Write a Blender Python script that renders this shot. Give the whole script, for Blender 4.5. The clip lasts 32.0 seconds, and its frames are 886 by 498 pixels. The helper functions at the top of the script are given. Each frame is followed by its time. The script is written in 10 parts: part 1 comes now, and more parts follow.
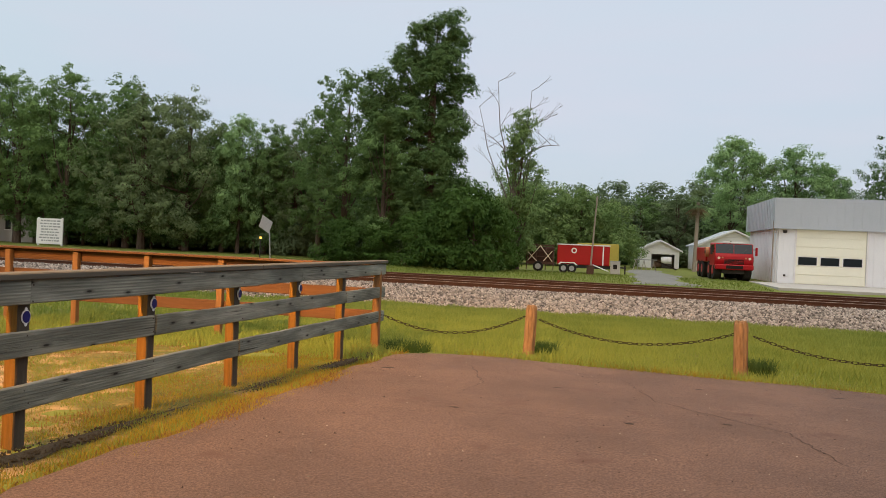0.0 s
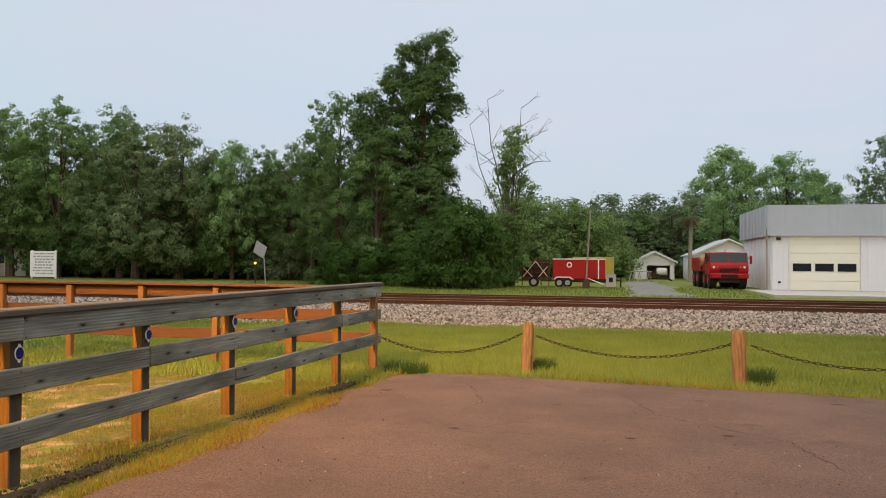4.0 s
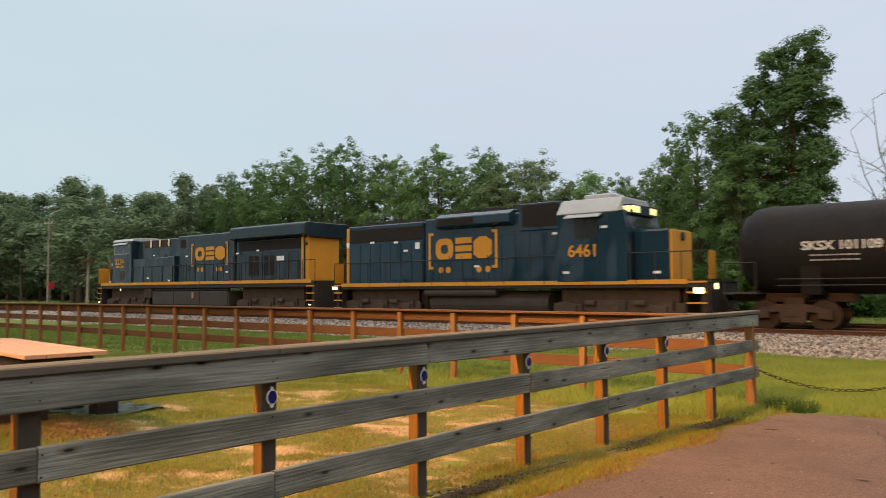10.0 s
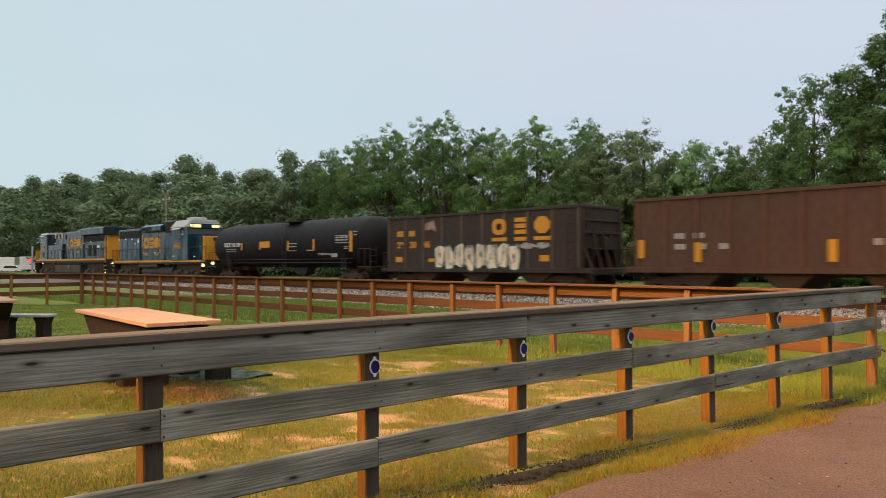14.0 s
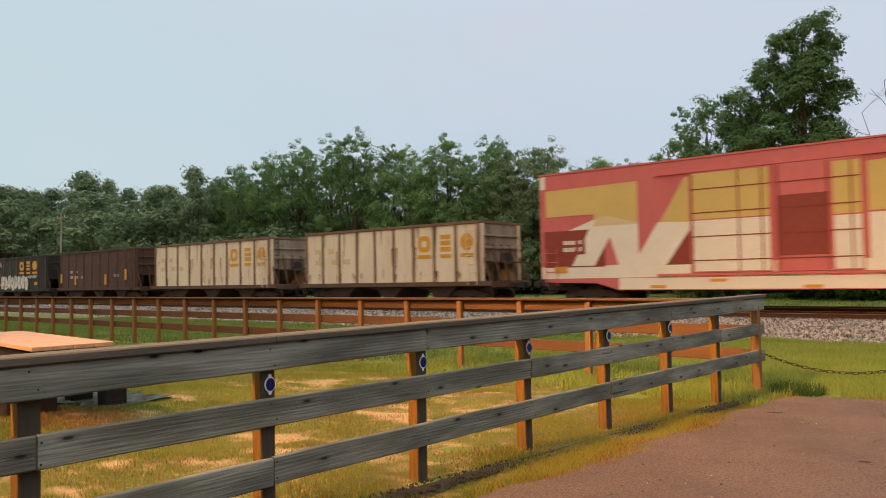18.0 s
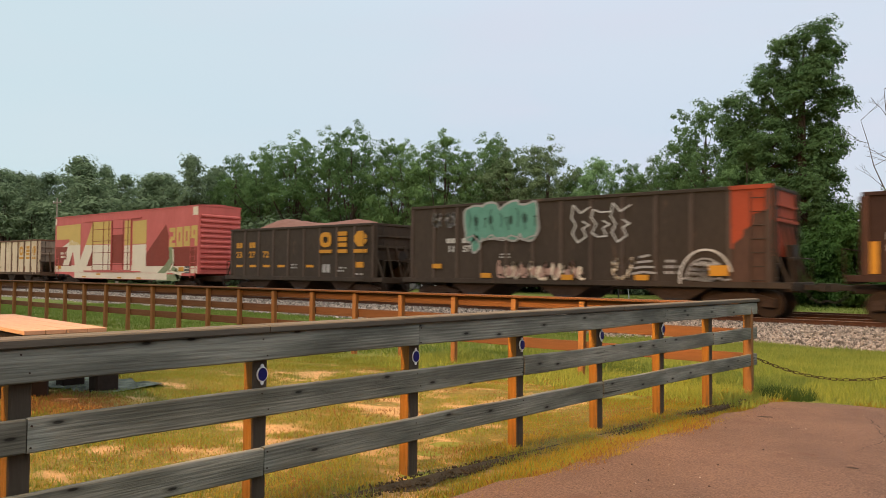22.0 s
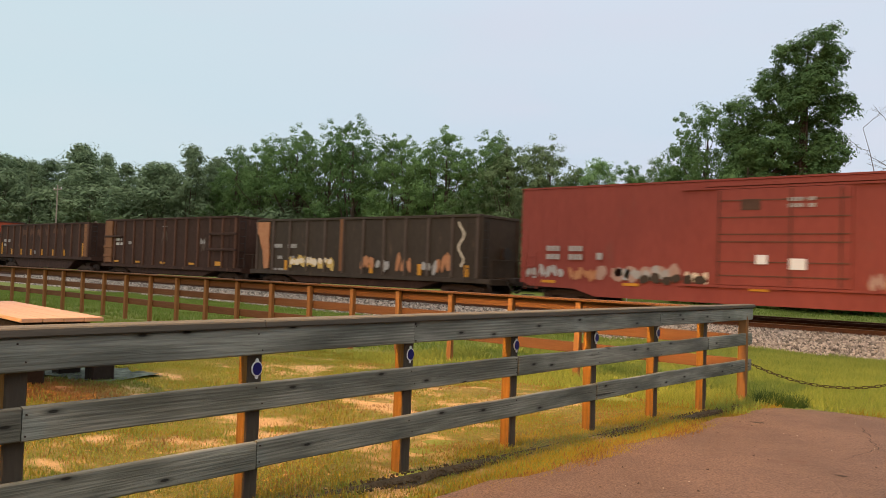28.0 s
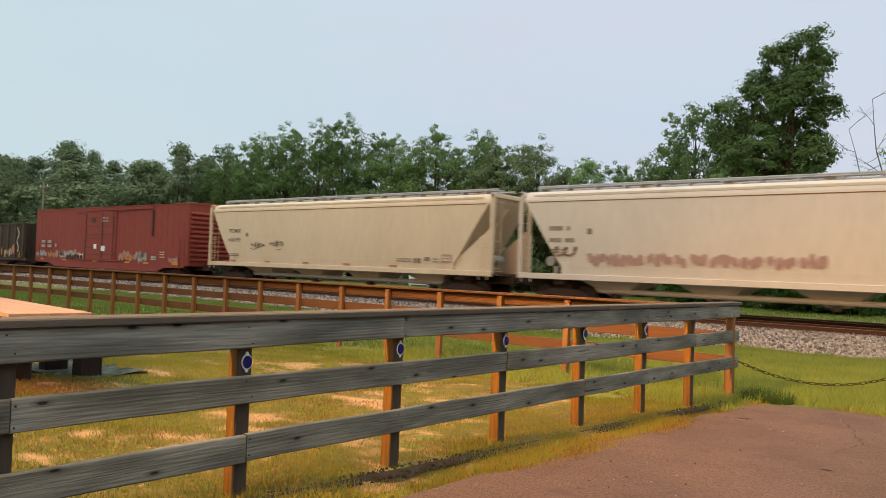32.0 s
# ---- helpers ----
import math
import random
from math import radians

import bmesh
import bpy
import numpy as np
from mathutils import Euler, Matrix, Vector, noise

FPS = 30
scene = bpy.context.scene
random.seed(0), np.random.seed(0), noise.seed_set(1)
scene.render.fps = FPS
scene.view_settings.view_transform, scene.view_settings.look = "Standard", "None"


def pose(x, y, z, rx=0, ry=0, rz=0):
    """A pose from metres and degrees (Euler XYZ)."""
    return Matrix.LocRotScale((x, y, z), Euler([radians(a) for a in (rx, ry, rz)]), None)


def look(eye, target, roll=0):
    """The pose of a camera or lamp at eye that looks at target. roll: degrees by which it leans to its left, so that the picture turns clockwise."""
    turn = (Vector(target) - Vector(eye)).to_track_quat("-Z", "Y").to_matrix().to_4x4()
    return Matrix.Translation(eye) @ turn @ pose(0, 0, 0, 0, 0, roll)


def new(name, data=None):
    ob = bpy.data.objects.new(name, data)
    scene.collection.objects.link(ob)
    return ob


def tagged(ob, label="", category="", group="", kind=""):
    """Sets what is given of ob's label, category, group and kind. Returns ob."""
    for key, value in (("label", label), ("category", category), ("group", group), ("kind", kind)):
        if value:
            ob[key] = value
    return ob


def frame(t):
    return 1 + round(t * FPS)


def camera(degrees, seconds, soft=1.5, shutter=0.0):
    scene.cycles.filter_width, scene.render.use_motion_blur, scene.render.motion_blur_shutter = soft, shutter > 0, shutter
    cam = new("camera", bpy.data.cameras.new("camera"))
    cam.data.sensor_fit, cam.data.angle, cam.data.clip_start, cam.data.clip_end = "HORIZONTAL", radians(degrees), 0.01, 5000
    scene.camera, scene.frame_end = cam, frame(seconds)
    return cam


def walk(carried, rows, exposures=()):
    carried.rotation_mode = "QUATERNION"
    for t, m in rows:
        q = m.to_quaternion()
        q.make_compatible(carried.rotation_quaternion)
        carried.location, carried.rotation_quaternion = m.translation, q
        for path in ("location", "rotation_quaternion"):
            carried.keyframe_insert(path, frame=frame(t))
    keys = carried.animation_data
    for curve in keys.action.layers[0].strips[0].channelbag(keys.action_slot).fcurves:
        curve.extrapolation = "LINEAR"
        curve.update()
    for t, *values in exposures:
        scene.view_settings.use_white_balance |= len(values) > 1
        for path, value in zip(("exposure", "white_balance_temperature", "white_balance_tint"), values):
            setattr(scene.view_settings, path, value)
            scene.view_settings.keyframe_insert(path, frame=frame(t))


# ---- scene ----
cam = camera(61.15, 32.0, soft=0.85, shutter=0.5)
# seconds, eye x y z, yaw, pitch, roll; the rails run along x, the train goes towards -x
PATH = [
    (0.0, -0.000, 0.000, 1.500, 12.50, -0.43, -2.48),
    (0.5, 0.001, -0.001, 1.495, 12.57, -0.34, -2.45),
    (1.0, 0.000, 0.002, 1.498, 12.63, -0.18, -2.51),
    (1.5, 0.001, 0.002, 1.496, 12.62, -0.13, -2.41),
    (2.0, 0.000, 0.004, 1.499, 12.69, -0.29, -1.87),
    (2.5, 0.001, 0.004, 1.500, 12.80, -0.54, -1.54),
    (4.5, 0.011, 0.005, 1.516, 12.23, 1.78, -0.17),
    (5.0, 0.011, 0.005, 1.513, 12.52, 2.37, -0.05),
    (5.5, 0.005, 0.005, 1.511, 12.54, 2.52, -0.20),
    (6.0, 0.004, 0.009, 1.512, 12.41, 2.74, -0.39),
    (6.5, -0.000, 0.008, 1.514, 12.19, 3.03, -0.18),
    (7.0, -0.009, 0.012, 1.514, 12.38, 3.08, 0.72),
    (7.5, -0.025, 0.018, 1.520, 14.30, 3.06, 1.41),
    (8.0, -0.056, 0.015, 1.530, 19.34, 3.29, -0.00),
    (8.5, -0.088, 0.000, 1.539, 26.89, 3.35, -0.31),
    (9.0, -0.101, -0.000, 1.534, 33.02, 3.29, 0.72),
    (9.5, -0.110, 0.001, 1.535, 35.92, 3.19, 0.70),
    (10.0, -0.120, -0.004, 1.530, 38.83, 3.04, 0.35),
    (10.5, -0.152, -0.005, 1.528, 42.82, 2.22, -0.06),
    (11.0, -0.163, -0.011, 1.524, 45.58, 1.17, 0.00),
    (11.5, -0.167, -0.018, 1.524, 47.28, 0.86, -0.40),
    (12.0, -0.175, -0.015, 1.524, 48.40, 1.10, -0.61),
    (12.5, -0.173, -0.014, 1.524, 49.03, 1.12, -0.24),
    (13.0, -0.152, -0.009, 1.523, 48.48, 1.18, -0.09),
    (13.5, -0.141, -0.005, 1.525, 47.35, 1.11, 0.05),
    (14.0, -0.132, -0.002, 1.525, 46.32, 1.06, 0.20),
    (14.5, -0.123, 0.005, 1.521, 45.22, 1.00, 0.46),
    (16.5, -0.069, 0.030, 1.513, 42.40, 1.41, 2.10),
    (17.0, -0.064, 0.035, 1.512, 41.75, 1.55, 1.65),
    (17.5, -0.043, 0.033, 1.515, 40.56, 1.66, 1.28),
    (18.0, -0.040, 0.036, 1.514, 39.68, 2.22, 1.11),
    (18.5, -0.035, 0.037, 1.513, 39.40, 2.34, 0.38),
    (19.0, -0.038, 0.033, 1.515, 39.25, 2.13, -0.13),
    (19.5, -0.036, 0.033, 1.515, 39.24, 1.90, -0.30),
    (20.0, -0.038, 0.035, 1.516, 39.30, 1.76, -0.41),
    (20.5, -0.038, 0.035, 1.515, 39.33, 1.71, -0.57),
    (21.0, -0.038, 0.034, 1.513, 39.32, 1.79, -0.59),
    (21.5, -0.042, 0.035, 1.514, 39.29, 1.86, -0.54),
    (22.0, -0.039, 0.036, 1.510, 39.32, 1.89, -0.52),
    (22.5, -0.041, 0.036, 1.514, 39.32, 1.80, -0.69),
    (23.0, -0.040, 0.036, 1.513, 39.38, 1.72, -0.58),
    (23.5, -0.040, 0.035, 1.514, 39.43, 1.77, -0.56),
    (24.0, -0.040, 0.033, 1.514, 39.40, 1.74, -0.98),
    (24.5, -0.038, 0.034, 1.514, 39.58, 1.64, -1.12),
    (25.0, -0.038, 0.035, 1.512, 39.54, 1.63, -1.63),
    (25.5, -0.042, 0.031, 1.513, 39.08, 1.23, -3.94),
    (26.0, -0.041, 0.032, 1.515, 38.90, 0.86, -3.83),
    (26.5, -0.026, 0.030, 1.514, 39.20, 1.73, -0.60),
    (28.5, -0.011, 0.021, 1.530, 39.23, 1.61, -2.25),
    (29.0, -0.009, 0.015, 1.521, 39.12, 1.74, -1.56),
    (29.5, -0.007, 0.015, 1.515, 39.14, 1.87, -1.16),
    (30.0, -0.005, 0.016, 1.509, 39.01, 1.76, -1.71),
    (30.5, -0.005, 0.015, 1.504, 38.82, 1.82, -2.05),
    (31.0, -0.005, 0.015, 1.501, 38.72, 1.81, -2.15),
    (31.5, -0.008, 0.011, 1.499, 38.58, 1.77, -1.98),
    (32.0, -0.009, 0.010, 1.497, 38.37, 1.62, -2.14),
]

walk(cam, [(t, pose(x, y, z, 90 + p, r, a)) for t, x, y, z, a, p, r in PATH],
     exposures=[(0, 0.0), (16.8, 0.0), (18, -0.07), (18.9, -0.07), (20, 0.2), (21.1, 0.17), (22.2, 0.07), (24, 0.05), (26.5, 0.10), (29, 0.03), (32, 0.0)])

# ---- world and light: hazy evening sky, weak glow of a low sun and a floodlight behind the camera ----
SUN_EL, SUN_AZ = 7.5, 183.0          # degrees; azimuth as a yaw from +y
world = bpy.data.worlds.new("world")
scene.world = world
world.use_nodes = True
wn, wl = world.node_tree.nodes, world.node_tree.links
wn.clear()
sky = wn.new("ShaderNodeTexSky")
sky.sky_type, sky.sun_disc = "NISHITA", False
sky.sun_elevation, sky.sun_rotation = radians(SUN_EL + 6), radians(-SUN_AZ)
sky.air_density, sky.dust_density, sky.ozone_density, sky.altitude = 1.0, 2.0, 1.5, 0
haze = wn.new("ShaderNodeValToRGB")          # thin sunset cloud: pale blue low down, warmer and brighter overhead
haze.color_ramp.elements[0].position, haze.color_ramp.elements[0].color = 0.0, (0.505, 0.605, 0.72, 1)
haze.color_ramp.elements[1].position, haze.color_ramp.elements[1].color = 1.0, (1.0, 0.86, 0.66, 1)
for at, tint in ((0.14, (0.575, 0.65, 0.755, 1)), (0.27, (0.645, 0.705, 0.79, 1)), (0.40, (0.63, 0.74, 0.83, 1))):
    e = haze.color_ramp.elements.new(at)
    e.color = tint
wtc = wn.new("ShaderNodeTexCoord")
wsep = wn.new("ShaderNodeSeparateXYZ")
wgain = wn.new("ShaderNodeMapRange")
wgain.interpolation_type = "SMOOTHSTEP"
wgain.inputs["From Min"].default_value, wgain.inputs["From Max"].default_value = 0.30, 0.95
wgain.inputs["To Min"].default_value, wgain.inputs["To Max"].default_value = 9.6, 25.0
wscale = wn.new("ShaderNodeVectorMath")
wscale.operation = "SCALE"
mixw = wn.new("ShaderNodeMix")
mixw.data_type = "RGBA"
mixw.inputs["Factor"].default_value = 0.80
back = wn.new("ShaderNodeBackground")
back.inputs["Strength"].default_value = 0.115
wout = wn.new("ShaderNodeOutputWorld")
# streaks of thin lilac cloud, and a greener tint of the sky down the line
wmap = wn.new("ShaderNodeMapping")
wmap.inputs["Scale"].default_value = (1.3, 1.3, 5.0)
cloud = wn.new("ShaderNodeTexNoise")
cloud.inputs["Scale"].default_value, cloud.inputs["Detail"].default_value = 1.6, 4
cfac = wn.new("ShaderNodeMapRange")
cfac.inputs["From Min"].default_value, cfac.inputs["From Max"].default_value, cfac.inputs["To Max"].default_value = 0.42, 0.66, 0.55
lilac = wn.new("ShaderNodeMix")
lilac.data_type = "RGBA"
lilac.inputs["B"].default_value = (0.72, 0.675, 0.765, 1)
tfac = wn.new("ShaderNodeMapRange")
tfac.inputs["From Min"].default_value, tfac.inputs["From Max"].default_value, tfac.inputs["To Max"].default_value = -0.55, -0.95, 0.7
tealsky = wn.new("ShaderNodeMix")
tealsky.data_type = "RGBA"
tealsky.inputs["B"].default_value = (0.61, 0.78, 0.81, 1)
wl.new(wtc.outputs["Generated"], wmap.inputs[0])
wl.new(wmap.outputs[0], cloud.inputs["Vector"])
wl.new(cloud.outputs["Fac"], cfac.inputs["Value"])
wl.new(cfac.outputs[0], lilac.inputs["Factor"])
wl.new(haze.outputs[0], lilac.inputs["A"])
wl.new(wsep.outputs["X"], tfac.inputs["Value"])
wl.new(tfac.outputs[0], tealsky.inputs["Factor"])
wl.new(lilac.outputs["Result"], tealsky.inputs["A"])
wl.new(wtc.outputs["Generated"], wsep.inputs[0])
wl.new(wsep.outputs["Z"], haze.inputs[0])
wl.new(wsep.outputs["Z"], wgain.inputs["Value"])
wl.new(tealsky.outputs["Result"], wscale.inputs[0])
wl.new(wgain.outputs[0], wscale.inputs["Scale"])
wl.new(sky.outputs[0], mixw.inputs["A"])
wl.new(wscale.outputs[0], mixw.inputs["B"])
wl.new(mixw.outputs["Result"], back.inputs[0])
wl.new(back.outputs[0], wout.inputs[0])

# the last glow of the set sun, wide and weak
sun = new("sun", bpy.data.lights.new("sun", "SUN"))
sun.data.energy, sun.data.angle, sun.data.color = 0.3, radians(70.0), (1.0, 0.62, 0.36)
_a, _e = radians(SUN_AZ), radians(SUN_EL)
sun.matrix_basis = look((0, 0, 60), (60 * math.sin(_a) * math.cos(_e), -60 * math.cos(_a) * math.cos(_e), 60 - 60 * math.sin(_e)))
# the lot's sodium floodlight on its pole behind the camera, mirrored in the locomotives' sides
LAMP = (-2.8, -12.0, 9.0)
flood = new("flood_light", bpy.data.lights.new("flood_light", "AREA"))
flood.data.shape, flood.data.size, flood.data.energy, flood.data.color = "DISK", 0.7, 2800.0, (1.0, 0.44, 0.10)
flood.matrix_basis = look(LAMP, (-5.0, 16.0, 0.0))
# a second, shielded sodium lamp over the picnic yard
YARD_LAMP = (-6.2, -9.0, 12.5)
yard_flood = new("yard_light", bpy.data.lights.new("yard_light", "AREA"))
yard_flood.data.shape, yard_flood.data.size, yard_flood.data.energy, yard_flood.data.color = "DISK", 1.0, 780.0, (1.0, 0.50, 0.14)
yard_flood.data.spread = radians(46)
yard_flood.matrix_basis = look(YARD_LAMP, (-4.4, 9.4, 0.0))
scene.view_settings.exposure = 0.0


# ---- materials ----
def mat(name, c1, c2=None, rough=0.7, metal=0.0, scale=1.2, fine=14.0, amount=0.5, bump=0.15, stretch=(1, 1, 1), contrast=0.25, c3=None, third=0.0, emit=0.0, spec=0.2, island=0.0, knots=None, grit=0.6, dent=0.0, mask=None):
    """A surface with colour that varies at two scales, fine relief and uneven gloss."""
    m = bpy.data.materials.new(name)
    m.use_nodes = True
    n, l = m.node_tree.nodes, m.node_tree.links
    b = n["Principled BSDF"]
    b.inputs["Roughness"].default_value, b.inputs["Metallic"].default_value = rough, metal
    b.inputs["Specular IOR Level"].default_value = spec
    c2 = c2 or tuple(v * 0.72 for v in c1)
    tc = n.new("ShaderNodeTexCoord")
    mp = n.new("ShaderNodeMapping")
    mp.inputs["Scale"].default_value = stretch
    l.new(tc.outputs["Object"], mp.inputs[0])

    def tex(s, detail=5):
        t = n.new("ShaderNodeTexNoise")
        t.inputs["Scale"].default_value, t.inputs["Detail"].default_value, t.inputs["Roughness"].default_value = s, detail, 0.62
        l.new(mp.outputs[0], t.inputs["Vector"])
        return t

    def ramp(t, lo, hi):
        r = n.new("ShaderNodeMapRange")
        r.inputs["From Min"].default_value, r.inputs["From Max"].default_value = lo, hi
        l.new(t.outputs["Fac"], r.inputs["Value"])
        return r

    def mix(f, a, c, blend="MIX"):
        x = n.new("ShaderNodeMix")
        x.data_type, x.blend_type = "RGBA", blend
        for sock, v in ((x.inputs["Factor"], f), (x.inputs["A"], a), (x.inputs["B"], c)):
            if hasattr(v, "links"):
                l.new(v, sock)
            elif isinstance(v, tuple):
                sock.default_value = (*v, 1)
            else:
                sock.default_value = v
        return x.outputs["Result"]

    big, small = tex(scale, 4), tex(fine, 6)
    f1 = ramp(big, 0.5 - contrast, 0.5 + contrast)
    col = mix(f1.outputs[0], c1, c2)
    f2 = ramp(small, 0.35, 0.75)
    dark = tuple(v * grit for v in c1)
    k = n.new("ShaderNodeMath")
    k.operation = "MULTIPLY"
    k.inputs[1].default_value = amount
    l.new(f2.outputs[0], k.inputs[0])
    col = mix(k.outputs[0], col, dark)
    if c3:
        big3 = tex(scale * 2.3, 7)
        f3 = ramp(big3, 0.62 - third, 0.72 - third)
        col = mix(f3.outputs[0], col, c3)
    if knots:
        vm = n.new("ShaderNodeMapping")
        vm.inputs["Scale"].default_value = knots
        l.new(tc.outputs["Object"], vm.inputs[0])
        vo = n.new("ShaderNodeTexVoronoi")
        vo.inputs["Scale"].default_value = 1.0
        l.new(vm.outputs[0], vo.inputs["Vector"])
        kr = n.new("ShaderNodeMapRange")
        kr.inputs["From Min"].default_value, kr.inputs["From Max"].default_value = 0.14, 0.05
        l.new(vo.outputs["Distance"], kr.inputs["Value"])
        col = mix(kr.outputs[0], col, tuple(v * 0.3 for v in c1))
    if mask:
        at = n.new("ShaderNodeAttribute")
        at.attribute_name = mask[0]
        col = mix(at.outputs["Fac"], col, mix(k.outputs[0], mask[1], tuple(v * 0.62 for v in mask[1])))
    if island:
        geo = n.new("ShaderNodeNewGeometry")
        hs = n.new("ShaderNodeHueSaturation")
        v = n.new("ShaderNodeMapRange")
        v.inputs["To Min"].default_value, v.inputs["To Max"].default_value = 1 - island, 1 + island
        l.new(geo.outputs["Random Per Island"], v.inputs["Value"])
        l.new(v.outputs[0], hs.inputs["Value"])
        l.new(col, hs.inputs["Color"])
        col = hs.outputs[0]
    l.new(col, b.inputs["Base Color"])
    rr = n.new("ShaderNodeMapRange")
    rr.inputs["To Min"].default_value, rr.inputs["To Max"].default_value = rough * 0.8, min(1.0, rough * 1.2)
    l.new(small.outputs["Fac"], rr.inputs["Value"])
    l.new(rr.outputs[0], b.inputs["Roughness"])
    if bump:
        bp = n.new("ShaderNodeBump")
        bp.inputs["Strength"].default_value, bp.inputs["Distance"].default_value = bump, 0.02
        l.new(small.outputs["Fac"], bp.inputs["Height"])
        l.new(bp.outputs[0], b.inputs["Normal"])
    if dent:
        wm = n.new("ShaderNodeMapping")
        wm.inputs["Scale"].default_value = (1.15, 1.0, 0.55)
        l.new(tc.outputs["Object"], wm.inputs[0])
        wt = n.new("ShaderNodeTexNoise")
        wt.inputs["Scale"].default_value, wt.inputs["Detail"].default_value = 0.9, 1
        l.new(wm.outputs[0], wt.inputs["Vector"])
        wb = n.new("ShaderNodeBump")
        wb.inputs["Strength"].default_value, wb.inputs["Distance"].default_value = 1.0, dent
        l.new(wt.outputs["Fac"], wb.inputs["Height"])
        l.new(wb.outputs[0], b.inputs["Normal"])
    if emit:
        l.new(col, b.inputs["Emission Color"])
        b.inputs["Emission Strength"].default_value = emit
    return m


def board_mat(name, c1, c2, dark):
    """Greyed softwood along y: long fine grain, flame figure in places, sparse knots, cracks and damp stains, each board its own."""
    m = bpy.data.materials.new(name)
    m.use_nodes = True
    n, l = m.node_tree.nodes, m.node_tree.links
    b = n["Principled BSDF"]
    b.inputs["Specular IOR Level"].default_value = 0.2
    tc = n.new("ShaderNodeTexCoord")
    info = n.new("ShaderNodeObjectInfo")
    far = n.new("ShaderNodeMath")
    far.operation = "MULTIPLY"
    far.inputs[1].default_value = 37.0
    l.new(info.outputs["Random"], far.inputs[0])
    put = n.new("ShaderNodeVectorMath")
    put.operation = "ADD"
    l.new(tc.outputs["Object"], put.inputs[0])
    l.new(far.outputs[0], put.inputs[1])

    def noise(scale, stretch, detail, lo, hi, distort=0.0):
        mp = n.new("ShaderNodeMapping")
        mp.inputs["Scale"].default_value = stretch
        l.new(put.outputs[0], mp.inputs[0])
        t = n.new("ShaderNodeTexNoise")
        t.inputs["Scale"].default_value, t.inputs["Detail"].default_value, t.inputs["Distortion"].default_value = scale, detail, distort
        l.new(mp.outputs[0], t.inputs["Vector"])
        r = n.new("ShaderNodeMapRange")
        r.inputs["From Min"].default_value, r.inputs["From Max"].default_value = lo, hi
        l.new(t.outputs["Fac"], r.inputs["Value"])
        return r.outputs[0]

    def times(a, k):
        t = n.new("ShaderNodeMath")
        t.operation = "MULTIPLY"
        l.new(a, t.inputs[0])
        if hasattr(k, "links"):
            l.new(k, t.inputs[1])
        else:
            t.inputs[1].default_value = k
        return t.outputs[0]

    def mix(f, a, c):
        x = n.new("ShaderNodeMix")
        x.data_type = "RGBA"
        l.new(f, x.inputs["Factor"])
        for sock, v in ((x.inputs["A"], a), (x.inputs["B"], c)):
            if hasattr(v, "links"):
                l.new(v, sock)
            else:
                sock.default_value = (*v, 1)
        return x.outputs["Result"]

    col = mix(noise(2.4, (1, 0.5, 2.4), 5, 0.36, 0.64), c1, c2)
    # flame figure: rings of the log cut at a slant, shown only in places
    fm = n.new("ShaderNodeMapping")
    fm.inputs["Scale"].default_value = (1.0, 0.10, 1.0)
    l.new(put.outputs[0], fm.inputs[0])
    wave = n.new("ShaderNodeTexWave")
    wave.bands_direction = "Z"
    wave.inputs["Scale"].default_value, wave.inputs["Distortion"].default_value = 16.0, 9.0
    wave.inputs["Detail"].default_value, wave.inputs["Detail Scale"].default_value = 2.0, 0.35
    l.new(fm.outputs[0], wave.inputs["Vector"])
    flame = times(wave.outputs["Fac"], noise(0.9, (1, 0.8, 1.5), 2, 0.46, 0.62))
    col = mix(times(flame, 0.45), col, dark)
    grain = noise(95.0, (1, 0.04, 1), 4, 0.36, 0.70)
    col = mix(times(grain, 0.42), col, dark)
    crack = noise(30.0, (1, 0.035, 1), 3, 0.66, 0.72)
    col = mix(times(crack, 0.8), col, tuple(v * 0.45 for v in dark))
    col = mix(times(noise(1.9, (1, 0.55, 2.0), 5, 0.54, 0.70), 0.55), col, (0.070, 0.074, 0.058))
    # knots: dark hearts with a soft ring
    apart = n.new("ShaderNodeSeparateXYZ")
    l.new(put.outputs[0], apart.inputs[0])
    km = n.new("ShaderNodeCombineXYZ")
    l.new(times(apart.outputs["Y"], 1.7), km.inputs["X"])
    l.new(times(apart.outputs["Z"], 5.6), km.inputs["Y"])
    vo = n.new("ShaderNodeTexVoronoi")
    vo.voronoi_dimensions = "2D"
    vo.inputs["Scale"].default_value = 1.0
    l.new(km.outputs[0], vo.inputs["Vector"])
    for lo, hi, amount, c in ((0.11, 0.05, 0.55, dark), (0.05, 0.028, 0.95, tuple(v * 0.3 for v in dark))):
        kr = n.new("ShaderNodeMapRange")
        kr.inputs["From Min"].default_value, kr.inputs["From Max"].default_value = lo, hi
        l.new(vo.outputs["Distance"], kr.inputs["Value"])
        col = mix(times(kr.outputs[0], amount), col, c)
    hs = n.new("ShaderNodeHueSaturation")
    own = n.new("ShaderNodeMapRange")
    own.inputs["To Min"].default_value, own.inputs["To Max"].default_value = 0.84, 1.14
    l.new(info.outputs["Random"], own.inputs["Value"])
    l.new(own.outputs[0], hs.inputs["Value"])
    l.new(col, hs.inputs["Color"])
    l.new(hs.outputs[0], b.inputs["Base Color"])
    b.inputs["Roughness"].default_value = 0.85
    bp = n.new("ShaderNodeBump")
    bp.invert = True
    bp.inputs["Strength"].default_value, bp.inputs["Distance"].default_value = 0.35, 0.006
    both = n.new("ShaderNodeMath")
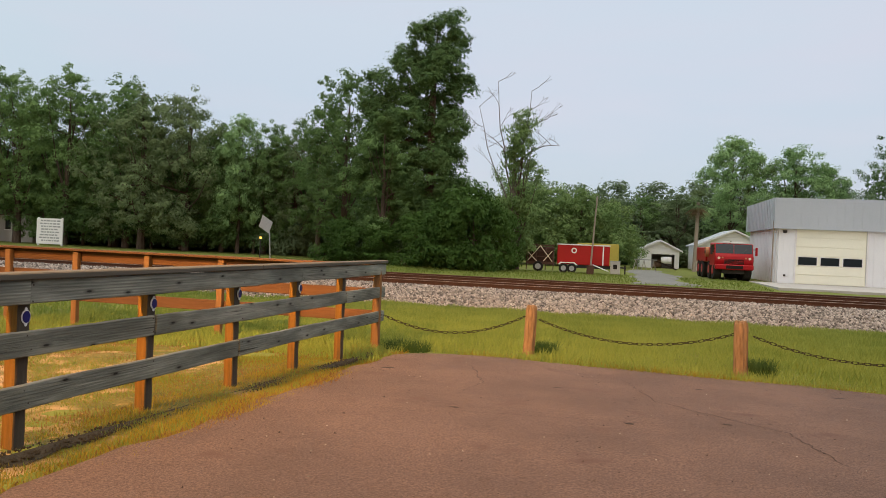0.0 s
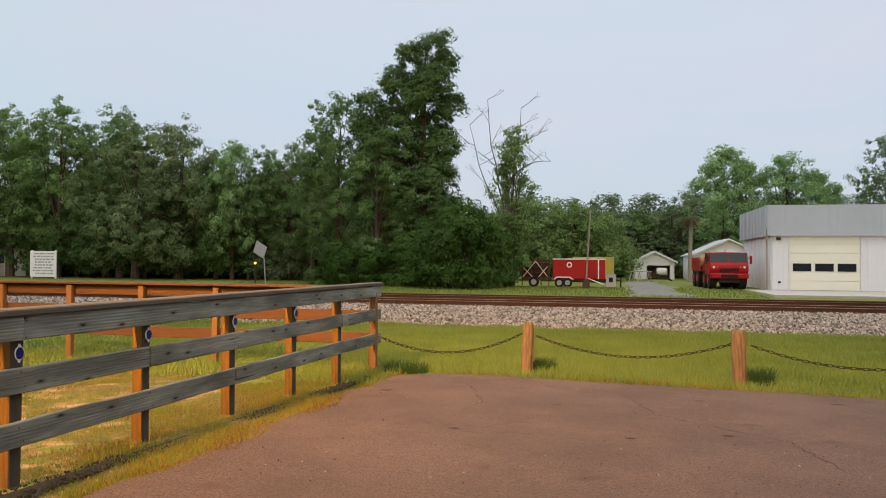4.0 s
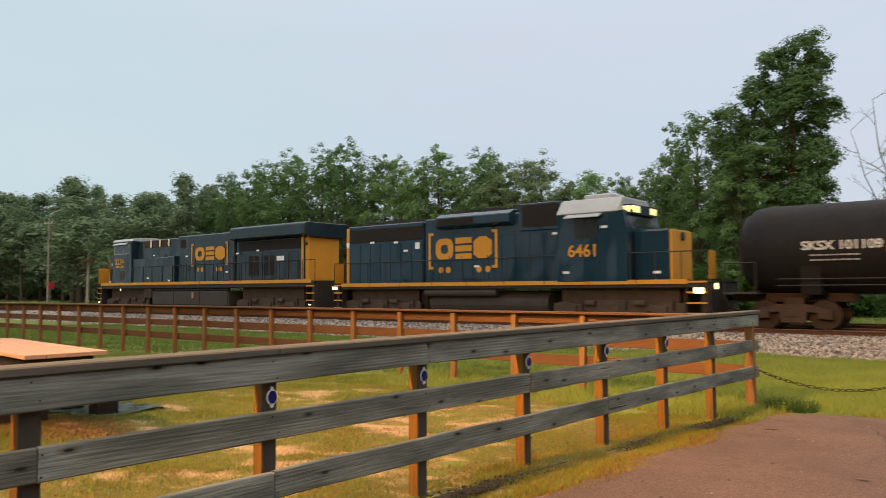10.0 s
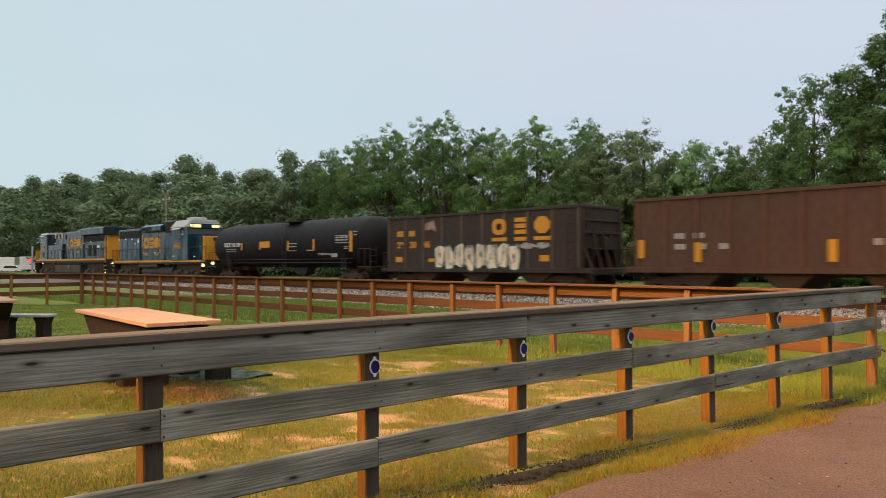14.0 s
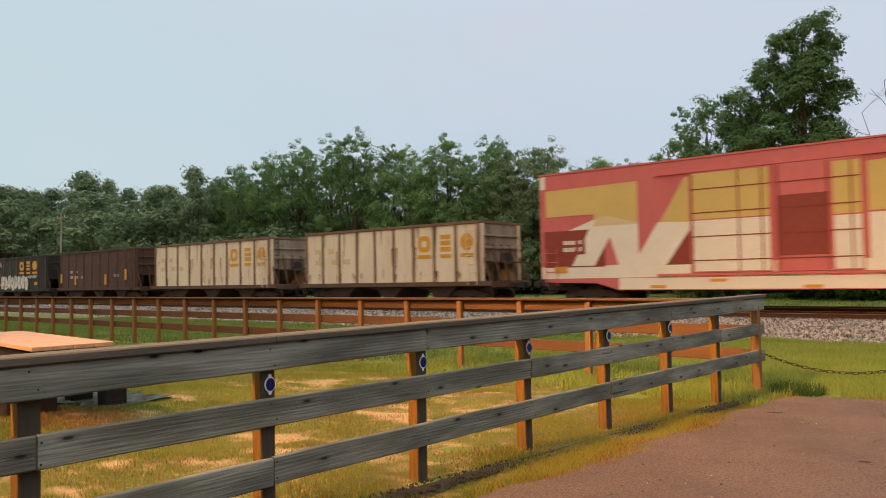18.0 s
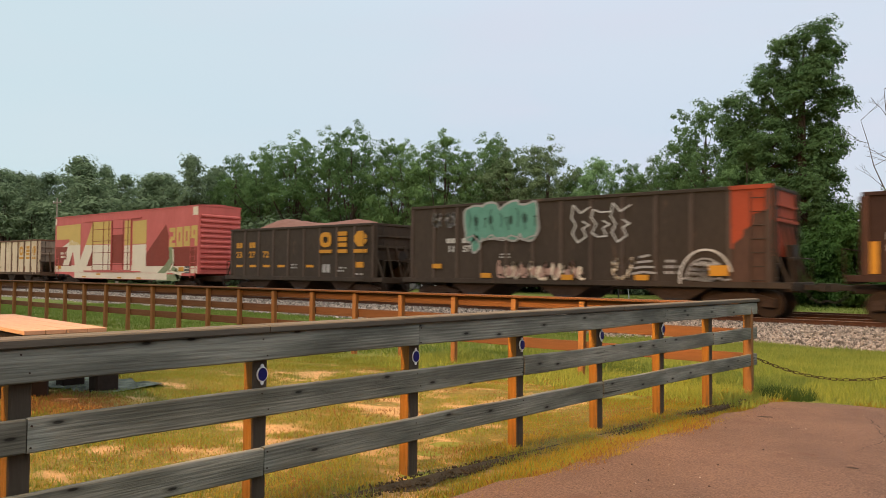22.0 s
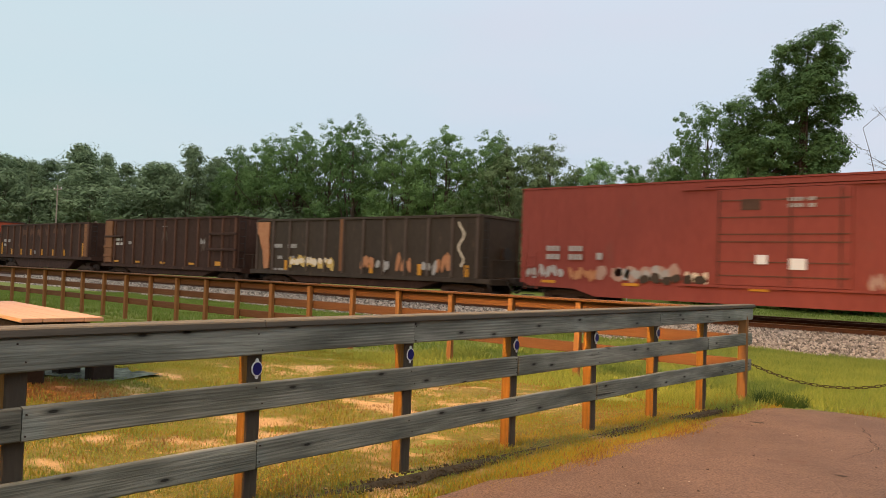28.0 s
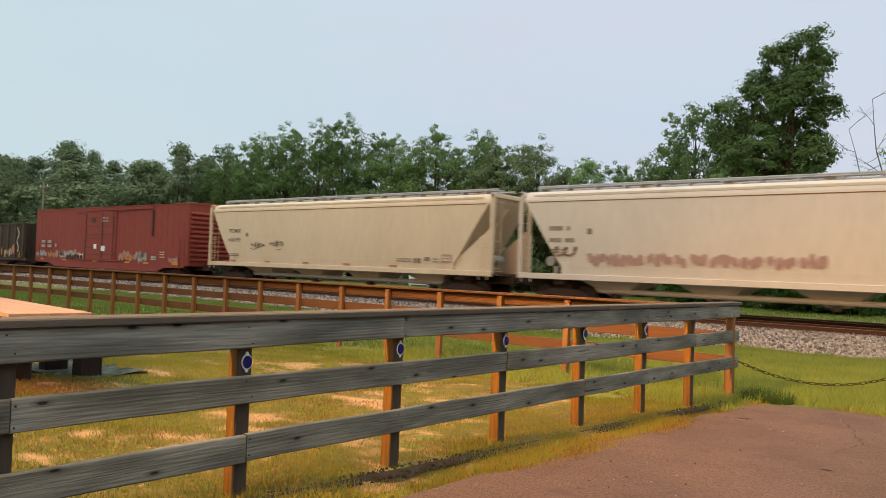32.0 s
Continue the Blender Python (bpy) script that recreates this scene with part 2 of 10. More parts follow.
    both.operation = "ADD"
    l.new(grain, both.inputs[0])
    l.new(crack, both.inputs[1])
    l.new(both.outputs[0], bp.inputs["Height"])
    l.new(bp.outputs[0], b.inputs["Normal"])
    return m


def leaf_mat(name, c1, c2, gloss=0.75):
    m = bpy.data.materials.new(name)
    m.use_nodes = True
    n, l = m.node_tree.nodes, m.node_tree.links
    b = n["Principled BSDF"]
    b.inputs["Roughness"].default_value, b.inputs["Specular IOR Level"].default_value = gloss, 0.12
    geo = n.new("ShaderNodeNewGeometry")
    tc = n.new("ShaderNodeTexCoord")
    t = n.new("ShaderNodeTexNoise")
    t.inputs["Scale"].default_value, t.inputs["Detail"].default_value = 0.6, 3
    l.new(tc.outputs["Object"], t.inputs["Vector"])
    add = n.new("ShaderNodeMath")
    add.operation = "MULTIPLY_ADD"
    add.inputs[1].default_value = 0.32
    l.new(geo.outputs["Random Per Island"], add.inputs[0])
    info = n.new("ShaderNodeObjectInfo")
    own = n.new("ShaderNodeMath")
    own.operation = "MULTIPLY_ADD"
    own.inputs[1].default_value, own.inputs[2].default_value = 0.4, -0.36
    l.new(info.outputs["Random"], own.inputs[0])
    l.new(own.outputs[0], add.inputs[2])
    ad2 = n.new("ShaderNodeMath")
    ad2.operation = "MULTIPLY_ADD"
    ad2.inputs[1].default_value = 0.95
    l.new(t.outputs["Fac"], ad2.inputs[0])
    l.new(add.outputs[0], ad2.inputs[2])
    x = n.new("ShaderNodeMix")
    x.data_type = "RGBA"
    x.inputs["A"].default_value, x.inputs["B"].default_value = (*c1, 1), (*c2, 1)
    l.new(ad2.outputs[0], x.inputs["Factor"])
    l.new(x.outputs["Result"], b.inputs["Base Color"])
    tr = n.new("ShaderNodeBsdfTranslucent")
    l.new(x.outputs["Result"], tr.inputs["Color"])
    ms = n.new("ShaderNodeMixShader")
    ms.inputs[0].default_value = 0.3
    l.new(b.outputs[0], ms.inputs[1])
    l.new(tr.outputs[0], ms.inputs[2])
    l.new(ms.outputs[0], n["Material Output"].inputs["Surface"])
    return m


def glow_mat(name, c, strength):
    m = bpy.data.materials.new(name)
    m.use_nodes = True
    b = m.node_tree.nodes["Principled BSDF"]
    b.inputs["Base Color"].default_value = (*c, 1)
    b.inputs["Emission Color"].default_value = (*c, 1)
    b.inputs["Emission Strength"].default_value = strength
    return m


def glass_mat(name, c=(0.02, 0.025, 0.03), rough=0.06):
    m = bpy.data.materials.new(name)
    m.use_nodes = True
    b = m.node_tree.nodes["Principled BSDF"]
    b.inputs["Base Color"].default_value = (*c, 1)
    b.inputs["Roughness"].default_value = rough
    return m


M = dict(
    redsoil=mat("reddish_soil", (0.37, 0.175, 0.075), (0.24, 0.12, 0.05), rough=0.95, scale=4, fine=24, amount=0.6, bump=1.0),
    matcloth=mat("dark_mat", (0.022, 0.032, 0.026), (0.10, 0.125, 0.105), rough=0.9, scale=5, fine=30, amount=0.4, bump=0.5, contrast=0.1),
    creamrib=mat("rust_streaked_rib", (0.20, 0.11, 0.07), (0.13, 0.065, 0.04), rough=0.8, scale=1.5, fine=10, amount=0.5, bump=0.15, stretch=(1, 1, 0.3)),
    grass=mat("grass_ground", (0.115, 0.155, 0.026), (0.155, 0.17, 0.032), rough=0.95, scale=0.5, fine=22, amount=0.5, bump=0.6),
    sandgrass=mat("dry_grass_ground", (0.105, 0.115, 0.020), (0.19, 0.145, 0.035), rough=0.95, scale=4.2, fine=55, amount=0.8, bump=1.0, contrast=0.15, c3=(0.30, 0.20, 0.085), third=0.04, grit=0.4, mask=("bare", (0.38, 0.265, 0.14))),
    pave=mat("worn_asphalt", (0.222, 0.150, 0.126), (0.158, 0.110, 0.096), rough=0.92, scale=0.9, fine=70, amount=1.0, bump=1.5, c3=(0.122, 0.077, 0.066), third=0.02, contrast=0.13, grit=0.3),
    ballast=mat("ballast_gravel", (0.22, 0.19, 0.18), (0.15, 0.13, 0.125), rough=0.95, scale=3, fine=26, amount=0.7, bump=1.0),
    stone=mat("ballast_stone", (0.30, 0.268, 0.236), (0.195, 0.170, 0.150), rough=0.9, scale=2, fine=20, amount=0.3, bump=0.3, island=0.75),
    trackdirt=mat("oily_ballast", (0.075, 0.042, 0.029), (0.105, 0.062, 0.045), rough=0.95, scale=2, fine=20, amount=0.7, bump=1.0),
    rail=mat("rusty_rail", (0.085, 0.04, 0.025), (0.115, 0.056, 0.034), rough=0.75, metal=0.2, scale=3, bump=0.2),
    railrust=mat("dull_rail_head", (0.12, 0.075, 0.052), (0.16, 0.10, 0.07), rough=0.55, metal=0.3, scale=3, bump=0.1),
    railtop=mat("polished_rail_head", (0.24, 0.185, 0.15), (0.18, 0.13, 0.10), rough=0.42, metal=0.6, scale=3, bump=0.0),
    tie=mat("creosote_tie", (0.05, 0.036, 0.028), (0.075, 0.055, 0.042), rough=0.9, scale=2, fine=30, amount=0.6, bump=0.5),
    greywood=board_mat("weathered_board", (0.108, 0.117, 0.103), (0.285, 0.298, 0.262), (0.045, 0.046, 0.040)),
    capwood=mat("worn_cap_board", (0.080, 0.078, 0.068), (0.112, 0.103, 0.088), rough=0.85, scale=1.5, fine=16, amount=0.6, bump=0.4, stretch=(1, 0.08, 1), c3=(0.09, 0.075, 0.068), third=0.0),
    # darker copy of the post wood: the lot face's shade put into colour
    postfront=mat("shaded_post_face", (0.080, 0.064, 0.048), (0.044, 0.036, 0.028), rough=0.85, scale=4.0, fine=44, amount=0.8, contrast=0.16, bump=0.5, stretch=(1, 1, 0.1)),
    farpost=mat("stained_post", (0.25, 0.128, 0.050), (0.15, 0.077, 0.033), rough=0.85, scale=2.5, fine=26, amount=0.6, bump=0.5, stretch=(1, 1, 0.1), c3=(0.08, 0.04, 0.02), third=-0.02),
    postwood=mat("brown_post", (0.27, 0.130, 0.022), (0.14, 0.068, 0.018), rough=0.85, scale=3.0, fine=40, amount=0.75, bump=0.6, stretch=(1, 1, 0.12), contrast=0.16, c3=(0.045, 0.038, 0.024), third=0.02, grit=0.4),
    fencewood=mat("stained_board", (0.15, 0.072, 0.034), (0.09, 0.045, 0.023), rough=0.85, scale=2.6, fine=26, amount=0.65, bump=0.5, stretch=(0.12, 1, 1), contrast=0.18, c3=(0.15, 0.078, 0.042), third=-0.03),
    chainpost=mat("bollard_wood", (0.34, 0.21, 0.115), (0.21, 0.128, 0.072), rough=0.85, scale=4, fine=34, amount=1.0, bump=1.0, grit=0.3, stretch=(1, 1, 0.12), c3=(0.09, 0.055, 0.035), third=0.02),
    chain=mat("rusty_chain", (0.05, 0.04, 0.022), (0.035, 0.028, 0.02), rough=0.7, metal=0.5, bump=0.2),
    tablewood=mat("picnic_top", (0.37, 0.245, 0.18), (0.29, 0.185, 0.135), rough=0.75, scale=1.2, fine=14, amount=0.35, bump=0.3, stretch=(0.15, 1, 1)),
    tabledark=mat("picnic_base", (0.016, 0.011, 0.009), (0.028, 0.018, 0.014), rough=0.8, scale=3, bump=0.3),
    # near-black brown for the boards' shade painted along the fence's foot
    mulch=mat("dark_ground_shade", (0.036, 0.032, 0.022), (0.07, 0.052, 0.03), rough=0.95, scale=4, fine=30, amount=0.6, bump=1.0),
    nailhead=mat("rusty_nail", (0.03, 0.022, 0.018), (0.05, 0.03, 0.02), rough=0.7, metal=0.3, bump=0.0),
    blue=mat("blue_reflector", (0.012, 0.012, 0.11), (0.015, 0.015, 0.13), rough=0.35, bump=0.0),
    white=mat("white_paint", (0.78, 0.79, 0.80), (0.70, 0.71, 0.72), rough=0.6, scale=1, amount=0.15, bump=0.05),
    endrust=mat("rusty_end_frames", (0.085, 0.055, 0.038), (0.15, 0.085, 0.05), rough=0.85, scale=1.6, fine=18, amount=0.5, bump=0.3, c3=(0.24, 0.19, 0.14), third=0.0),
    navy=mat("navy_enamel", (0.010, 0.032, 0.052), (0.014, 0.040, 0.063), rough=0.12, spec=0.30, dent=0.11, scale=0.6, fine=5, amount=0.35, bump=0.0, stretch=(1, 1, 0.35), c3=(0.016, 0.022, 0.028), third=-0.02),
    navy2=mat("dark_navy_enamel", (0.013, 0.026, 0.035), (0.018, 0.032, 0.042), rough=0.13, spec=0.30, dent=0.09, scale=0.6, fine=5, amount=0.35, bump=0.0, stretch=(1, 1, 0.35), c3=(0.016, 0.018, 0.02), third=-0.02),
    darkchip=mat("dark_aggregate", (0.05, 0.035, 0.03), (0.035, 0.026, 0.024), rough=0.9, scale=20, bump=0.0),
    tealdark=mat("graffiti_dark_teal", (0.03, 0.07, 0.055), (0.04, 0.08, 0.06), rough=0.65, scale=3, amount=0.2, bump=0.0),
    yellow=mat("yellow_enamel", (0.62, 0.29, 0.03), (0.52, 0.24, 0.03), rough=0.5, scale=1.5, amount=0.35, bump=0.05),
    bogie=mat("bogie_grime", (0.042, 0.029, 0.022), (0.075, 0.048, 0.035), rough=0.85, scale=2.5, amount=0.6, bump=0.3),
    endpale=mat("streaked_end_paint", (0.34, 0.29, 0.23), (0.20, 0.15, 0.11), rough=0.8, scale=1.6, fine=12, amount=0.5, bump=0.15, stretch=(1, 1, 0.3), contrast=0.15, c3=(0.12, 0.075, 0.048), third=0.02),
    fadeyellow=mat("faded_yellow_letters", (0.56, 0.35, 0.14), (0.58, 0.44, 0.27), rough=0.7, scale=2.5, amount=0.4, bump=0.0),
    truckdust=mat("dusty_truck_frame", (0.088, 0.066, 0.049), (0.058, 0.042, 0.032), rough=0.9, scale=2.2, fine=16, amount=0.55, bump=0.3, c3=(0.034, 0.026, 0.022), third=0.0),
    wheel=mat("wheel_steel", (0.032, 0.024, 0.02), (0.05, 0.034, 0.027), rough=0.6, metal=0.4, scale=3, bump=0.1),
    darkmetal=mat("dark_steel", (0.03, 0.028, 0.028), (0.045, 0.04, 0.038), rough=0.6, scale=2, amount=0.5, bump=0.1),
    tankgrey=mat("fuel_tank_paint", (0.048, 0.042, 0.038), (0.070, 0.058, 0.049), rough=0.55, scale=1, amount=0.5, bump=0.1),
    roofgrey=mat("pale_roof_paint", (0.42, 0.44, 0.45), (0.32, 0.34, 0.35), rough=0.6, scale=1, amount=0.3, bump=0.05),
    grille=mat("radiator_mesh", (0.014, 0.011, 0.010), (0.022, 0.016, 0.014), rough=0.7, scale=3, bump=0.2),
    glass=glass_mat("dark_glass"),
    tank=mat("black_tank_paint", (0.010, 0.010, 0.012), (0.016, 0.015, 0.016), rough=0.6, spec=0.12, scale=0.7, fine=5, amount=0.4, bump=0.06, stretch=(1, 1, 0.4), c3=(0.034, 0.03, 0.028), third=-0.03),
    hopper=mat("dirty_brown_black", (0.044, 0.034, 0.026), (0.068, 0.050, 0.037), rough=0.75, scale=0.9, fine=9, amount=0.5, bump=0.15, stretch=(1, 1, 0.3), c3=(0.11, 0.07, 0.05), third=0.01),
    black=mat("dirty_black_paint", (0.036, 0.030, 0.026), (0.054, 0.042, 0.035), rough=0.75, scale=0.9, fine=9, amount=0.5, bump=0.15, stretch=(1, 1, 0.3), c3=(0.06, 0.042, 0.034), third=-0.03),
    rust=mat("rust_brown", (0.076, 0.043, 0.031), (0.108, 0.060, 0.043), rough=0.8, scale=0.9, fine=9, amount=0.55, bump=0.2, stretch=(1, 1, 0.3), c3=(0.125, 0.07, 0.048), third=-0.02),
    # ribs paler than their sheets: the light that picks them out is coloured in
    ribdark=mat("lit_dark_rib", (0.125, 0.092, 0.075), (0.075, 0.055, 0.044), rough=0.8, scale=1.5, fine=9, amount=0.5, bump=0.2, stretch=(1, 1, 0.3)),
    ribrust=mat("lit_rusty_rib", (0.14, 0.07, 0.046), (0.09, 0.044, 0.03), rough=0.8, scale=1.5, fine=9, amount=0.5, bump=0.2, stretch=(1, 1, 0.3)),
    rustred=mat("brown_gondola", (0.040, 0.022, 0.017), (0.068, 0.034, 0.024), rough=0.8, scale=1.2, fine=9, amount=0.6, bump=0.2, stretch=(1, 1, 0.3), c3=(0.12, 0.06, 0.04), third=0.0),
    cream=mat("rusty_white", (0.76, 0.64, 0.47), (0.58, 0.43, 0.28), rough=0.75, scale=1.4, fine=9, amount=0.3, bump=0.1, stretch=(1, 1, 0.16), c3=(0.24, 0.115, 0.055), third=-0.03),
    red=mat("faded_red", (0.60, 0.15, 0.135), (0.51, 0.115, 0.10), rough=0.6, scale=0.6, fine=6, amount=0.3, bump=0.08, stretch=(1, 1, 0.3)),
    redlow=mat("brick_red_paint", (0.26, 0.05, 0.032), (0.22, 0.045, 0.03), rough=0.6, scale=0.6, fine=6, amount=0.3, bump=0.08),
    maroon=mat("oxide_red", (0.275, 0.060, 0.045), (0.225, 0.050, 0.038), rough=0.65, scale=0.7, fine=7, amount=0.4, bump=0.1, stretch=(1, 1, 0.3), c3=(0.20, 0.062, 0.048), third=0.0),
    sandpaint=mat("graffiti_yellow", (0.62, 0.42, 0.13), (0.54, 0.37, 0.12), rough=0.65, scale=1, amount=0.2, bump=0.05),
    bone=mat("graffiti_white", (0.76, 0.66, 0.52), (0.68, 0.58, 0.45), rough=0.65, scale=1, amount=0.25, bump=0.05),
    olive=mat("graffiti_green", (0.16, 0.20, 0.09), (0.30, 0.32, 0.2), rough=0.65, scale=3, amount=0.3, bump=0.05),
    teal=mat("graffiti_teal", (0.10, 0.26, 0.20), (0.14, 0.32, 0.25), rough=0.65, scale=3, amount=0.3, bump=0.05),
    chalkwhite=mat("white_stencil", (0.62, 0.61, 0.58), (0.52, 0.51, 0.49), rough=0.7, scale=3, amount=0.2, bump=0.0),
    chalk=mat("graffiti_chalk", (0.42, 0.41, 0.40), (0.30, 0.29, 0.28), rough=0.7, scale=3, amount=0.4, bump=0.05),
    pinkish=mat("graffiti_rose", (0.36, 0.22, 0.18), (0.42, 0.29, 0.24), rough=0.7, scale=2, amount=0.4, bump=0.05),
    orange=mat("orange_red_paint", (0.42, 0.075, 0.03), (0.34, 0.06, 0.028), rough=0.65, scale=1.0, amount=0.4, bump=0.1),
    primer=mat("pale_orange_paint", (0.42, 0.17, 0.075), (0.5, 0.26, 0.14), rough=0.7, scale=2, amount=0.5, bump=0.1),
    oxorange=mat("rusty_orange_paint", (0.26, 0.12, 0.055), (0.18, 0.08, 0.04), rough=0.75, scale=2, amount=0.6, bump=0.15),
    load=mat("reddish_stone_load", (0.27, 0.135, 0.10), (0.20, 0.10, 0.08), rough=0.95, scale=3, fine=26, amount=0.5, bump=1.0),
    tan=mat("tan_hopper_paint", (0.68, 0.565, 0.405), (0.60, 0.485, 0.34), rough=0.55, scale=0.5, fine=5, amount=0.25, bump=0.05, stretch=(1, 1, 0.3), c3=(0.50, 0.385, 0.26), third=-0.04),
    stencil=mat("worn_black_stencil", (0.17, 0.15, 0.13), (0.25, 0.22, 0.18), rough=0.7, scale=3, bump=0.0),
    grey2=mat("grey_white_hopper_paint", (0.66, 0.60, 0.51), (0.58, 0.52, 0.44), rough=0.55, scale=0.5, fine=5, amount=0.25, bump=0.05, stretch=(1, 1, 0.3)),
    ink=mat("black_stencil", (0.09, 0.085, 0.08), (0.13, 0.12, 0.11), rough=0.7, scale=3, bump=0.0),
    steelwhite=mat("white_siding", (0.78, 0.81, 0.84), (0.72, 0.75, 0.79), rough=0.5, scale=0.5, amount=0.12, bump=0.03),
    creamdoor=mat("cream_door", (0.86, 0.87, 0.74), (0.81, 0.82, 0.70), rough=0.5, scale=0.5, amount=0.1, bump=0.03),
    greyroof=mat("grey_metal_roof", (0.46, 0.51, 0.57), (0.40, 0.45, 0.51), rough=0.45, scale=0.5, amount=0.2, bump=0.05),
    firered=mat("fire_red", (0.40, 0.010, 0.016), (0.31, 0.009, 0.013), rough=0.35, scale=0.8, amount=0.25, bump=0.03),
    tyre=mat("tyre_rubber", (0.018, 0.018, 0.018), (0.03, 0.028, 0.026), rough=0.85, scale=3, bump=0.2),
    chrome=mat("chrome", (0.6, 0.6, 0.6), (0.5, 0.5, 0.5), rough=0.2, metal=1.0, bump=0.0),
    yellowbox=mat("yellow_container", (0.50, 0.42, 0.09), (0.42, 0.36, 0.08), rough=0.6, scale=1, amount=0.3, bump=0.1),
    concrete=mat("concrete", (0.46, 0.45, 0.43), (0.39, 0.38, 0.36), rough=0.9, scale=1, fine=20, amount=0.4, bump=0.3),
    gravelroad=mat("gravel_drive", (0.21, 0.215, 0.21), (0.145, 0.155, 0.14), rough=0.95, scale=1.0, fine=20, amount=0.5, bump=0.6),
    polewood=mat("pole_wood", (0.28, 0.23, 0.18), (0.36, 0.31, 0.26), rough=0.85, scale=1, fine=12, amount=0.5, bump=0.3, stretch=(1, 1, 0.1)),
    signback=mat("bare_aluminium", (0.36, 0.38, 0.39), (0.30, 0.32, 0.33), rough=0.55, metal=0.0, scale=2, bump=0.02),
    bark=mat("bark", (0.075, 0.055, 0.042), (0.11, 0.085, 0.065), rough=0.95, scale=2, fine=14, amount=0.7, bump=0.8, stretch=(1, 1, 0.25)),
    deadbark=mat("dead_bark", (0.15, 0.125, 0.11), (0.20, 0.17, 0.15), rough=0.95, scale=2, fine=14, amount=0.5, bump=0.5),
    leaf_dark=leaf_mat("leaf_dark", (0.061, 0.122, 0.041), (0.210, 0.332, 0.117)),
    leaf_deep=leaf_mat("leaf_deep", (0.046, 0.096, 0.033), (0.152, 0.248, 0.086)),
    # distance haze is mixed into this paler, greyer leaf colour
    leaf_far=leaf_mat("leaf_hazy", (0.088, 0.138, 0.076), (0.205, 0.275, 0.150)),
    leaf_mid=leaf_mat("leaf_mid", (0.078, 0.151, 0.050), (0.285, 0.390, 0.138)),
    leaf_grey=leaf_mat("leaf_greyish", (0.074, 0.118, 0.054), (0.213, 0.280, 0.132)),
    leaf_light=leaf_mat("leaf_light", (0.145, 0.261, 0.109), (0.275, 0.420, 0.174)),
    leaf_bush=leaf_mat("leaf_bush", (0.040, 0.086, 0.020), (0.084, 0.165, 0.036)),
    blade=leaf_mat("grass_blade", (0.092, 0.155, 0.027), (0.265, 0.315, 0.078), 0.75),
    drygrass=leaf_mat("dry_grass_blade", (0.080, 0.092, 0.011), (0.35, 0.26, 0.042), 0.75),
    lawn=leaf_mat("lawn_blade", (0.115, 0.18, 0.034), (0.20, 0.25, 0.058), 0.75),
    drypalm=leaf_mat("dry_frond", (0.12, 0.085, 0.045), (0.20, 0.145, 0.08), 0.8),
    litter=leaf_mat("brown_litter", (0.10, 0.055, 0.022), (0.28, 0.165, 0.068), 0.8),
    clump=leaf_mat("grass_clump", (0.035, 0.075, 0.02), (0.055, 0.10, 0.03), 0.7),
    lamp_warm=glow_mat("lit_lens", (1.0, 0.90, 0.48), 1.7),
    lamp_red=glow_mat("red_signal_lens", (1.0, 0.03, 0.02), 5.0),
    lamp_num=glow_mat("lit_number_board", (0.95, 0.85, 0.38), 0.7),
    lamp_porch=glow_mat("porch_lamp", (1.0, 0.55, 0.10), 2.6),
)


# ---- building blocks ----
def box(bm, x0, x1, y0, y1, z0, z1):
    v = [bm.verts.new((x, y, z)) for x in (x0, x1) for y in (y0, y1) for z in (z0, z1)]
    for f in ((0, 1, 3, 2), (4, 6, 7, 5), (0, 4, 5, 1), (2, 3, 7, 6), (0, 2, 6, 4), (1, 5, 7, 3)):
        bm.faces.new([v[i] for i in f])
    return bm


def prism(bm, pts, y0, y1):
    """A profile of (x, z) pushed along y."""
    a = [bm.verts.new((x, y0, z)) for x, z in pts]
    b = [bm.verts.new((x, y1, z)) for x, z in pts]
    k = len(pts)
    bm.faces.new(a)
    bm.faces.new(b[::-1])
    for i in range(k):
        bm.faces.new((a[i], b[i], b[(i + 1) % k], a[(i + 1) % k]))
    return bm


def prism_x(bm, pts, x0, x1):
    """A profile of (y, z) pushed along x."""
    a = [bm.verts.new((x0, y, z)) for y, z in pts]
    b = [bm.verts.new((x1, y, z)) for y, z in pts]
    k = len(pts)
    bm.faces.new(a)
    bm.faces.new(b[::-1])
    for i in range(k):
        bm.faces.new((a[i], b[i], b[(i + 1) % k], a[(i + 1) % k]))
    return bm


def rod(bm, p, q, r, r2=None, seg=8):
    p, q = Vector(p), Vector(q)
    d = (q - p).normalized()
    u = d.orthogonal().normalized()
    w = d.cross(u)
    r2 = r if r2 is None else r2
    ring = [[bm.verts.new(c + (u * math.cos(2 * math.pi * i / seg) + w * math.sin(2 * math.pi * i / seg)) * rr) for i in range(seg)] for c, rr in ((p, r), (q, r2))]
    for i in range(seg):
        bm.faces.new((ring[0][i], ring[0][(i + 1) % seg], ring[1][(i + 1) % seg], ring[1][i]))
    bm.faces.new(ring[0][::-1])
    bm.faces.new(ring[1])
    return bm


def tidy(bm, bevel=0.0, seg=1):
    bmesh.ops.recalc_face_normals(bm, faces=bm.faces)
    if bevel:
        bmesh.ops.bevel(bm, geom=list(bm.edges), offset=bevel, segments=seg, affect="EDGES", clamp_overlap=True)
    return bm


def mesh_of(name, bm, material, smooth=False):
    me = bpy.data.meshes.new(name)
    bm.to_mesh(me)
    bm.free()
    me.materials.append(material)
    if smooth:
        me.polygons.foreach_set("use_smooth", [True] * len(me.polygons))
    return me


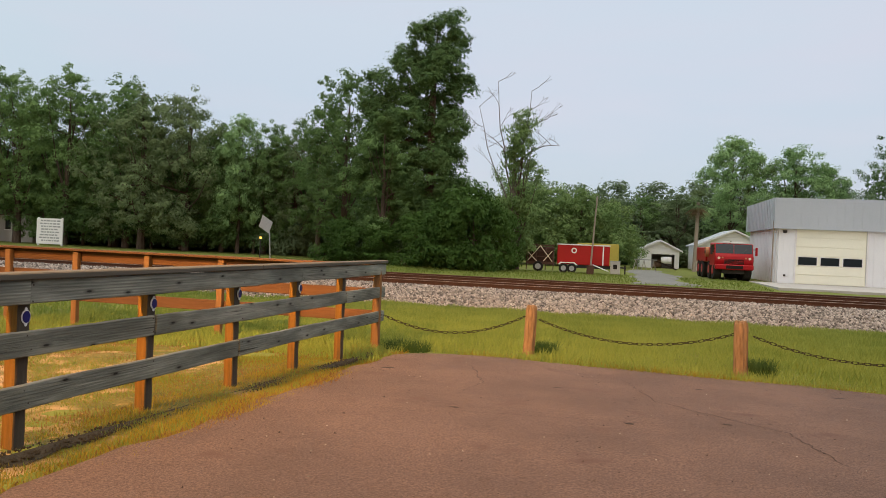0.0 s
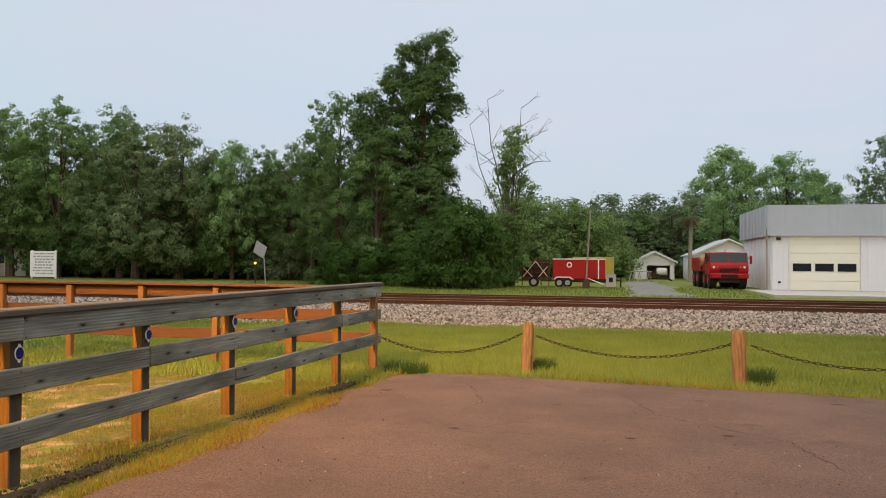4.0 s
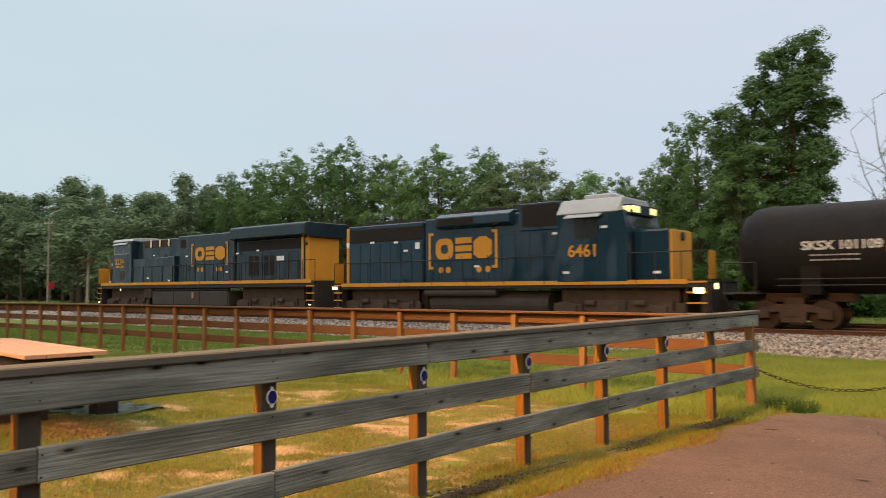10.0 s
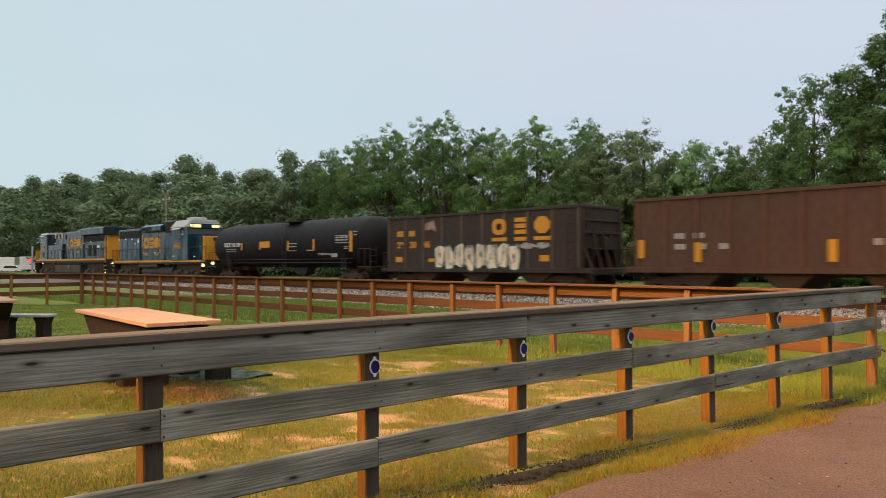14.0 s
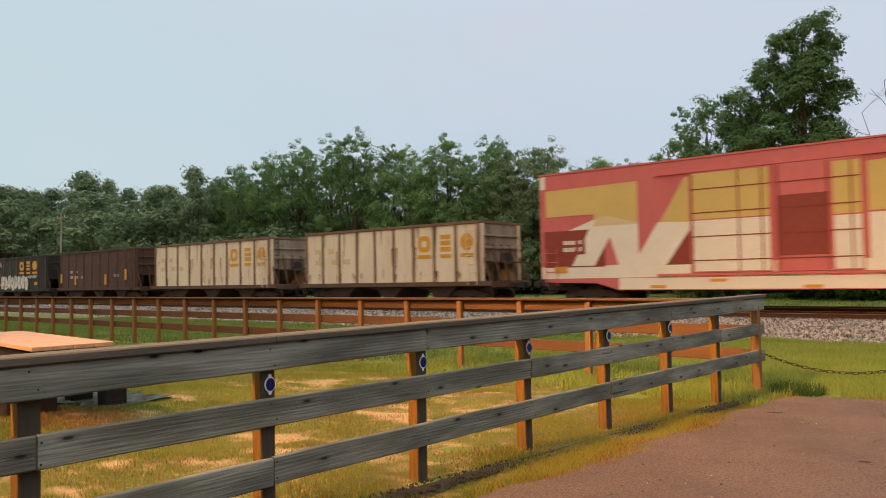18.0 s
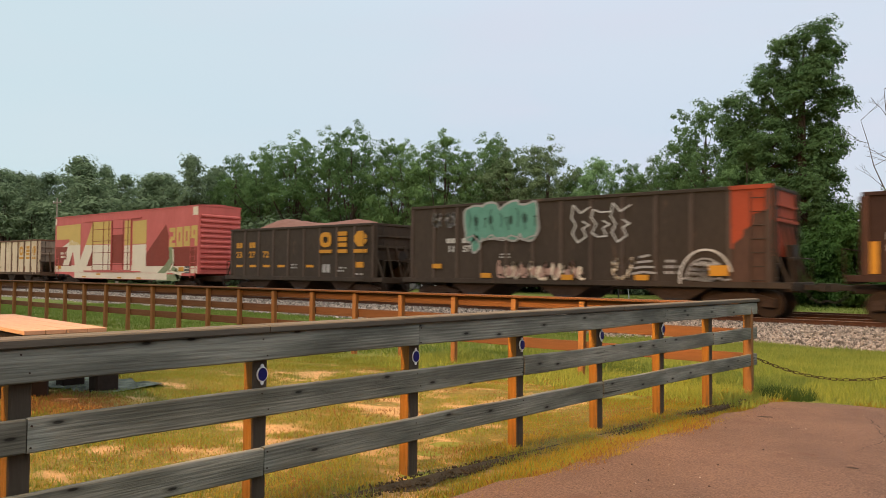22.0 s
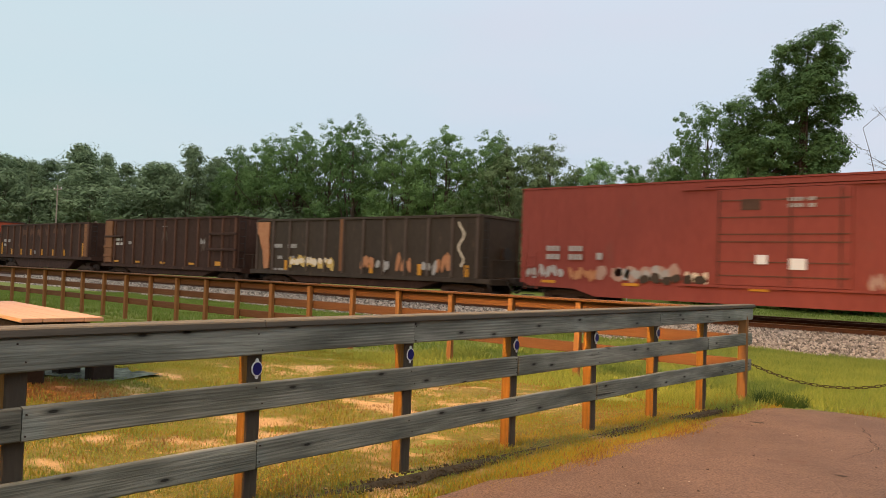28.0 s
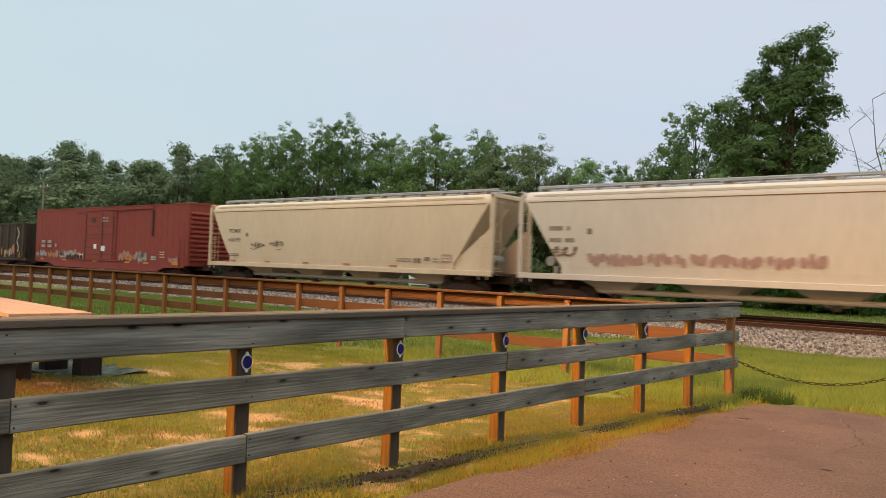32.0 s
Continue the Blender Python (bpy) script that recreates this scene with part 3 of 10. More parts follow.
def part(name, bm, material, parent, label="", bevel=0.0, smooth=False):
    tidy(bm, bevel)
    ob = new(name, mesh_of(name, bm, material, smooth))
    ob.parent = parent
    if label:
        tagged(ob, label)
    return ob


def thing(name, m, label, category, group="", kind=""):
    ob = new(name)
    ob.matrix_basis = m
    return tagged(ob, label, category, group, kind)


def solid(name, bm, material, label, category, kind="", bevel=0.0, smooth=False, group=""):
    tidy(bm, bevel)
    return tagged(new(name, mesh_of(name, bm, material, smooth)), label, category, group, kind)


def mk():
    return bmesh.new()


def from_arrays(name, verts, faces, material):
    """verts (n, 3) and faces (m, k) as arrays."""
    me = bpy.data.meshes.new(name)
    k = faces.shape[1]
    me.vertices.add(len(verts))
    me.vertices.foreach_set("co", verts.astype(np.float32).ravel())
    me.loops.add(faces.size)
    me.loops.foreach_set("vertex_index", faces.astype(np.int32).ravel())
    me.polygons.add(len(faces))
    me.polygons.foreach_set("loop_start", np.arange(0, faces.size, k, dtype=np.int32))
    me.update(calc_edges=True)
    me.materials.append(material)
    return me


def text_part(s, x, z, size, y, material, parent, name="lettering", wide=1.0, bold=0.02):
    """Upright lettering that faces -y, with its lower left corner at x, z."""
    cu = bpy.data.curves.new(name, "FONT")
    cu.body, cu.size, cu.extrude, cu.offset = s, size, 0.004, bold
    tmp = bpy.data.objects.new("tmp", cu)
    scene.collection.objects.link(tmp)
    me = bpy.data.meshes.new_from_object(tmp.evaluated_get(bpy.context.evaluated_depsgraph_get()))
    bpy.data.objects.remove(tmp)
    me.materials.clear()
    me.materials.append(material)
    me.transform(pose(x, y, z, 90) @ Matrix.Diagonal((wide, 1, 1, 1)))
    ob = new(name, me)
    ob.parent = parent
    return ob


# ---- ground ----
TRACK_Y, RAIL_Z = 26.5, 0.32
FENCE_X, FENCE_Y, BAY = -3.05, 9.75, 1.19


def lift(y):
    """The ground's height: a soft rise towards the lot, a shallow swale before the track, level beyond it."""
    y = np.asarray(y, float)
    near = 0.034 * np.clip(9.75 - y, 0, 9)
    swale = -0.35 * np.clip((y - 11) / 10, 0, 1) * np.clip((36 - y) / 8, 0, 1)
    return near + swale + 0.12 * np.clip((y - 33) / 10, 0, 1)


def sheet(name, xs, ys, zf, material):
    X, Y = np.meshgrid(xs, ys)
    Z = zf(X, Y)
    v = np.stack([X.ravel(), Y.ravel(), Z.ravel()], 1)
    nx, ny = len(xs), len(ys)
    i = np.arange(nx * ny).reshape(ny, nx)
    f = np.stack([i[:-1, :-1].ravel(), i[:-1, 1:].ravel(), i[1:, 1:].ravel(), i[1:, :-1].ravel()], 1)
    return from_arrays(name, v, f, material)


def rough(X, Y, amp):
    return amp * (np.sin(X * 2.1 + np.sin(Y * 1.3) * 1.7) + np.sin(Y * 2.7 + np.sin(X * 1.9) * 1.3) + 0.6 * np.sin(X * 5.3 + Y * 4.1))


def value_noise(X, Y, cell, seed):
    """Smooth random heights from 0 to 1 over a square lattice."""
    lattice = np.random.default_rng(seed).random((256, 256))
    u, v = X / cell + 100, Y / cell + 100
    i, j = np.floor(u).astype(int), np.floor(v).astype(int)
    a, c = u - i, v - j
    a, c = a * a * (3 - 2 * a), c * c * (3 - 2 * c)
    g = lambda p, q: lattice[p % 256, q % 256]
    return (g(i, j) * (1 - a) + g(i + 1, j) * a) * (1 - c) + (g(i, j + 1) * (1 - a) + g(i + 1, j + 1) * a) * c


def bare(X, Y):
    """How far the yard's grass is worn off, 0 to 1: ragged patches, most of them in its middle."""
    X, Y = np.asarray(X, float), np.asarray(Y, float)
    h = 0.34 * value_noise(X * 1.5, Y, 0.8, 3) + 0.36 * value_noise(X, Y, 0.3, 4) + 0.3 * value_noise(X, Y, 0.11, 5)
    middle = np.exp(-((X + 6.0) / 2.6) ** 2) * np.clip((Y - 1.6) / 1.5, 0, 1) * np.clip((8.3 - Y) / 1.2, 0, 1)
    return np.clip((h - 0.62 + 0.12 * middle) / 0.16, 0, 1)


gx = np.concatenate([[-3000, -1200, -500, -260], np.arange(-180, -34, 4), np.arange(-34, 14, 0.5), np.arange(14, 60, 4), [90, 200, 600, 3000]])
gy = np.concatenate([[-3000, -600, -100, -30, -12], np.arange(-6, 24, 0.5), np.arange(24, 60, 2), [70, 90, 150, 400, 1200, 3000]])
ground = tagged(new("ground", sheet("ground", gx, gy, lambda X, Y: lift(Y) + rough(X, Y, 0.012) * (np.abs(Y) < 40) - 0.12 * ((X > -1.9) & (X < 22) & (Y < 8.6 - 0.16 * np.clip(X + 1.35, 0, 7.35)) & (Y > -7)), M["grass"])), "mown green grass beside a railway", "grass", kind="structure")
yard = tagged(new("yard_ground", sheet("yard_ground", np.append(np.arange(-16, -3.1, 0.07), [-2.95, -2.72]), np.arange(-4, 9.9, 0.07), lambda X, Y: lift(Y) + rough(X, Y, 0.012) + 0.012 - 0.05 * (X > -2.8) - 0.06 * np.clip((Y - 8.0 - 0.5 * np.sin(X * 2) - 1.2 * (X > -3.2)) / 1.6, 0, 1) - 0.06 * np.clip((-11 - X) / 4, 0, 1), M["sandgrass"])), "dry sandy grass inside the picnic yard", "grass", kind="structure")
mask = yard.data.attributes.new("bare", "FLOAT", "POINT")
spot = np.array([v.co[:2] for v in yard.data.vertices])
mask.data.foreach_set("value", bare(spot[:, 0], spot[:, 1]).astype(np.float32))

# the asphalt lot: edge a hand's width from the fence, rounded corner, ragged rim
lot = mk()
rim = []
for i in range(60):
    y = -8 + i * 0.29
    rim.append((FENCE_X + 0.37 + 0.05 * math.sin(y * 3.1) + 0.03 * math.sin(y * 7.7), y))
for i in range(1, 9):
    a = math.pi - i * math.pi / 18
    rim.append((FENCE_X + 1.25 + 0.88 * math.cos(a), 9.05 + 0.75 * math.sin(a)))
for i in range(80):
    x = -1.35 + i * 0.3
    rim.append((x, 9.82 - 0.16 * (x + 1.35) * (x < 6) - 1.176 * (x >= 6) + 0.05 * math.sin(x * 3.7) + 0.03 * math.sin(x * 9.1)))
rim += [(23, -8)]
# two flat sheets that meet where the rise ends, and the rim's edge
kink = 0.75
far_part = [p for p in rim[:-1] if p[1] >= kink]
far_part = [(far_part[0][0], kink)] + far_part + [(23, far_part[-1][1]), (23, kink)]
near_part = [p for p in rim[:60] if p[1] < kink] + [(far_part[0][0], kink), (23, kink), (23, -8)]
for poly in (far_part, near_part):
    top = [lot.verts.new((x, y, float(lift(y)) + 0.03)) for x, y in poly]
    low = [lot.verts.new((x, y, float(lift(y)) - 0.15)) for x, y in poly]
    for i in range(len(poly)):
        j = (i + 1) % len(poly)
        if not poly[i][1] == poly[j][1] == kink:
            lot.faces.new((top[i], top[j], low[j], low[i]))
    lot.faces.new(top)
bmesh.ops.triangulate(lot, faces=[f for f in lot.faces if len(f.verts) > 4])
solid("pavement", lot, M["pave"], "worn reddish-grey asphalt of a parking lot", "pavement", kind="structure")

# ---- railway: two tracks on one ballast bed ----
RAIL_TOP, TRACKS = 0.17, (TRACK_Y, TRACK_Y + 4.0)
bed = mk()
prism_x(bed, [(20.9, -0.42), (21.6, -0.32), (24.0, -0.06), (24.6, -0.02), (32.4, -0.02), (33.2, -0.2), (33.2, -0.6), (20.9, -0.6)], -400, 220)
solid("ballast_bed", bed, M["ballast"], "pale grey crushed stone ballast", "ballast", kind="structure")
for k, ty in enumerate(TRACKS):
    crib = mk()
    prism_x(crib, [(ty - 1.5, -0.03), (ty - 1.2, 0.005), (ty + 1.2, 0.005), (ty + 1.5, -0.03)], -400, 220)
    solid("track_bed", crib, M["trackdirt"], "oily brown ballast between the rails", "ballast", kind="structure")
    for yy in (ty - 0.75, ty + 0.75):
        t = thing("rail", pose(0, yy, RAIL_TOP - 0.281), "rusty steel rail with a polished head" if k == 0 else "rusty brown rail of the second track", "rail", "rails of the tracks", "structure")
        part("rail_web", prism_x(mk(), [(-0.075, 0.105), (0.075, 0.105), (0.075, 0.122), (0.012, 0.139), (0.012, 0.235), (0.036, 0.245), (0.036, 0.27), (-0.036, 0.27), (-0.036, 0.245), (-0.012, 0.235), (-0.012, 0.139), (-0.075, 0.122)], -400, 220), M["rail"], t)
        part("rail_head", prism_x(mk(), [(-0.034, 0.271), (0.034, 0.271), (0.030, 0.281), (-0.030, 0.281)], -400, 220), M["railtop" if k == 0 else "railrust"], t, "polished running surface" if k == 0 else "dull brown running surface")
tb = tidy(box(mk(), -0.115, 0.115, -1.3, 1.3, -0.2, 0.022), 0.012)
tie_mesh = mesh_of("tie", tb, M["tie"])
ties = thing("track_ties", pose(0, 0, 0), "dark creosoted wooden ties under the rails", "railway ties", kind="structure")
for i in range(130):
    o = new("tie", tie_mesh)
    o.parent, o.location = ties, (-48 + i * 0.53, TRACK_Y + random.uniform(-0.05, 0.05), random.uniform(-0.008, 0.008))
fv, ff = [], []
far_tie = [(-48 - 0.53 * (i + 1), TRACK_Y) for i in range(400)] + [(20.9 + 0.53 * (i + 1), TRACK_Y) for i in range(160)] + [(-160 + 0.53 * i, TRACKS[1]) for i in range(460)]
for x, ty in far_tie:
    b = len(fv)
    fv += [(x + sx * 0.115, ty + sy * 1.3, sz) for sx in (-1, 1) for sy in (-1, 1) for sz in (-0.2, 0.02)]
    ff += [(b, b + 1, b + 3, b + 2), (b + 4, b + 6, b + 7, b + 5), (b, b + 4, b + 5, b + 1), (b + 2, b + 3, b + 7, b + 6), (b + 1, b + 5, b + 7, b + 3)]
o = new("far_ties", from_arrays("far_ties", np.array(fv), np.array(ff), M["tie"]))
o.parent = ties
tagged(o, kind="stuff")


# ballast stones: loose angular lumps over the bed
def stones(name, n, seed, x0, x1, y0, y1, zf, s0, s1, material, label, drift=0.0):
    rng = np.random.default_rng(seed)
    base = np.array([(1, 0, 0), (-1, 0, 0), (0, 1, 0), (0, -1, 0), (0, 0, 1), (0, 0, -1)], float)
    tri = np.array([(0, 2, 4), (2, 1, 4), (1, 3, 4), (3, 0, 4), (2, 0, 5), (1, 2, 5), (3, 1, 5), (0, 3, 5)])
    x, y = rng.uniform(x0, x1, n), rng.uniform(y0, y1, n)
    x = x - drift * (9.75 - y)
    s = rng.uniform(s0, s1, n)
    v = base[None] * rng.uniform(0.55, 1.25, (n, 6, 1)) * s[:, None, None]
    a, b = rng.uniform(0, 6.28, n), rng.uniform(0, 6.28, n)
    ca, sa, cb, sb = np.cos(a), np.sin(a), np.cos(b), np.sin(b)
    vx = v[..., 0] * cb[:, None] + v[..., 2] * sb[:, None]
    vz = -v[..., 0] * sb[:, None] + v[..., 2] * cb[:, None]
    wx = vx * ca[:, None] - v[..., 1] * sa[:, None]
    wy = vx * sa[:, None] + v[..., 1] * ca[:, None]
    P = np.stack([wx + x[:, None], wy + y[:, None], vz + (zf(x, y) + s * 0.25)[:, None]], -1).reshape(-1, 3)
    F = (tri[None] + (np.arange(n) * 6)[:, None, None]).reshape(-1, 3)
    return tagged(new(name, from_arrays(name, P, F, material)), label, "gravel", kind="stuff")


def bed_z(x, y):
    return np.interp(y, [20.9, 21.6, 24.0, 24.6, 32.4, 33.2], [-0.42, -0.32, -0.06, -0.02, -0.02, -0.2])


stones("ballast_stones", 38000, 3, -16, 16, 20.6, 25.62, bed_z, 0.028, 0.072, M["stone"], "loose pale grey and pinkish ballast stones")
stones("far_ballast_stones", 20000, 4, -62, -16, 20.8, 25.6, bed_z, 0.045, 0.09, M["stone"], "loose pale grey ballast stones along the line")


# ---- grass blades ----
def blades(name, n, seed, x0, x1, y0, y1, h0, h1, material, label, keep=None, width=0.012):
    rng = np.random.default_rng(seed)
    x, y = rng.uniform(x0, x1, n), rng.uniform(y0, y1, n)
    if keep is not None:
        k = keep(x, y, rng)
        x, y = x[k], y[k]
        n = len(x)
    z = lift(y) + rough(x, y, 0.012)
    h = rng.uniform(h0, h1, n) * (0.7 + 0.5 * (np.sin(x * 3.3) * np.sin(y * 2.9) * 0.5 + 0.5))
    a = rng.uniform(0, 6.28, n)
    w = width * rng.uniform(0.6, 1.4, n)
    lx, ly = rng.normal(0, 0.45, n) * h, rng.normal(0, 0.45, n) * h
    dx, dy = np.cos(a) * w, np.sin(a) * w
    P = np.stack([np.stack([x - dx, y - dy, z - 0.01], -1), np.stack([x + dx, y + dy, z - 0.01], -1), np.stack([x + lx, y + ly, z + h], -1)], 1).reshape(-1, 3)
    F = np.arange(3 * n).reshape(-1, 3)
    return tagged(new(name, from_arrays(name, P, F, material)), label, "grass", kind="stuff")


def off_lot(x, y, rng):
    return ~((x > FENCE_X + 0.42) & (y < 9.75 - 0.16 * (x + 1.35)))


def patchy(x, y, rng):
    s = np.sin(x * 1.9 + np.sin(y * 1.1) * 2) * np.sin(y * 1.7 + np.sin(x * 0.8) * 2) + 0.5 * np.sin(x * 4.3) * np.sin(y * 5.1)
    return (s + rng.uniform(-0.5, 0.5, len(x)) > -0.45) & (bare(x, y) < rng.uniform(0.0, 1.15, len(x))) & off_lot(x, y, rng)


blades("verge_grass", 240000, 11, -9, 12, 8.6, 21.3, 0.05, 0.14, M["blade"], "long yellow-green grass on the verge", off_lot, 0.009)
blades("track_grass", 90000, 12, -40, -3, 9.9, 21.3, 0.04, 0.11, M["lawn"], "green grass between fence and track", None, 0.012)
blades("yard_grass", 420000, 13, -13, -2.6, -0.5, 9.8, 0.015, 0.045, M["drygrass"], "sparse dry yellow grass in the yard", patchy, 0.0045)
def beside_strip(x, y, rng):
    return np.abs(x - (FENCE_X - (FENCE_Y - y) * 0.0367 + 0.13) + 0.03 * np.sin(y * 5)) > rng.uniform(0.02, 0.15, len(x))


def lot_rim(x, y, rng):
    d = y - (9.78 - 0.16 * (x + 1.35))
    return (d > rng.uniform(-0.12, 0.02, len(x))) & (d < rng.uniform(0.0, 0.45, len(x)))


blades("edge_grass", 34000, 16, -3.45, -2.55, -1.0, 10.2, 0.02, 0.055, M["drygrass"], "yellowed grass along the asphalt's edge", beside_strip, 0.005)
def worn(x, y, rng):
    s = np.sin(x * 2.7 + np.sin(y * 1.9) * 2) * np.sin(y * 2.3 + np.sin(x * 1.7) * 2)
    return (s + rng.uniform(-0.6, 0.6, len(x)) > 0.35) & off_lot(x, y, rng)


blades("edge_litter", 15000, 19, -2.86, -2.48, -1.0, 9.6, 0.034, 0.05, M["litter"], "brown litter and reddish soil along the asphalt's edge", lambda x, y, rng: np.abs(x + 2.68 - 0.06 * np.sin(y * 3.1)) < rng.normal(0.0, 0.09, len(x)), 0.011)
blades("yard_litter", 110000, 20, -11, -2.8, -0.5, 9.4, 0.02, 0.04, M["litter"], "brown litter between the yard's grass", worn, 0.008)
blades("rim_grass", 60000, 18, -1.9, 9.0, 7.8, 10.8, 0.03, 0.09, M["drygrass"], "dry yellow grass along the lot's far rim", lot_rim, 0.006)
blades("yard_green", 230000, 17, -13, -2.7, -0.5, 9.8, 0.02, 0.055, M["blade"], "green grass tufts in the yard", patchy, 0.005)
blades("lawn_grass", 90000, 14, -30, -7, 3.4, 9.7, 0.02, 0.05, M["lawn"], "short green lawn along the fence", None, 0.009)
blades("far_lawn", 16000, 15, -22, 7.2, 33.4, 44, 0.05, 0.13, M["lawn"], "green lawn beyond the track", lambda x, y, rng: (np.abs(x - 2.6) > 1.15) | (y < 35.9), 0.022)


# ---- board fences ----
near = thing("board_fence", pose(FENCE_X, FENCE_Y, 0, 0, 0, -2.1), "weathered grey three-board fence on brown posts with a cap rail", "fence", kind="structure")
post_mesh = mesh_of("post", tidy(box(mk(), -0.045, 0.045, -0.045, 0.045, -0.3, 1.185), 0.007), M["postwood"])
# lot-facing sides take the shaded colour, the rest stay lamp-lit brown
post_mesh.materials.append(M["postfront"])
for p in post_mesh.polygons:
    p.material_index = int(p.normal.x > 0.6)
far_post_mesh = mesh_of("post", tidy(box(mk(), -0.045, 0.045, -0.042, 0.042, -0.3, 1.15), 0.007), M["farpost"])
POST_Y = [0.17, -1.12, -2.375, -3.62, -4.845, -6.035, -7.225, -8.403, -9.59, -10.78, -11.97]
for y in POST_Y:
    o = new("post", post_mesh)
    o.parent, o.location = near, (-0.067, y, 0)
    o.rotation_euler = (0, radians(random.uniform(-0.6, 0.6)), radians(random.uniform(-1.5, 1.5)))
# three runs of boards that sink a little towards the corner: middle height along the run, and the butt joints
RUNS = (((1.108, 1.112, 1.115, 1.116), (0.29, -2.40, -6.03, -9.6, -12.6)),
        ((0.793, 0.797, 0.819, 0.822), (0.29, -1.13, -4.853, -8.39, -12.6)),
        ((0.458, 0.489, 0.509, 0.512), (0.29, -3.635, -7.22, -10.8, -12.6)))


def run_z(heights, y):
    return float(np.interp(-y, (-0.3, 2.4, 6.0, 12.6), heights))


def weathered_board(name, length, height, thick, seed, material, cup=0.0):
    """A board along y with a slightly wavy, crooked edge, split ends and softened arrises."""
    rng = random.Random(seed)
    n = max(4, int(length / 0.16))
    ph = [rng.uniform(0, 6.28) for _ in range(4)]
    bm = mk()
    rows = []
    for i in range(n + 1):
        y = length * i / n
        end = 0.004 * rng.random() if i in (0, n) else 0.0
        bow = 0.0035 * math.sin(y * 1.1 + ph[0])
        hi = height / 2 + 0.0022 * math.sin(y * 5.3 + ph[1]) + rng.uniform(-0.001, 0.001)
        lo = -height / 2 + 0.0022 * math.sin(y * 4.1 + ph[2]) + rng.uniform(-0.001, 0.001)
        x = 0.002 * math.sin(y * 1.7 + ph[3])
        t, c = thick / 2, 0.006
        ring = [(x - t, lo + c), (x - t + c, lo), (x + t - c, lo), (x + t, lo + c), (x + t + cup, 0.0), (x + t, hi - c), (x + t - c, hi), (x - t + c, hi), (x - t, hi - c)]
        yy = y + (end if i == 0 else -end)
        rows.append([bm.verts.new((px, yy, pz + bow)) for px, pz in ring])
    k = len(rows[0])
    for p, q in zip(rows, rows[1:]):
        for i in range(k):
            bm.faces.new((p[i], p[(i + 1) % k], q[(i + 1) % k], q[i]))
    bm.faces.new(rows[0][::-1])
    bm.faces.new(rows[-1])
    return mesh_of(name, tidy(bm), material)


for r, (heights, cuts) in enumerate(RUNS):
    for k, (a, b) in enumerate(zip(cuts, cuts[1:])):
        o = new("board", weathered_board("board", a - b - 0.005, 0.145, 0.038, 40 + 7 * r + k, M["greywood"], (-1) ** (k + r) * 0.002))
        za, zb = run_z(heights, a), run_z(heights, b)
        o.parent, o.location = near, (random.uniform(-0.002, 0.002), b, zb)
        o.rotation_euler = (math.atan2(za - zb, a - b), 0, radians(random.uniform(-0.1, 0.1)))
nail_mesh = mesh_of("nail", rod(mk(), (0.017, 0, 0), (0.0215, 0, 0), 0.0045, seg=6), M["nailhead"])
for heights, cuts in RUNS:
    for y in POST_Y[1:]:
        joint = min(abs(y - c) for c in cuts) < 0.06
        for dy, dz in (((-0.03, 0.045), (-0.028, -0.04), (0.026, 0.043), (0.024, -0.045)) if joint else ((-0.018, 0.045), (0.02, -0.042))):
            o = new("nail", nail_mesh)
            o.parent, o.location = near, (0, y + dy + random.uniform(-0.006, 0.006), run_z(heights, y) + dz + random.uniform(-0.01, 0.01))
for k, (a, b) in enumerate(((0.31, -3.3), (-3.3, -7.21), (-7.21, -10.7), (-10.7, -12.6))):
    bm = mk()
    n = 24
    rows = []
    for i in range(n + 1):
        y = b + 0.004 + (a - b - 0.004) * i / n
        w = 0.002 * math.sin(y * 3.1 + k)
        rows.append([bm.verts.new(v) for v in ((-0.13, y, 1.189), (0.034 + w, y, 1.187), (0.040 + w, y, 1.193), (0.040 + w, y, 1.220 + 0.5 * w), (0.034 + w, y, 1.227 + 0.5 * w), (-0.04, y, 1.231), (-0.13, y, 1.226))])
    for p, q in zip(rows, rows[1:]):
        for i in range(7):
            bm.faces.new((p[i], p[(i + 1) % 7], q[(i + 1) % 7], q[i]))
    bm.faces.new(rows[0][::-1])
    bm.faces.new(rows[-1])
    o = new("cap_board", mesh_of("cap_board", tidy(bm), M["capwood"]))
    o.parent = near
for y, z in zip(POST_Y[2:7], (0.965, 0.972, 0.967, 0.969, 0.965)):
    bm = rod(mk(), (-0.022, y + 0.008, z), (-0.012, y + 0.008, z), 0.041, seg=20)
    for dz in (-0.044, 0.044):
        rod(bm, (-0.022, y + 0.008, z + dz), (-0.013, y + 0.008, z + dz), 0.012, seg=8)
    bmesh.ops.scale(bm, vec=(1, 0.80, 1), space=Matrix.Translation((0, -y - 0.008, 0)), verts=bm.verts)
    r = part("reflector", bm, M["white"], near, "oval blue reflector with a white rim and two screw ears")
    bm = rod(mk(), (-0.012, y + 0.008, z), (-0.008, y + 0.008, z), 0.0345, seg=20)
    bmesh.ops.scale(bm, vec=(1, 0.80, 1), space=Matrix.Translation((0, -y - 0.008, 0)), verts=bm.verts)
    part("reflector_face", bm, M["blue"], r)


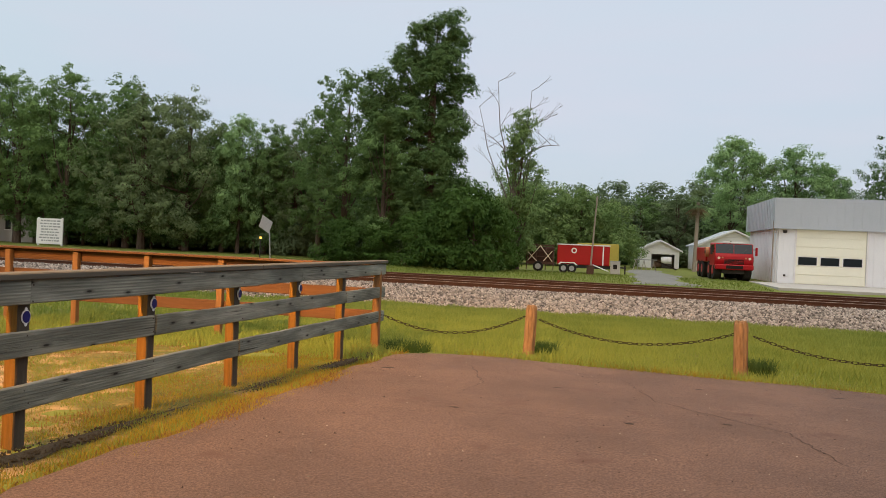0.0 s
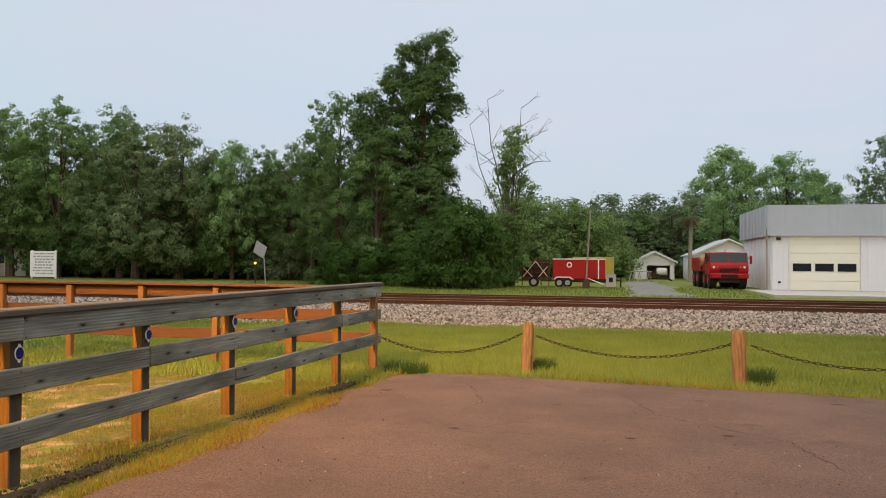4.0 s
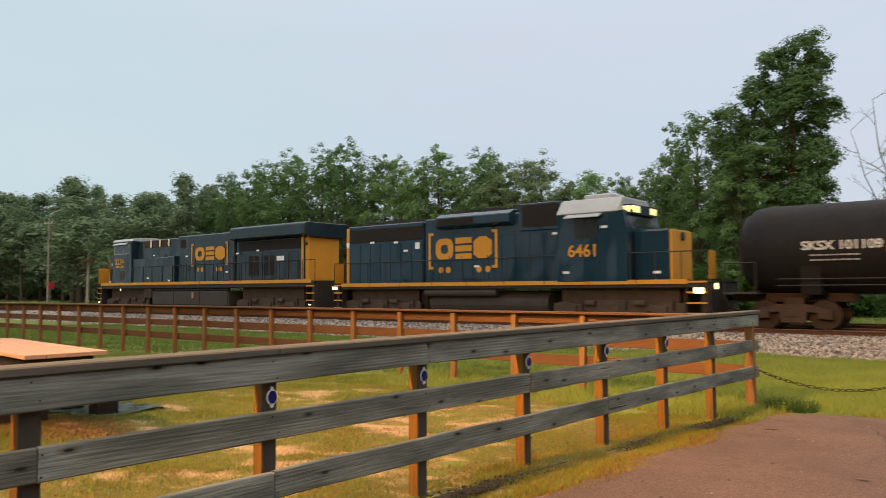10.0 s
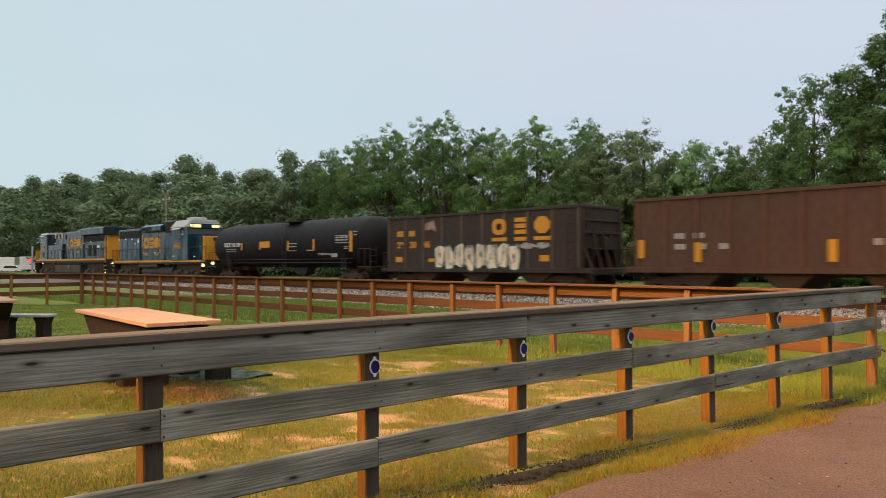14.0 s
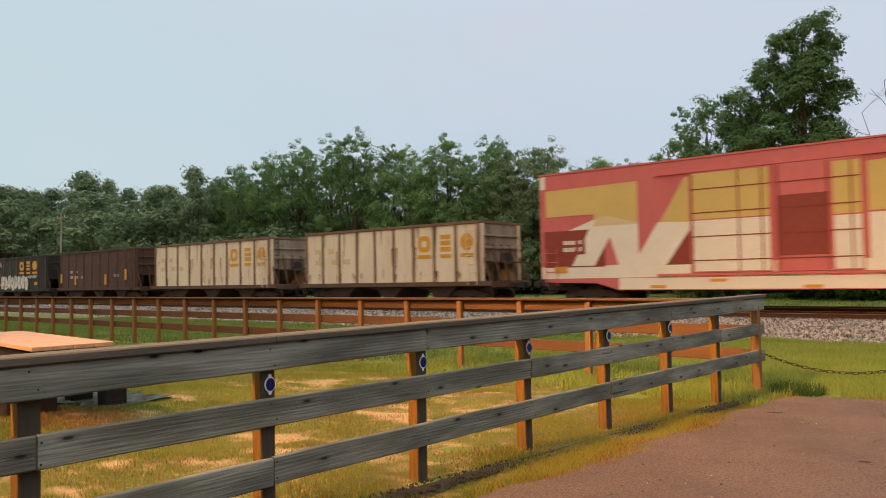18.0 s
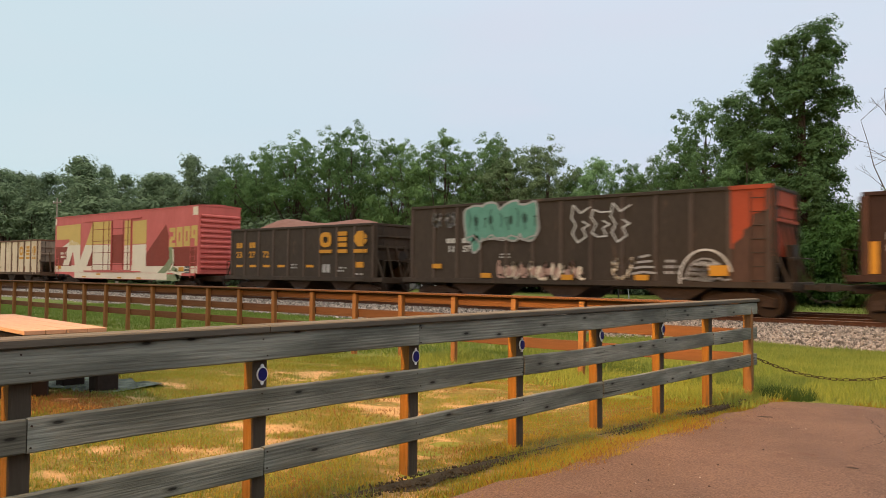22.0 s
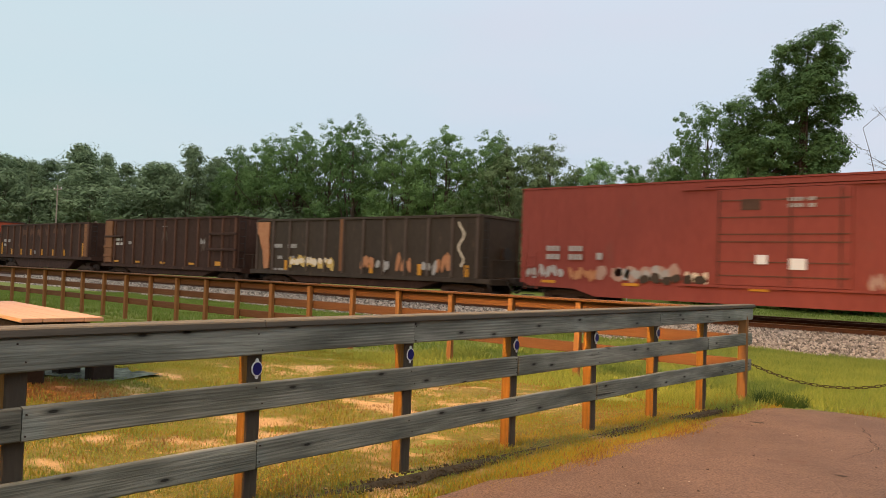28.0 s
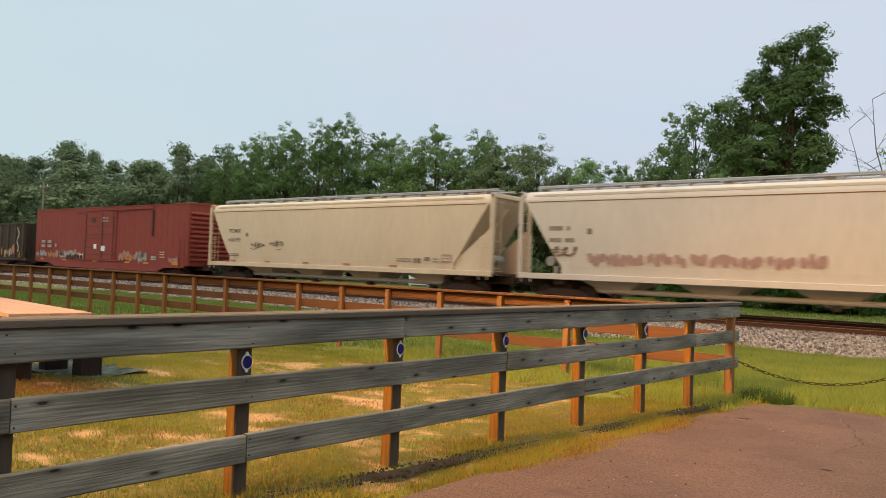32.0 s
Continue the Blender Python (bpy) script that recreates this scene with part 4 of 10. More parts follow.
def long_fence(m, n, label):
    """n bays along -x from its first post."""
    f = thing("rail_fence", m, label, "fence", kind="structure")
    for i in range(n + 1):
        o = new("post", far_post_mesh)
        o.parent, o.location = f, (-i * BAY, -0.052, 0)
        o.rotation_euler = (radians(random.uniform(-0.7, 0.7)), radians(random.uniform(-0.7, 0.7)), 0)
    i = 0
    while i < n:
        k = min(3, n - i)
        for z in (1.085, 0.785, 0.48):
            bm = tidy(box(mk(), -(i + k) * BAY + 0.003, -i * BAY, 0.0, 0.04, z - 0.074 + random.uniform(-0.008, 0.008), z + 0.074), 0.006)
            o = new("board", mesh_of("board", bm, M["fencewood"]))
            o.parent = f
        bm = tidy(box(mk(), -(i + k) * BAY + 0.003, -i * BAY, -0.125, 0.05, 1.164, 1.20), 0.006)
        o = new("cap_board", mesh_of("cap_board", bm, M["fencewood"]))
        o.parent = f
        i += k
    return f


long_fence(pose(FENCE_X - 0.02, FENCE_Y + 0.16, -0.02), 23, "brown stained three-board fence along the railway")
long_fence(pose(FENCE_X - 0.02 - 23 * BAY, FENCE_Y + 0.03, -0.02, 0, 0, 90), 12, "brown stained three-board fence closing the yard")

# ---- bollards with a chain ----
BOLL = [(-1.03, 10.4), (1.67, 9.95), (4.4, 9.5), (7.1, 9.05)]


def bollard(x, y, lean):
    b = thing("bollard", pose(x, y, float(lift(y)), lean[0], lean[1], random.uniform(0, 90)), "squat orange-brown wooden bollard with chipped edges", "bollard", "bollards along the lot")
    bm = mk()
    groove = [random.uniform(-0.012, 0.006) for _ in range(22)]
    rings = []
    for z, r in ((-0.3, 0.09), (0.0, 0.094), (0.06, 0.088), (0.2, 0.085), (0.35, 0.086), (0.5, 0.083), (0.6, 0.085), (0.66, 0.08), (0.69, 0.066)):
        rings.append([bm.verts.new((math.cos(2 * math.pi * i / 22) * (r + groove[i] + random.uniform(-0.004, 0.004)), math.sin(2 * math.pi * i / 22) * (r + groove[i] + random.uniform(-0.004, 0.004)), z + (random.uniform(-0.012, 0.012) if z > 0.6 else 0))) for i in range(22)])
    for p, q in zip(rings, rings[1:]):
        for i in range(22):
            bm.faces.new((p[i], p[(i + 1) % 22], q[(i + 1) % 22], q[i]))
    bm.faces.new(rings[-1])
    part("shaft", bm, M["chainpost"], b)
    return b


LEAN = [(0, 2.0), (0, -2.2), (0, 1), (1, 0)]
for (x, y), ln in zip(BOLL, LEAN):
    bollard(x, y, ln)


def link_mesh():
    bm = mk()
    pts = []
    for i in range(12):
        a = 2 * math.pi * i / 12
        pts.append(Vector((math.cos(a) * 0.026 + (0.014 if math.cos(a) > 0 else -0.014), math.sin(a) * 0.016, 0)))
    for i in range(12):
        rod(bm, pts[i], pts[(i + 1) % 12], 0.005, seg=5)
    bmesh.ops.remove_doubles(bm, verts=bm.verts, dist=0.0035)
    return mesh_of("link", tidy(bm), M["chain"])


LINK = link_mesh()


def hang_chain(p, q, sag):
    c = thing("chain", pose(0, 0, 0), "rusty chain hung slack between two posts", "chain", "chains along the lot")
    p, q = Vector(p), Vector(q)
    pts = [p.lerp(q, i / 200) - Vector((0, 0, sag * 4 * (i / 200) * (1 - i / 200))) for i in range(201)]
    step, acc, prev, k = 0.06, 0.0, pts[0], 0
    for a in pts[1:]:
        acc += (a - prev).length
        if acc >= step:
            d = (a - prev).normalized()
            o = new("link", LINK)
            o.parent = c
            o.matrix_basis = Matrix.Translation(a) @ d.to_track_quat("X", "Z").to_matrix().to_4x4() @ pose(0, 0, 0, 90 * (k % 2) + 20)
            k, acc = k + 1, 0.0
        prev = a
    return c


ends = [(FENCE_X + 0.07, FENCE_Y + 0.05, 0.50)] + [(x, y, 0.52) for x, y in BOLL]
for (x0, y0, z0), (x1, y1, z1) in zip(ends, ends[1:]):
    a = 0.10 if x0 > -2 else 0.0
    hang_chain((x0 + a, y0, z0), (x1 - 0.10, y1, z1), 0.23)


# uncut tufts at the feet of the posts, the boards' shade painted as a strip under the near fence
def tuft(x, y, r, n, h, seed):
    rng = np.random.default_rng(seed)
    a, q = rng.uniform(0, 6.28, n), r * np.sqrt(rng.uniform(0, 1, n))
    px_, py_ = x + np.cos(a) * q, y + np.sin(a) * q
    pz = lift(py_)
    hh = h * rng.uniform(0.5, 1.2, n)
    b = rng.uniform(0, 6.28, n)
    dx, dy = np.cos(b) * 0.007, np.sin(b) * 0.007
    lx_, ly_ = rng.normal(0, 0.35, n) * hh, rng.normal(0, 0.35, n) * hh
    P = np.stack([np.stack([px_ - dx, py_ - dy, pz - 0.01], -1), np.stack([px_ + dx, py_ + dy, pz - 0.01], -1), np.stack([px_ + lx_, py_ + ly_, pz + hh], -1)], 1).reshape(-1, 3)
    return tagged(new("grass_tuft", from_arrays("grass_tuft", P, np.arange(3 * n).reshape(-1, 3), M["clump"])), "uncut dark green grass tuft at a post's foot", "grass", "tufts at the posts", "stuff")


tuft(BOLL[0][0] + 0.22, BOLL[0][1] + 0.12, 0.16, 500, 0.20, 1)
tuft(BOLL[1][0] + 0.24, BOLL[1][1] + 0.12, 0.17, 500, 0.22, 2)
tuft(FENCE_X + 0.42, FENCE_Y + 0.15, 0.30, 900, 0.16, 3)
strip = mk()
prev = None
for i in range(64):
    y = FENCE_Y - 0.4 - i * 0.19
    x = FENCE_X - (FENCE_Y - y) * 0.0367 + 0.10
    w = 0.10 + 0.03 * math.sin(i * 1.7) + 0.025 * math.sin(i * 4.1)
    z = float(lift(y)) + 0.022
    cur = [strip.verts.new((x - w * 0.6, y, z - 0.03)), strip.verts.new((x + 0.02, y, z + 0.004)), strip.verts.new((x + w * 1.1, y, z - 0.03))]
    if prev:
        for k in range(2):
            strip.faces.new((prev[k], prev[k + 1], cur[k + 1], cur[k]))
    prev = cur
solid("mulch_strip", strip, M["mulch"], "the boards' shade laid as a dark strip along the fence's foot", "mulch", kind="structure")
stones("lot_chips", 1400, 33, -2.6, 9, 0.5, 9.0, lambda x, y: lift(y) + 0.022, 0.006, 0.014, M["darkchip"], "dark worn chips in the asphalt")
stones("lot_pebbles", 220, 31, -2.2, 6, 2.0, 9.6, lambda x, y: lift(y) + 0.03, 0.004, 0.009, M["stone"], "scattered pale grit on the asphalt")
stones("mulch_bits", 3000, 35, FENCE_X + 0.03, FENCE_X + 0.24, -0.5, 9.5, lambda x, y: lift(y) + 0.012, 0.004, 0.014, M["mulch"], "dark crumbs of soil in the painted shade at the fence's foot", 0.0367)


# ---- the train: each car's x runs from its leading end, y = 0 over the track's middle, z = 0 on the rail head ----
CARS = []


def car(name, left, label, category, group=""):
    c = thing(name, pose(58.36 + left, TRACK_Y, RAIL_Z), label, category, group)
    CARS.append((c, left))
    return c


def wheel_mesh(r):
    bm = mk()
    for s in (-1, 1):
        rod(bm, (0, s * 0.70, 0), (0, s * 0.83, 0), r, r * 0.985, 24)
        rod(bm, (0, s * 0.66, 0), (0, s * 0.70, 0), r * 1.06, seg=24)
        rod(bm, (0, s * 0.83, 0), (0, s * 0.86, 0), r * 0.34, seg=14)
    rod(bm, (0, -1.0, 0), (0, 1.0, 0), 0.085, seg=10)
    return mesh_of("wheelset", tidy(bm, 0), M["wheel"])


WHEEL, LWHEEL = wheel_mesh(0.46), wheel_mesh(0.51)


def bogie_frame():
    bm = mk()
    for s in (-1, 1):
        prof = [(-1.15, 0.33), (-1.15, 0.62), (-0.85, 0.70), (-0.45, 0.80), (0.45, 0.80), (0.85, 0.70), (1.15, 0.62), (1.15, 0.33), (0.9, 0.33), (0.8, 0.52), (0.42, 0.56), (0.36, 0.22), (-0.36, 0.22), (-0.42, 0.56), (-0.8, 0.52), (-0.9, 0.33)]
        prism(bm, prof, s * 0.98 - 0.09, s * 0.98 + 0.09)
        for x in (-0.88, 0.88):
            box(bm, x - 0.16, x + 0.16, s * 1.06 - 0.06, s * 1.06 + 0.06, 0.36, 0.60)
    box(bm, -0.22, 0.22, -1.1, 1.1, 0.40, 0.62)
    box(bm, -0.3, 0.3, -0.9, 0.9, 0.6, 1.0)
    return mesh_of("side_frame", tidy(bm, 0.015), M["bogie"])


def bogie_springs():
    bm = mk()
    for s in (-1, 1):
        for x in (-0.2, -0.07, 0.07, 0.2):
            for k in range(4):
                rod(bm, (x, s * 1.0, 0.27 + k * 0.045), (x, s * 1.0, 0.295 + k * 0.045), 0.055, seg=8)
    return mesh_of("springs", tidy(bm), M["darkmetal"])


FRAME, SPRING = bogie_frame(), bogie_springs()


def bogie(parent, x):
    b = new("bogie", FRAME)
    b.parent, b.location = parent, (x, 0, RAIL_TOP - RAIL_Z)
    for dx in (-0.88, 0.88):
        w = new("wheelset", WHEEL)
        w.parent, w.location = b, (dx, 0, 0.46)
    s = new("springs", SPRING)
    s.parent = b
    return b


def coupler(parent, x, way):
    bm = box(mk(), min(x, x + way * 0.62), max(x, x + way * 0.62), -0.09, 0.09, 0.76, 0.95)
    box(bm, min(x + way * 0.5, x + way * 0.78), max(x + way * 0.5, x + way * 0.78), -0.16, 0.16, 0.72, 0.99)
    part("coupler", bm, M["darkmetal"], parent, "", 0.02)
    bm = mk()
    pts = [Vector((x + way * 0.1, -0.3, 0.8)), Vector((x + way * 0.35, -0.33, 0.5)), Vector((x + way * 0.6, -0.28, 0.36)), Vector((x + way * 0.8, -0.2, 0.45))]
    for a, b in zip(pts, pts[1:]):
        rod(bm, a, b, 0.025, seg=6)
    part("air_hose", bm, M["tyre"], parent)


def ladder(parent, x0, x1, y, z0, z1, n, material, name="ladder"):
    bm = mk()
    rod(bm, (x0, y, z0), (x0, y, z1), 0.018, seg=5)
    rod(bm, (x1, y, z0), (x1, y, z1), 0.018, seg=5)
    for i in range(n):
        z = z0 + (z1 - z0) * (i + 0.5) / n
        rod(bm, (x0, y, z), (x1, y, z), 0.014, seg=5)
    return part(name, bm, material, parent)


def end_ladder(parent, x, y0, y1, z0, z1, n, material):
    bm = mk()
    rod(bm, (x, y0, z0), (x, y0, z1), 0.018, seg=5)
    rod(bm, (x, y1, z0), (x, y1, z1), 0.018, seg=5)
    for i in range(n):
        z = z0 + (z1 - z0) * (i + 0.5) / n
        rod(bm, (x, y0, z), (x, y1, z), 0.014, seg=5)
    return part("end_ladder", bm, material, parent)


FACE = -1.5


def decal(parent, x0, x1, z0, z1, material, name="marking", y=None, label=""):
    y = FACE if y is None else y
    return part(name, box(mk(), x0, x1, y - 0.006, y + 0.004, z0, z1), material, parent, label)


def bars(parent, rows, material, y=None):
    """Unreadable stencilling: short strokes (x, z, length, height)."""
    y = FACE if y is None else y
    for x, z, w, h in rows:
        bm = mk()
        k = max(1, round(w / (h * 0.9)))
        for i in range(k):
            if k > 2 and i % 5 == 4:
                continue
            box(bm, x + i * w / k, x + (i + 0.78) * w / k, y - 0.006, y + 0.004, z, z + h)
        o = part("stencilled_bar", bm, material, parent)
        if k > 1:
            tagged(o, kind="stuff")


def splash(parent, x0, x1, z0, z1, n, seed, material, y=None, name="graffiti", label="", fat=0.16):
    """A sprayed tag: overlapping ragged blobs and strokes in one flat layer each."""
    y = FACE if y is None else y
    rng = random.Random(seed)
    bm = mk()
    for i in range(n):
        cx = x0 + (x1 - x0) * (i + 0.5) / n + rng.uniform(-0.06, 0.06)
        cz = (z0 + z1) / 2 + rng.uniform(-0.12, 0.12) * (z1 - z0)
        w, h = (x1 - x0) / n * rng.uniform(0.42, 0.62), (z1 - z0) / 2 * rng.uniform(0.6, 1.0)
        tilt = rng.uniform(-0.35, 0.35)
        k = 11
        yy = y - 0.004 - 0.002 * (i % 3)
        ring = []
        for j in range(k):
            a = 2 * math.pi * j / k
            r = rng.uniform(0.75, 1.15)
            px, pz = math.cos(a) * w * r, math.sin(a) * h * r
            ring.append(bm.verts.new((cx + px + pz * tilt, yy, cz + pz)))
        bm.faces.new(ring)
    o = part(name, bm, material, parent, label)
    return tagged(o, label, kind="stuff")


def bubbles(parent, rows, material, rim, hole, y, name="bubble_letter"):
    """Fat rounded sprayed letters, (x, z, half width, half height, lean), each on its pale outline."""
    for k, (cx, cz, w, h, lean) in enumerate(rows):
        for grow, yy, m, nm in ((0.09, 0.002 + 0.001 * (k % 2), rim, "letter_outline"), (0.0, 0.006 + 0.001 * (k % 2), material, name)):
            bm = mk()
            ring = []
            for i in range(28):
                a = 2 * math.pi * i / 28
                wob = 1 + 0.10 * math.sin(3 * a + k * 1.9) + 0.06 * math.sin(5 * a + k)
                px = math.copysign(abs(math.cos(a)) ** 0.6, math.cos(a)) * w * wob + grow * math.cos(a)
                pz = math.copysign(abs(math.sin(a)) ** 0.6, math.sin(a)) * h * wob + grow * math.sin(a)
                ring.append(bm.verts.new((cx + px + pz * lean, y - yy, cz + pz)))
            bm.faces.new(ring)
            part(nm, bm, M[m], parent)
        if hole:
            bm = mk()
            bm.faces.new([bm.verts.new((cx + (math.cos(i * 0.628) * 0.2 * w) + 0.12 * w * (-1) ** k, y - 0.009, cz + 0.1 * h + math.sin(i * 0.628) * 0.28 * h)) for i in range(10)])
            part("letter_eye", bm, M[hole], parent)


def scrawl(parent, pts, r, material, y=None, name="graffiti_line", label=""):
    """A painted line through (x, z) points, laid flat on the side."""
    y = FACE if y is None else y
    bm = mk()
    for (xa, za), (xb, zb) in zip(pts, pts[1:]):
        d = Vector((xb - xa, 0, zb - za))
        if d.length < 1e-4:
            continue
        s = Vector((-d.z, 0, d.x)).normalized() * r
        e = d.normalized() * r * 0.5
        a, b = Vector((xa, y - 0.005, za)) - e, Vector((xb, y - 0.005, zb)) + e
        bm.faces.new([bm.verts.new(v) for v in (a + s, b + s, b - s, a - s)])
    return part(name, bm, material, parent, label)


def curl(x, z, w, h, turns, seed):
    rng = random.Random(seed)
    return [(x + w * (i / 40) + 0.35 * w / turns * math.sin(i / 40 * turns * 6.28 + 1.2), z + h / 2 + h / 2 * math.sin(i / 40 * turns * 6.28 + rng.uniform(-0.3, 0.3)) * rng.uniform(0.7, 1)) for i in range(41)]


def tagline(x, z, w, h, seed):
    rng = random.Random(seed)
    return [(x + w * i / 30 + rng.uniform(-0.09, 0.09) * w, z + h * (0.5 + 0.5 * math.sin(i * 1.9 + rng.uniform(-0.8, 0.8)) * (0.35 + 0.65 * math.sin(i / 30 * 3.1)))) for i in range(31)]


def emblem(parent, x, z, w, h, y, material, frame_it=True):
    """The owner's mark as plain shapes: a ring, three bars and a lozenge, between square brackets."""
    t = h * 0.24
    bw = w * 0.235
    if frame_it:
        for s, xx in ((1, x), (-1, x + w)):
            pts = [(xx, z - h * 0.42), (xx + s * t * 1.25, z - h * 0.42), (xx + s * t * 1.25, z - h * 0.42 + t * 0.55), (xx + s * t * 0.55, z - h * 0.42 + t * 0.55), (xx + s * t * 0.55, z + h * 1.28 - t * 0.55), (xx + s * t * 1.25, z + h * 1.28 - t * 0.55), (xx + s * t * 1.25, z + h * 1.28), (xx, z + h * 1.28)]
            part("bracket", prism(mk(), pts, y - 0.008, y + 0.004), material, parent)
    x0 = x + w * 0.125
    cx, cz = x0 + bw / 2, z + h / 2
    bm = mk()
    rings = [[bm.verts.new((cx + bw * 0.56 * q * math.copysign(abs(math.cos(a)) ** 0.7, math.cos(a)), yy, cz + h / 2 * q * math.copysign(abs(math.sin(a)) ** 0.7, math.sin(a)))) for a in [2 * math.pi * i / 24 for i in range(24)]] for q, yy in ((1, y + 0.004), (1, y - 0.008), (0.42, y - 0.008), (0.42, y + 0.004))]
    for p, q in zip(rings, rings[1:]):
        for i in range(24):
            bm.faces.new((p[i], p[(i + 1) % 24], q[(i + 1) % 24], q[i]))
    part("emblem_ring", bm, material, parent)
    x1 = x0 + bw * 1.2
    for a, b in ((0.0, 0.27), (0.365, 0.635), (0.73, 1.0)):
        part("emblem_bar", box(mk(), x1, x1 + bw, y - 0.008, y + 0.004, z + a * h, z + b * h), material, parent)
    x2 = x0 + bw * 2.32
    m = x2 + bw * 0.54
    bm = prism(mk(), [(x2, z + h * 0.2), (m - bw * 0.2, z), (m + bw * 0.2, z), (x2 + bw * 1.08, z + h * 0.2), (x2 + bw * 1.08, z + h * 0.8), (m + bw * 0.2, z + h), (m - bw * 0.2, z + h), (x2, z + h * 0.8)], y - 0.008, y + 0.004)
    part("emblem_lozenge", bm, material, parent)


def emblem_bays(parent, cells, z, h, y, material):
    """The same mark spread over three bays of a ribbed side, each shape (x, width) with a bar under it."""
    for k, (x, w) in enumerate(cells):
        part("underline_bar", box(mk(), x - 0.02, x + w + 0.02, y - 0.008, y + 0.004, z - h * 0.40, z - h * 0.17), material, parent)
        if k == 0:
            bm = mk()
            rings = []
            for r in (1.0, 0.42):
                rings.append([bm.verts.new((x + w / 2 + math.copysign(abs(math.cos(a)) ** 0.7, math.cos(a)) * w / 2 * r, y - 0.006, z + h / 2 + math.copysign(abs(math.sin(a)) ** 0.7, math.sin(a)) * h / 2 * r)) for a in [2 * math.pi * i / 24 for i in range(24)]])
            for i in range(24):
                bm.faces.new((rings[0][i], rings[0][(i + 1) % 24], rings[1][(i + 1) % 24], rings[1][i]))
            part("emblem_ring", bm, material, parent)
        elif k == 1:
            for a, b in ((0.0, 0.27), (0.365, 0.635), (0.73, 1.0)):
                part("emblem_bar", box(mk(), x, x + w, y - 0.008, y + 0.004, z + a * h, z + b * h), material, parent)
        else:
            pts = [(x + w * 0.3, z), (x + w * 0.7, z), (x + w, z + h * 0.32), (x + w, z + h * 0.68), (x + w * 0.7, z + h), (x + w * 0.3, z + h), (x, z + h * 0.68), (x, z + h * 0.32)]
            part("emblem_lozenge", prism(mk(), pts, y - 0.008, y + 0.004), material, parent)


# ---- locomotives ----
def loco_bogie(parent, x0, x1):
    mid, half = (x0 + x1) / 2, (x1 - x0) / 2
    bm = mk()
    for s in (-1, 1):
        prof = [(-half, 0.45), (-half, 0.78), (-half * 0.8, 0.88), (-half * 0.55, 0.72), (-half * 0.3, 0.90), (half * 0.3, 0.90), (half * 0.55, 0.72), (half * 0.8, 0.88), (half, 0.78), (half, 0.45), (half * 0.72, 0.36), (half * 0.5, 0.52), (half * 0.22, 0.34), (-half * 0.22, 0.34), (-half * 0.5, 0.52), (-half * 0.72, 0.36)]
        prism(bm, prof, s * 1.10 - 0.08, s * 1.10 + 0.08)
    for x in (-half * 0.5, half * 0.5):
        box(bm, x - 0.2, x + 0.2, -1.05, 1.05, 0.5, 0.75)
    box(bm, -half * 0.98, half * 0.98, -0.62, 0.62, 0.22, 1.52)
    for s in (-1, 1):
        box(bm, -half * 0.9, half * 0.9, s * 0.95 - 0.04, s * 0.95 + 0.04, 0.62, 1.52)
    me = mesh_of("bogie", tidy(bm, 0.02), M["truckdust"])
    b = new("bogie", me)
    b.parent, b.location = parent, (mid, 0, RAIL_TOP - RAIL_Z)
    for k in (-0.68, 0, 0.68):
        w = new("wheelset", LWHEEL)
        w.parent, w.location = b, (k * half, 0, 0.51)
        part("axle_box", box(mk(), k * half - 0.19, k * half + 0.19, -1.27, -1.15, 0.38, 0.72), M["truckdust"], b, "", 0.03)
        bm = rod(mk(), (k * half + 0.42, -1.24, 0.92), (k * half + 0.42, -1.24, 0.56), 0.05, seg=8)
        part("damper", bm, M["darkmetal"], b)
    part("brake_cylinder", rod(mk(), (-half * 0.34 - 0.3, -1.25, 0.8), (-half * 0.34 + 0.1, -1.25, 0.8), 0.11, seg=12), M["truckdust"], b)
    part("brake_cylinder", rod(mk(), (half * 0.34 - 0.1, -1.25, 0.8), (half * 0.34 + 0.3, -1.25, 0.8), 0.11, seg=12), M["truckdust"], b)
    return b


def handrail(parent, x0, x1, y, z0, z1, n, material):
    bm = mk()
    for i in range(n + 1):
        x = x0 + (x1 - x0) * i / n
        rod(bm, (x, y, z0), (x, y, z1), 0.02, seg=5)
    rod(bm, (x0, y, z1), (x1, y, z1), 0.02, seg=5)
    return part("handrail", bm, material, parent)


def steps(parent, x0, x1, y0, y1, material):
    for i in range(4):
        z = 0.30 + i * 0.36
        part("step", box(mk(), x0, x1, y0, y1, z, z + 0.04), material, parent)
        part("step_edge", box(mk(), x0, x1, y0 - 0.006, y0 - 0.001, z - 0.01, z + 0.05), M["yellow"], parent, "orange step edge")
    part("step_side", box(mk(), x0 - 0.03, x0 - 0.002, y0, y1, 0.25, 1.5), material, parent)
    part("step_side", box(mk(), x1 + 0.002, x1 + 0.03, y0, y1, 0.25, 1.5), material, parent)


def louvre_doors(parent, x0, x1, n, y, z0, z1, material):
    for i in range(n):
        a, b = x0 + (x1 - x0) * i / n, x0 + (x1 - x0) * (i + 1) / n
        part("hood_door", box(mk(), a + 0.02, b - 0.02, y - 0.018, y + 0.01, z0, z1), material, parent, "", 0.006)
        part("door_latch", box(mk(), b - 0.09, b - 0.05, y - 0.035, y - 0.018, (z0 + z1) / 2, (z0 + z1) / 2 + 0.12), M["darkmetal"], parent)


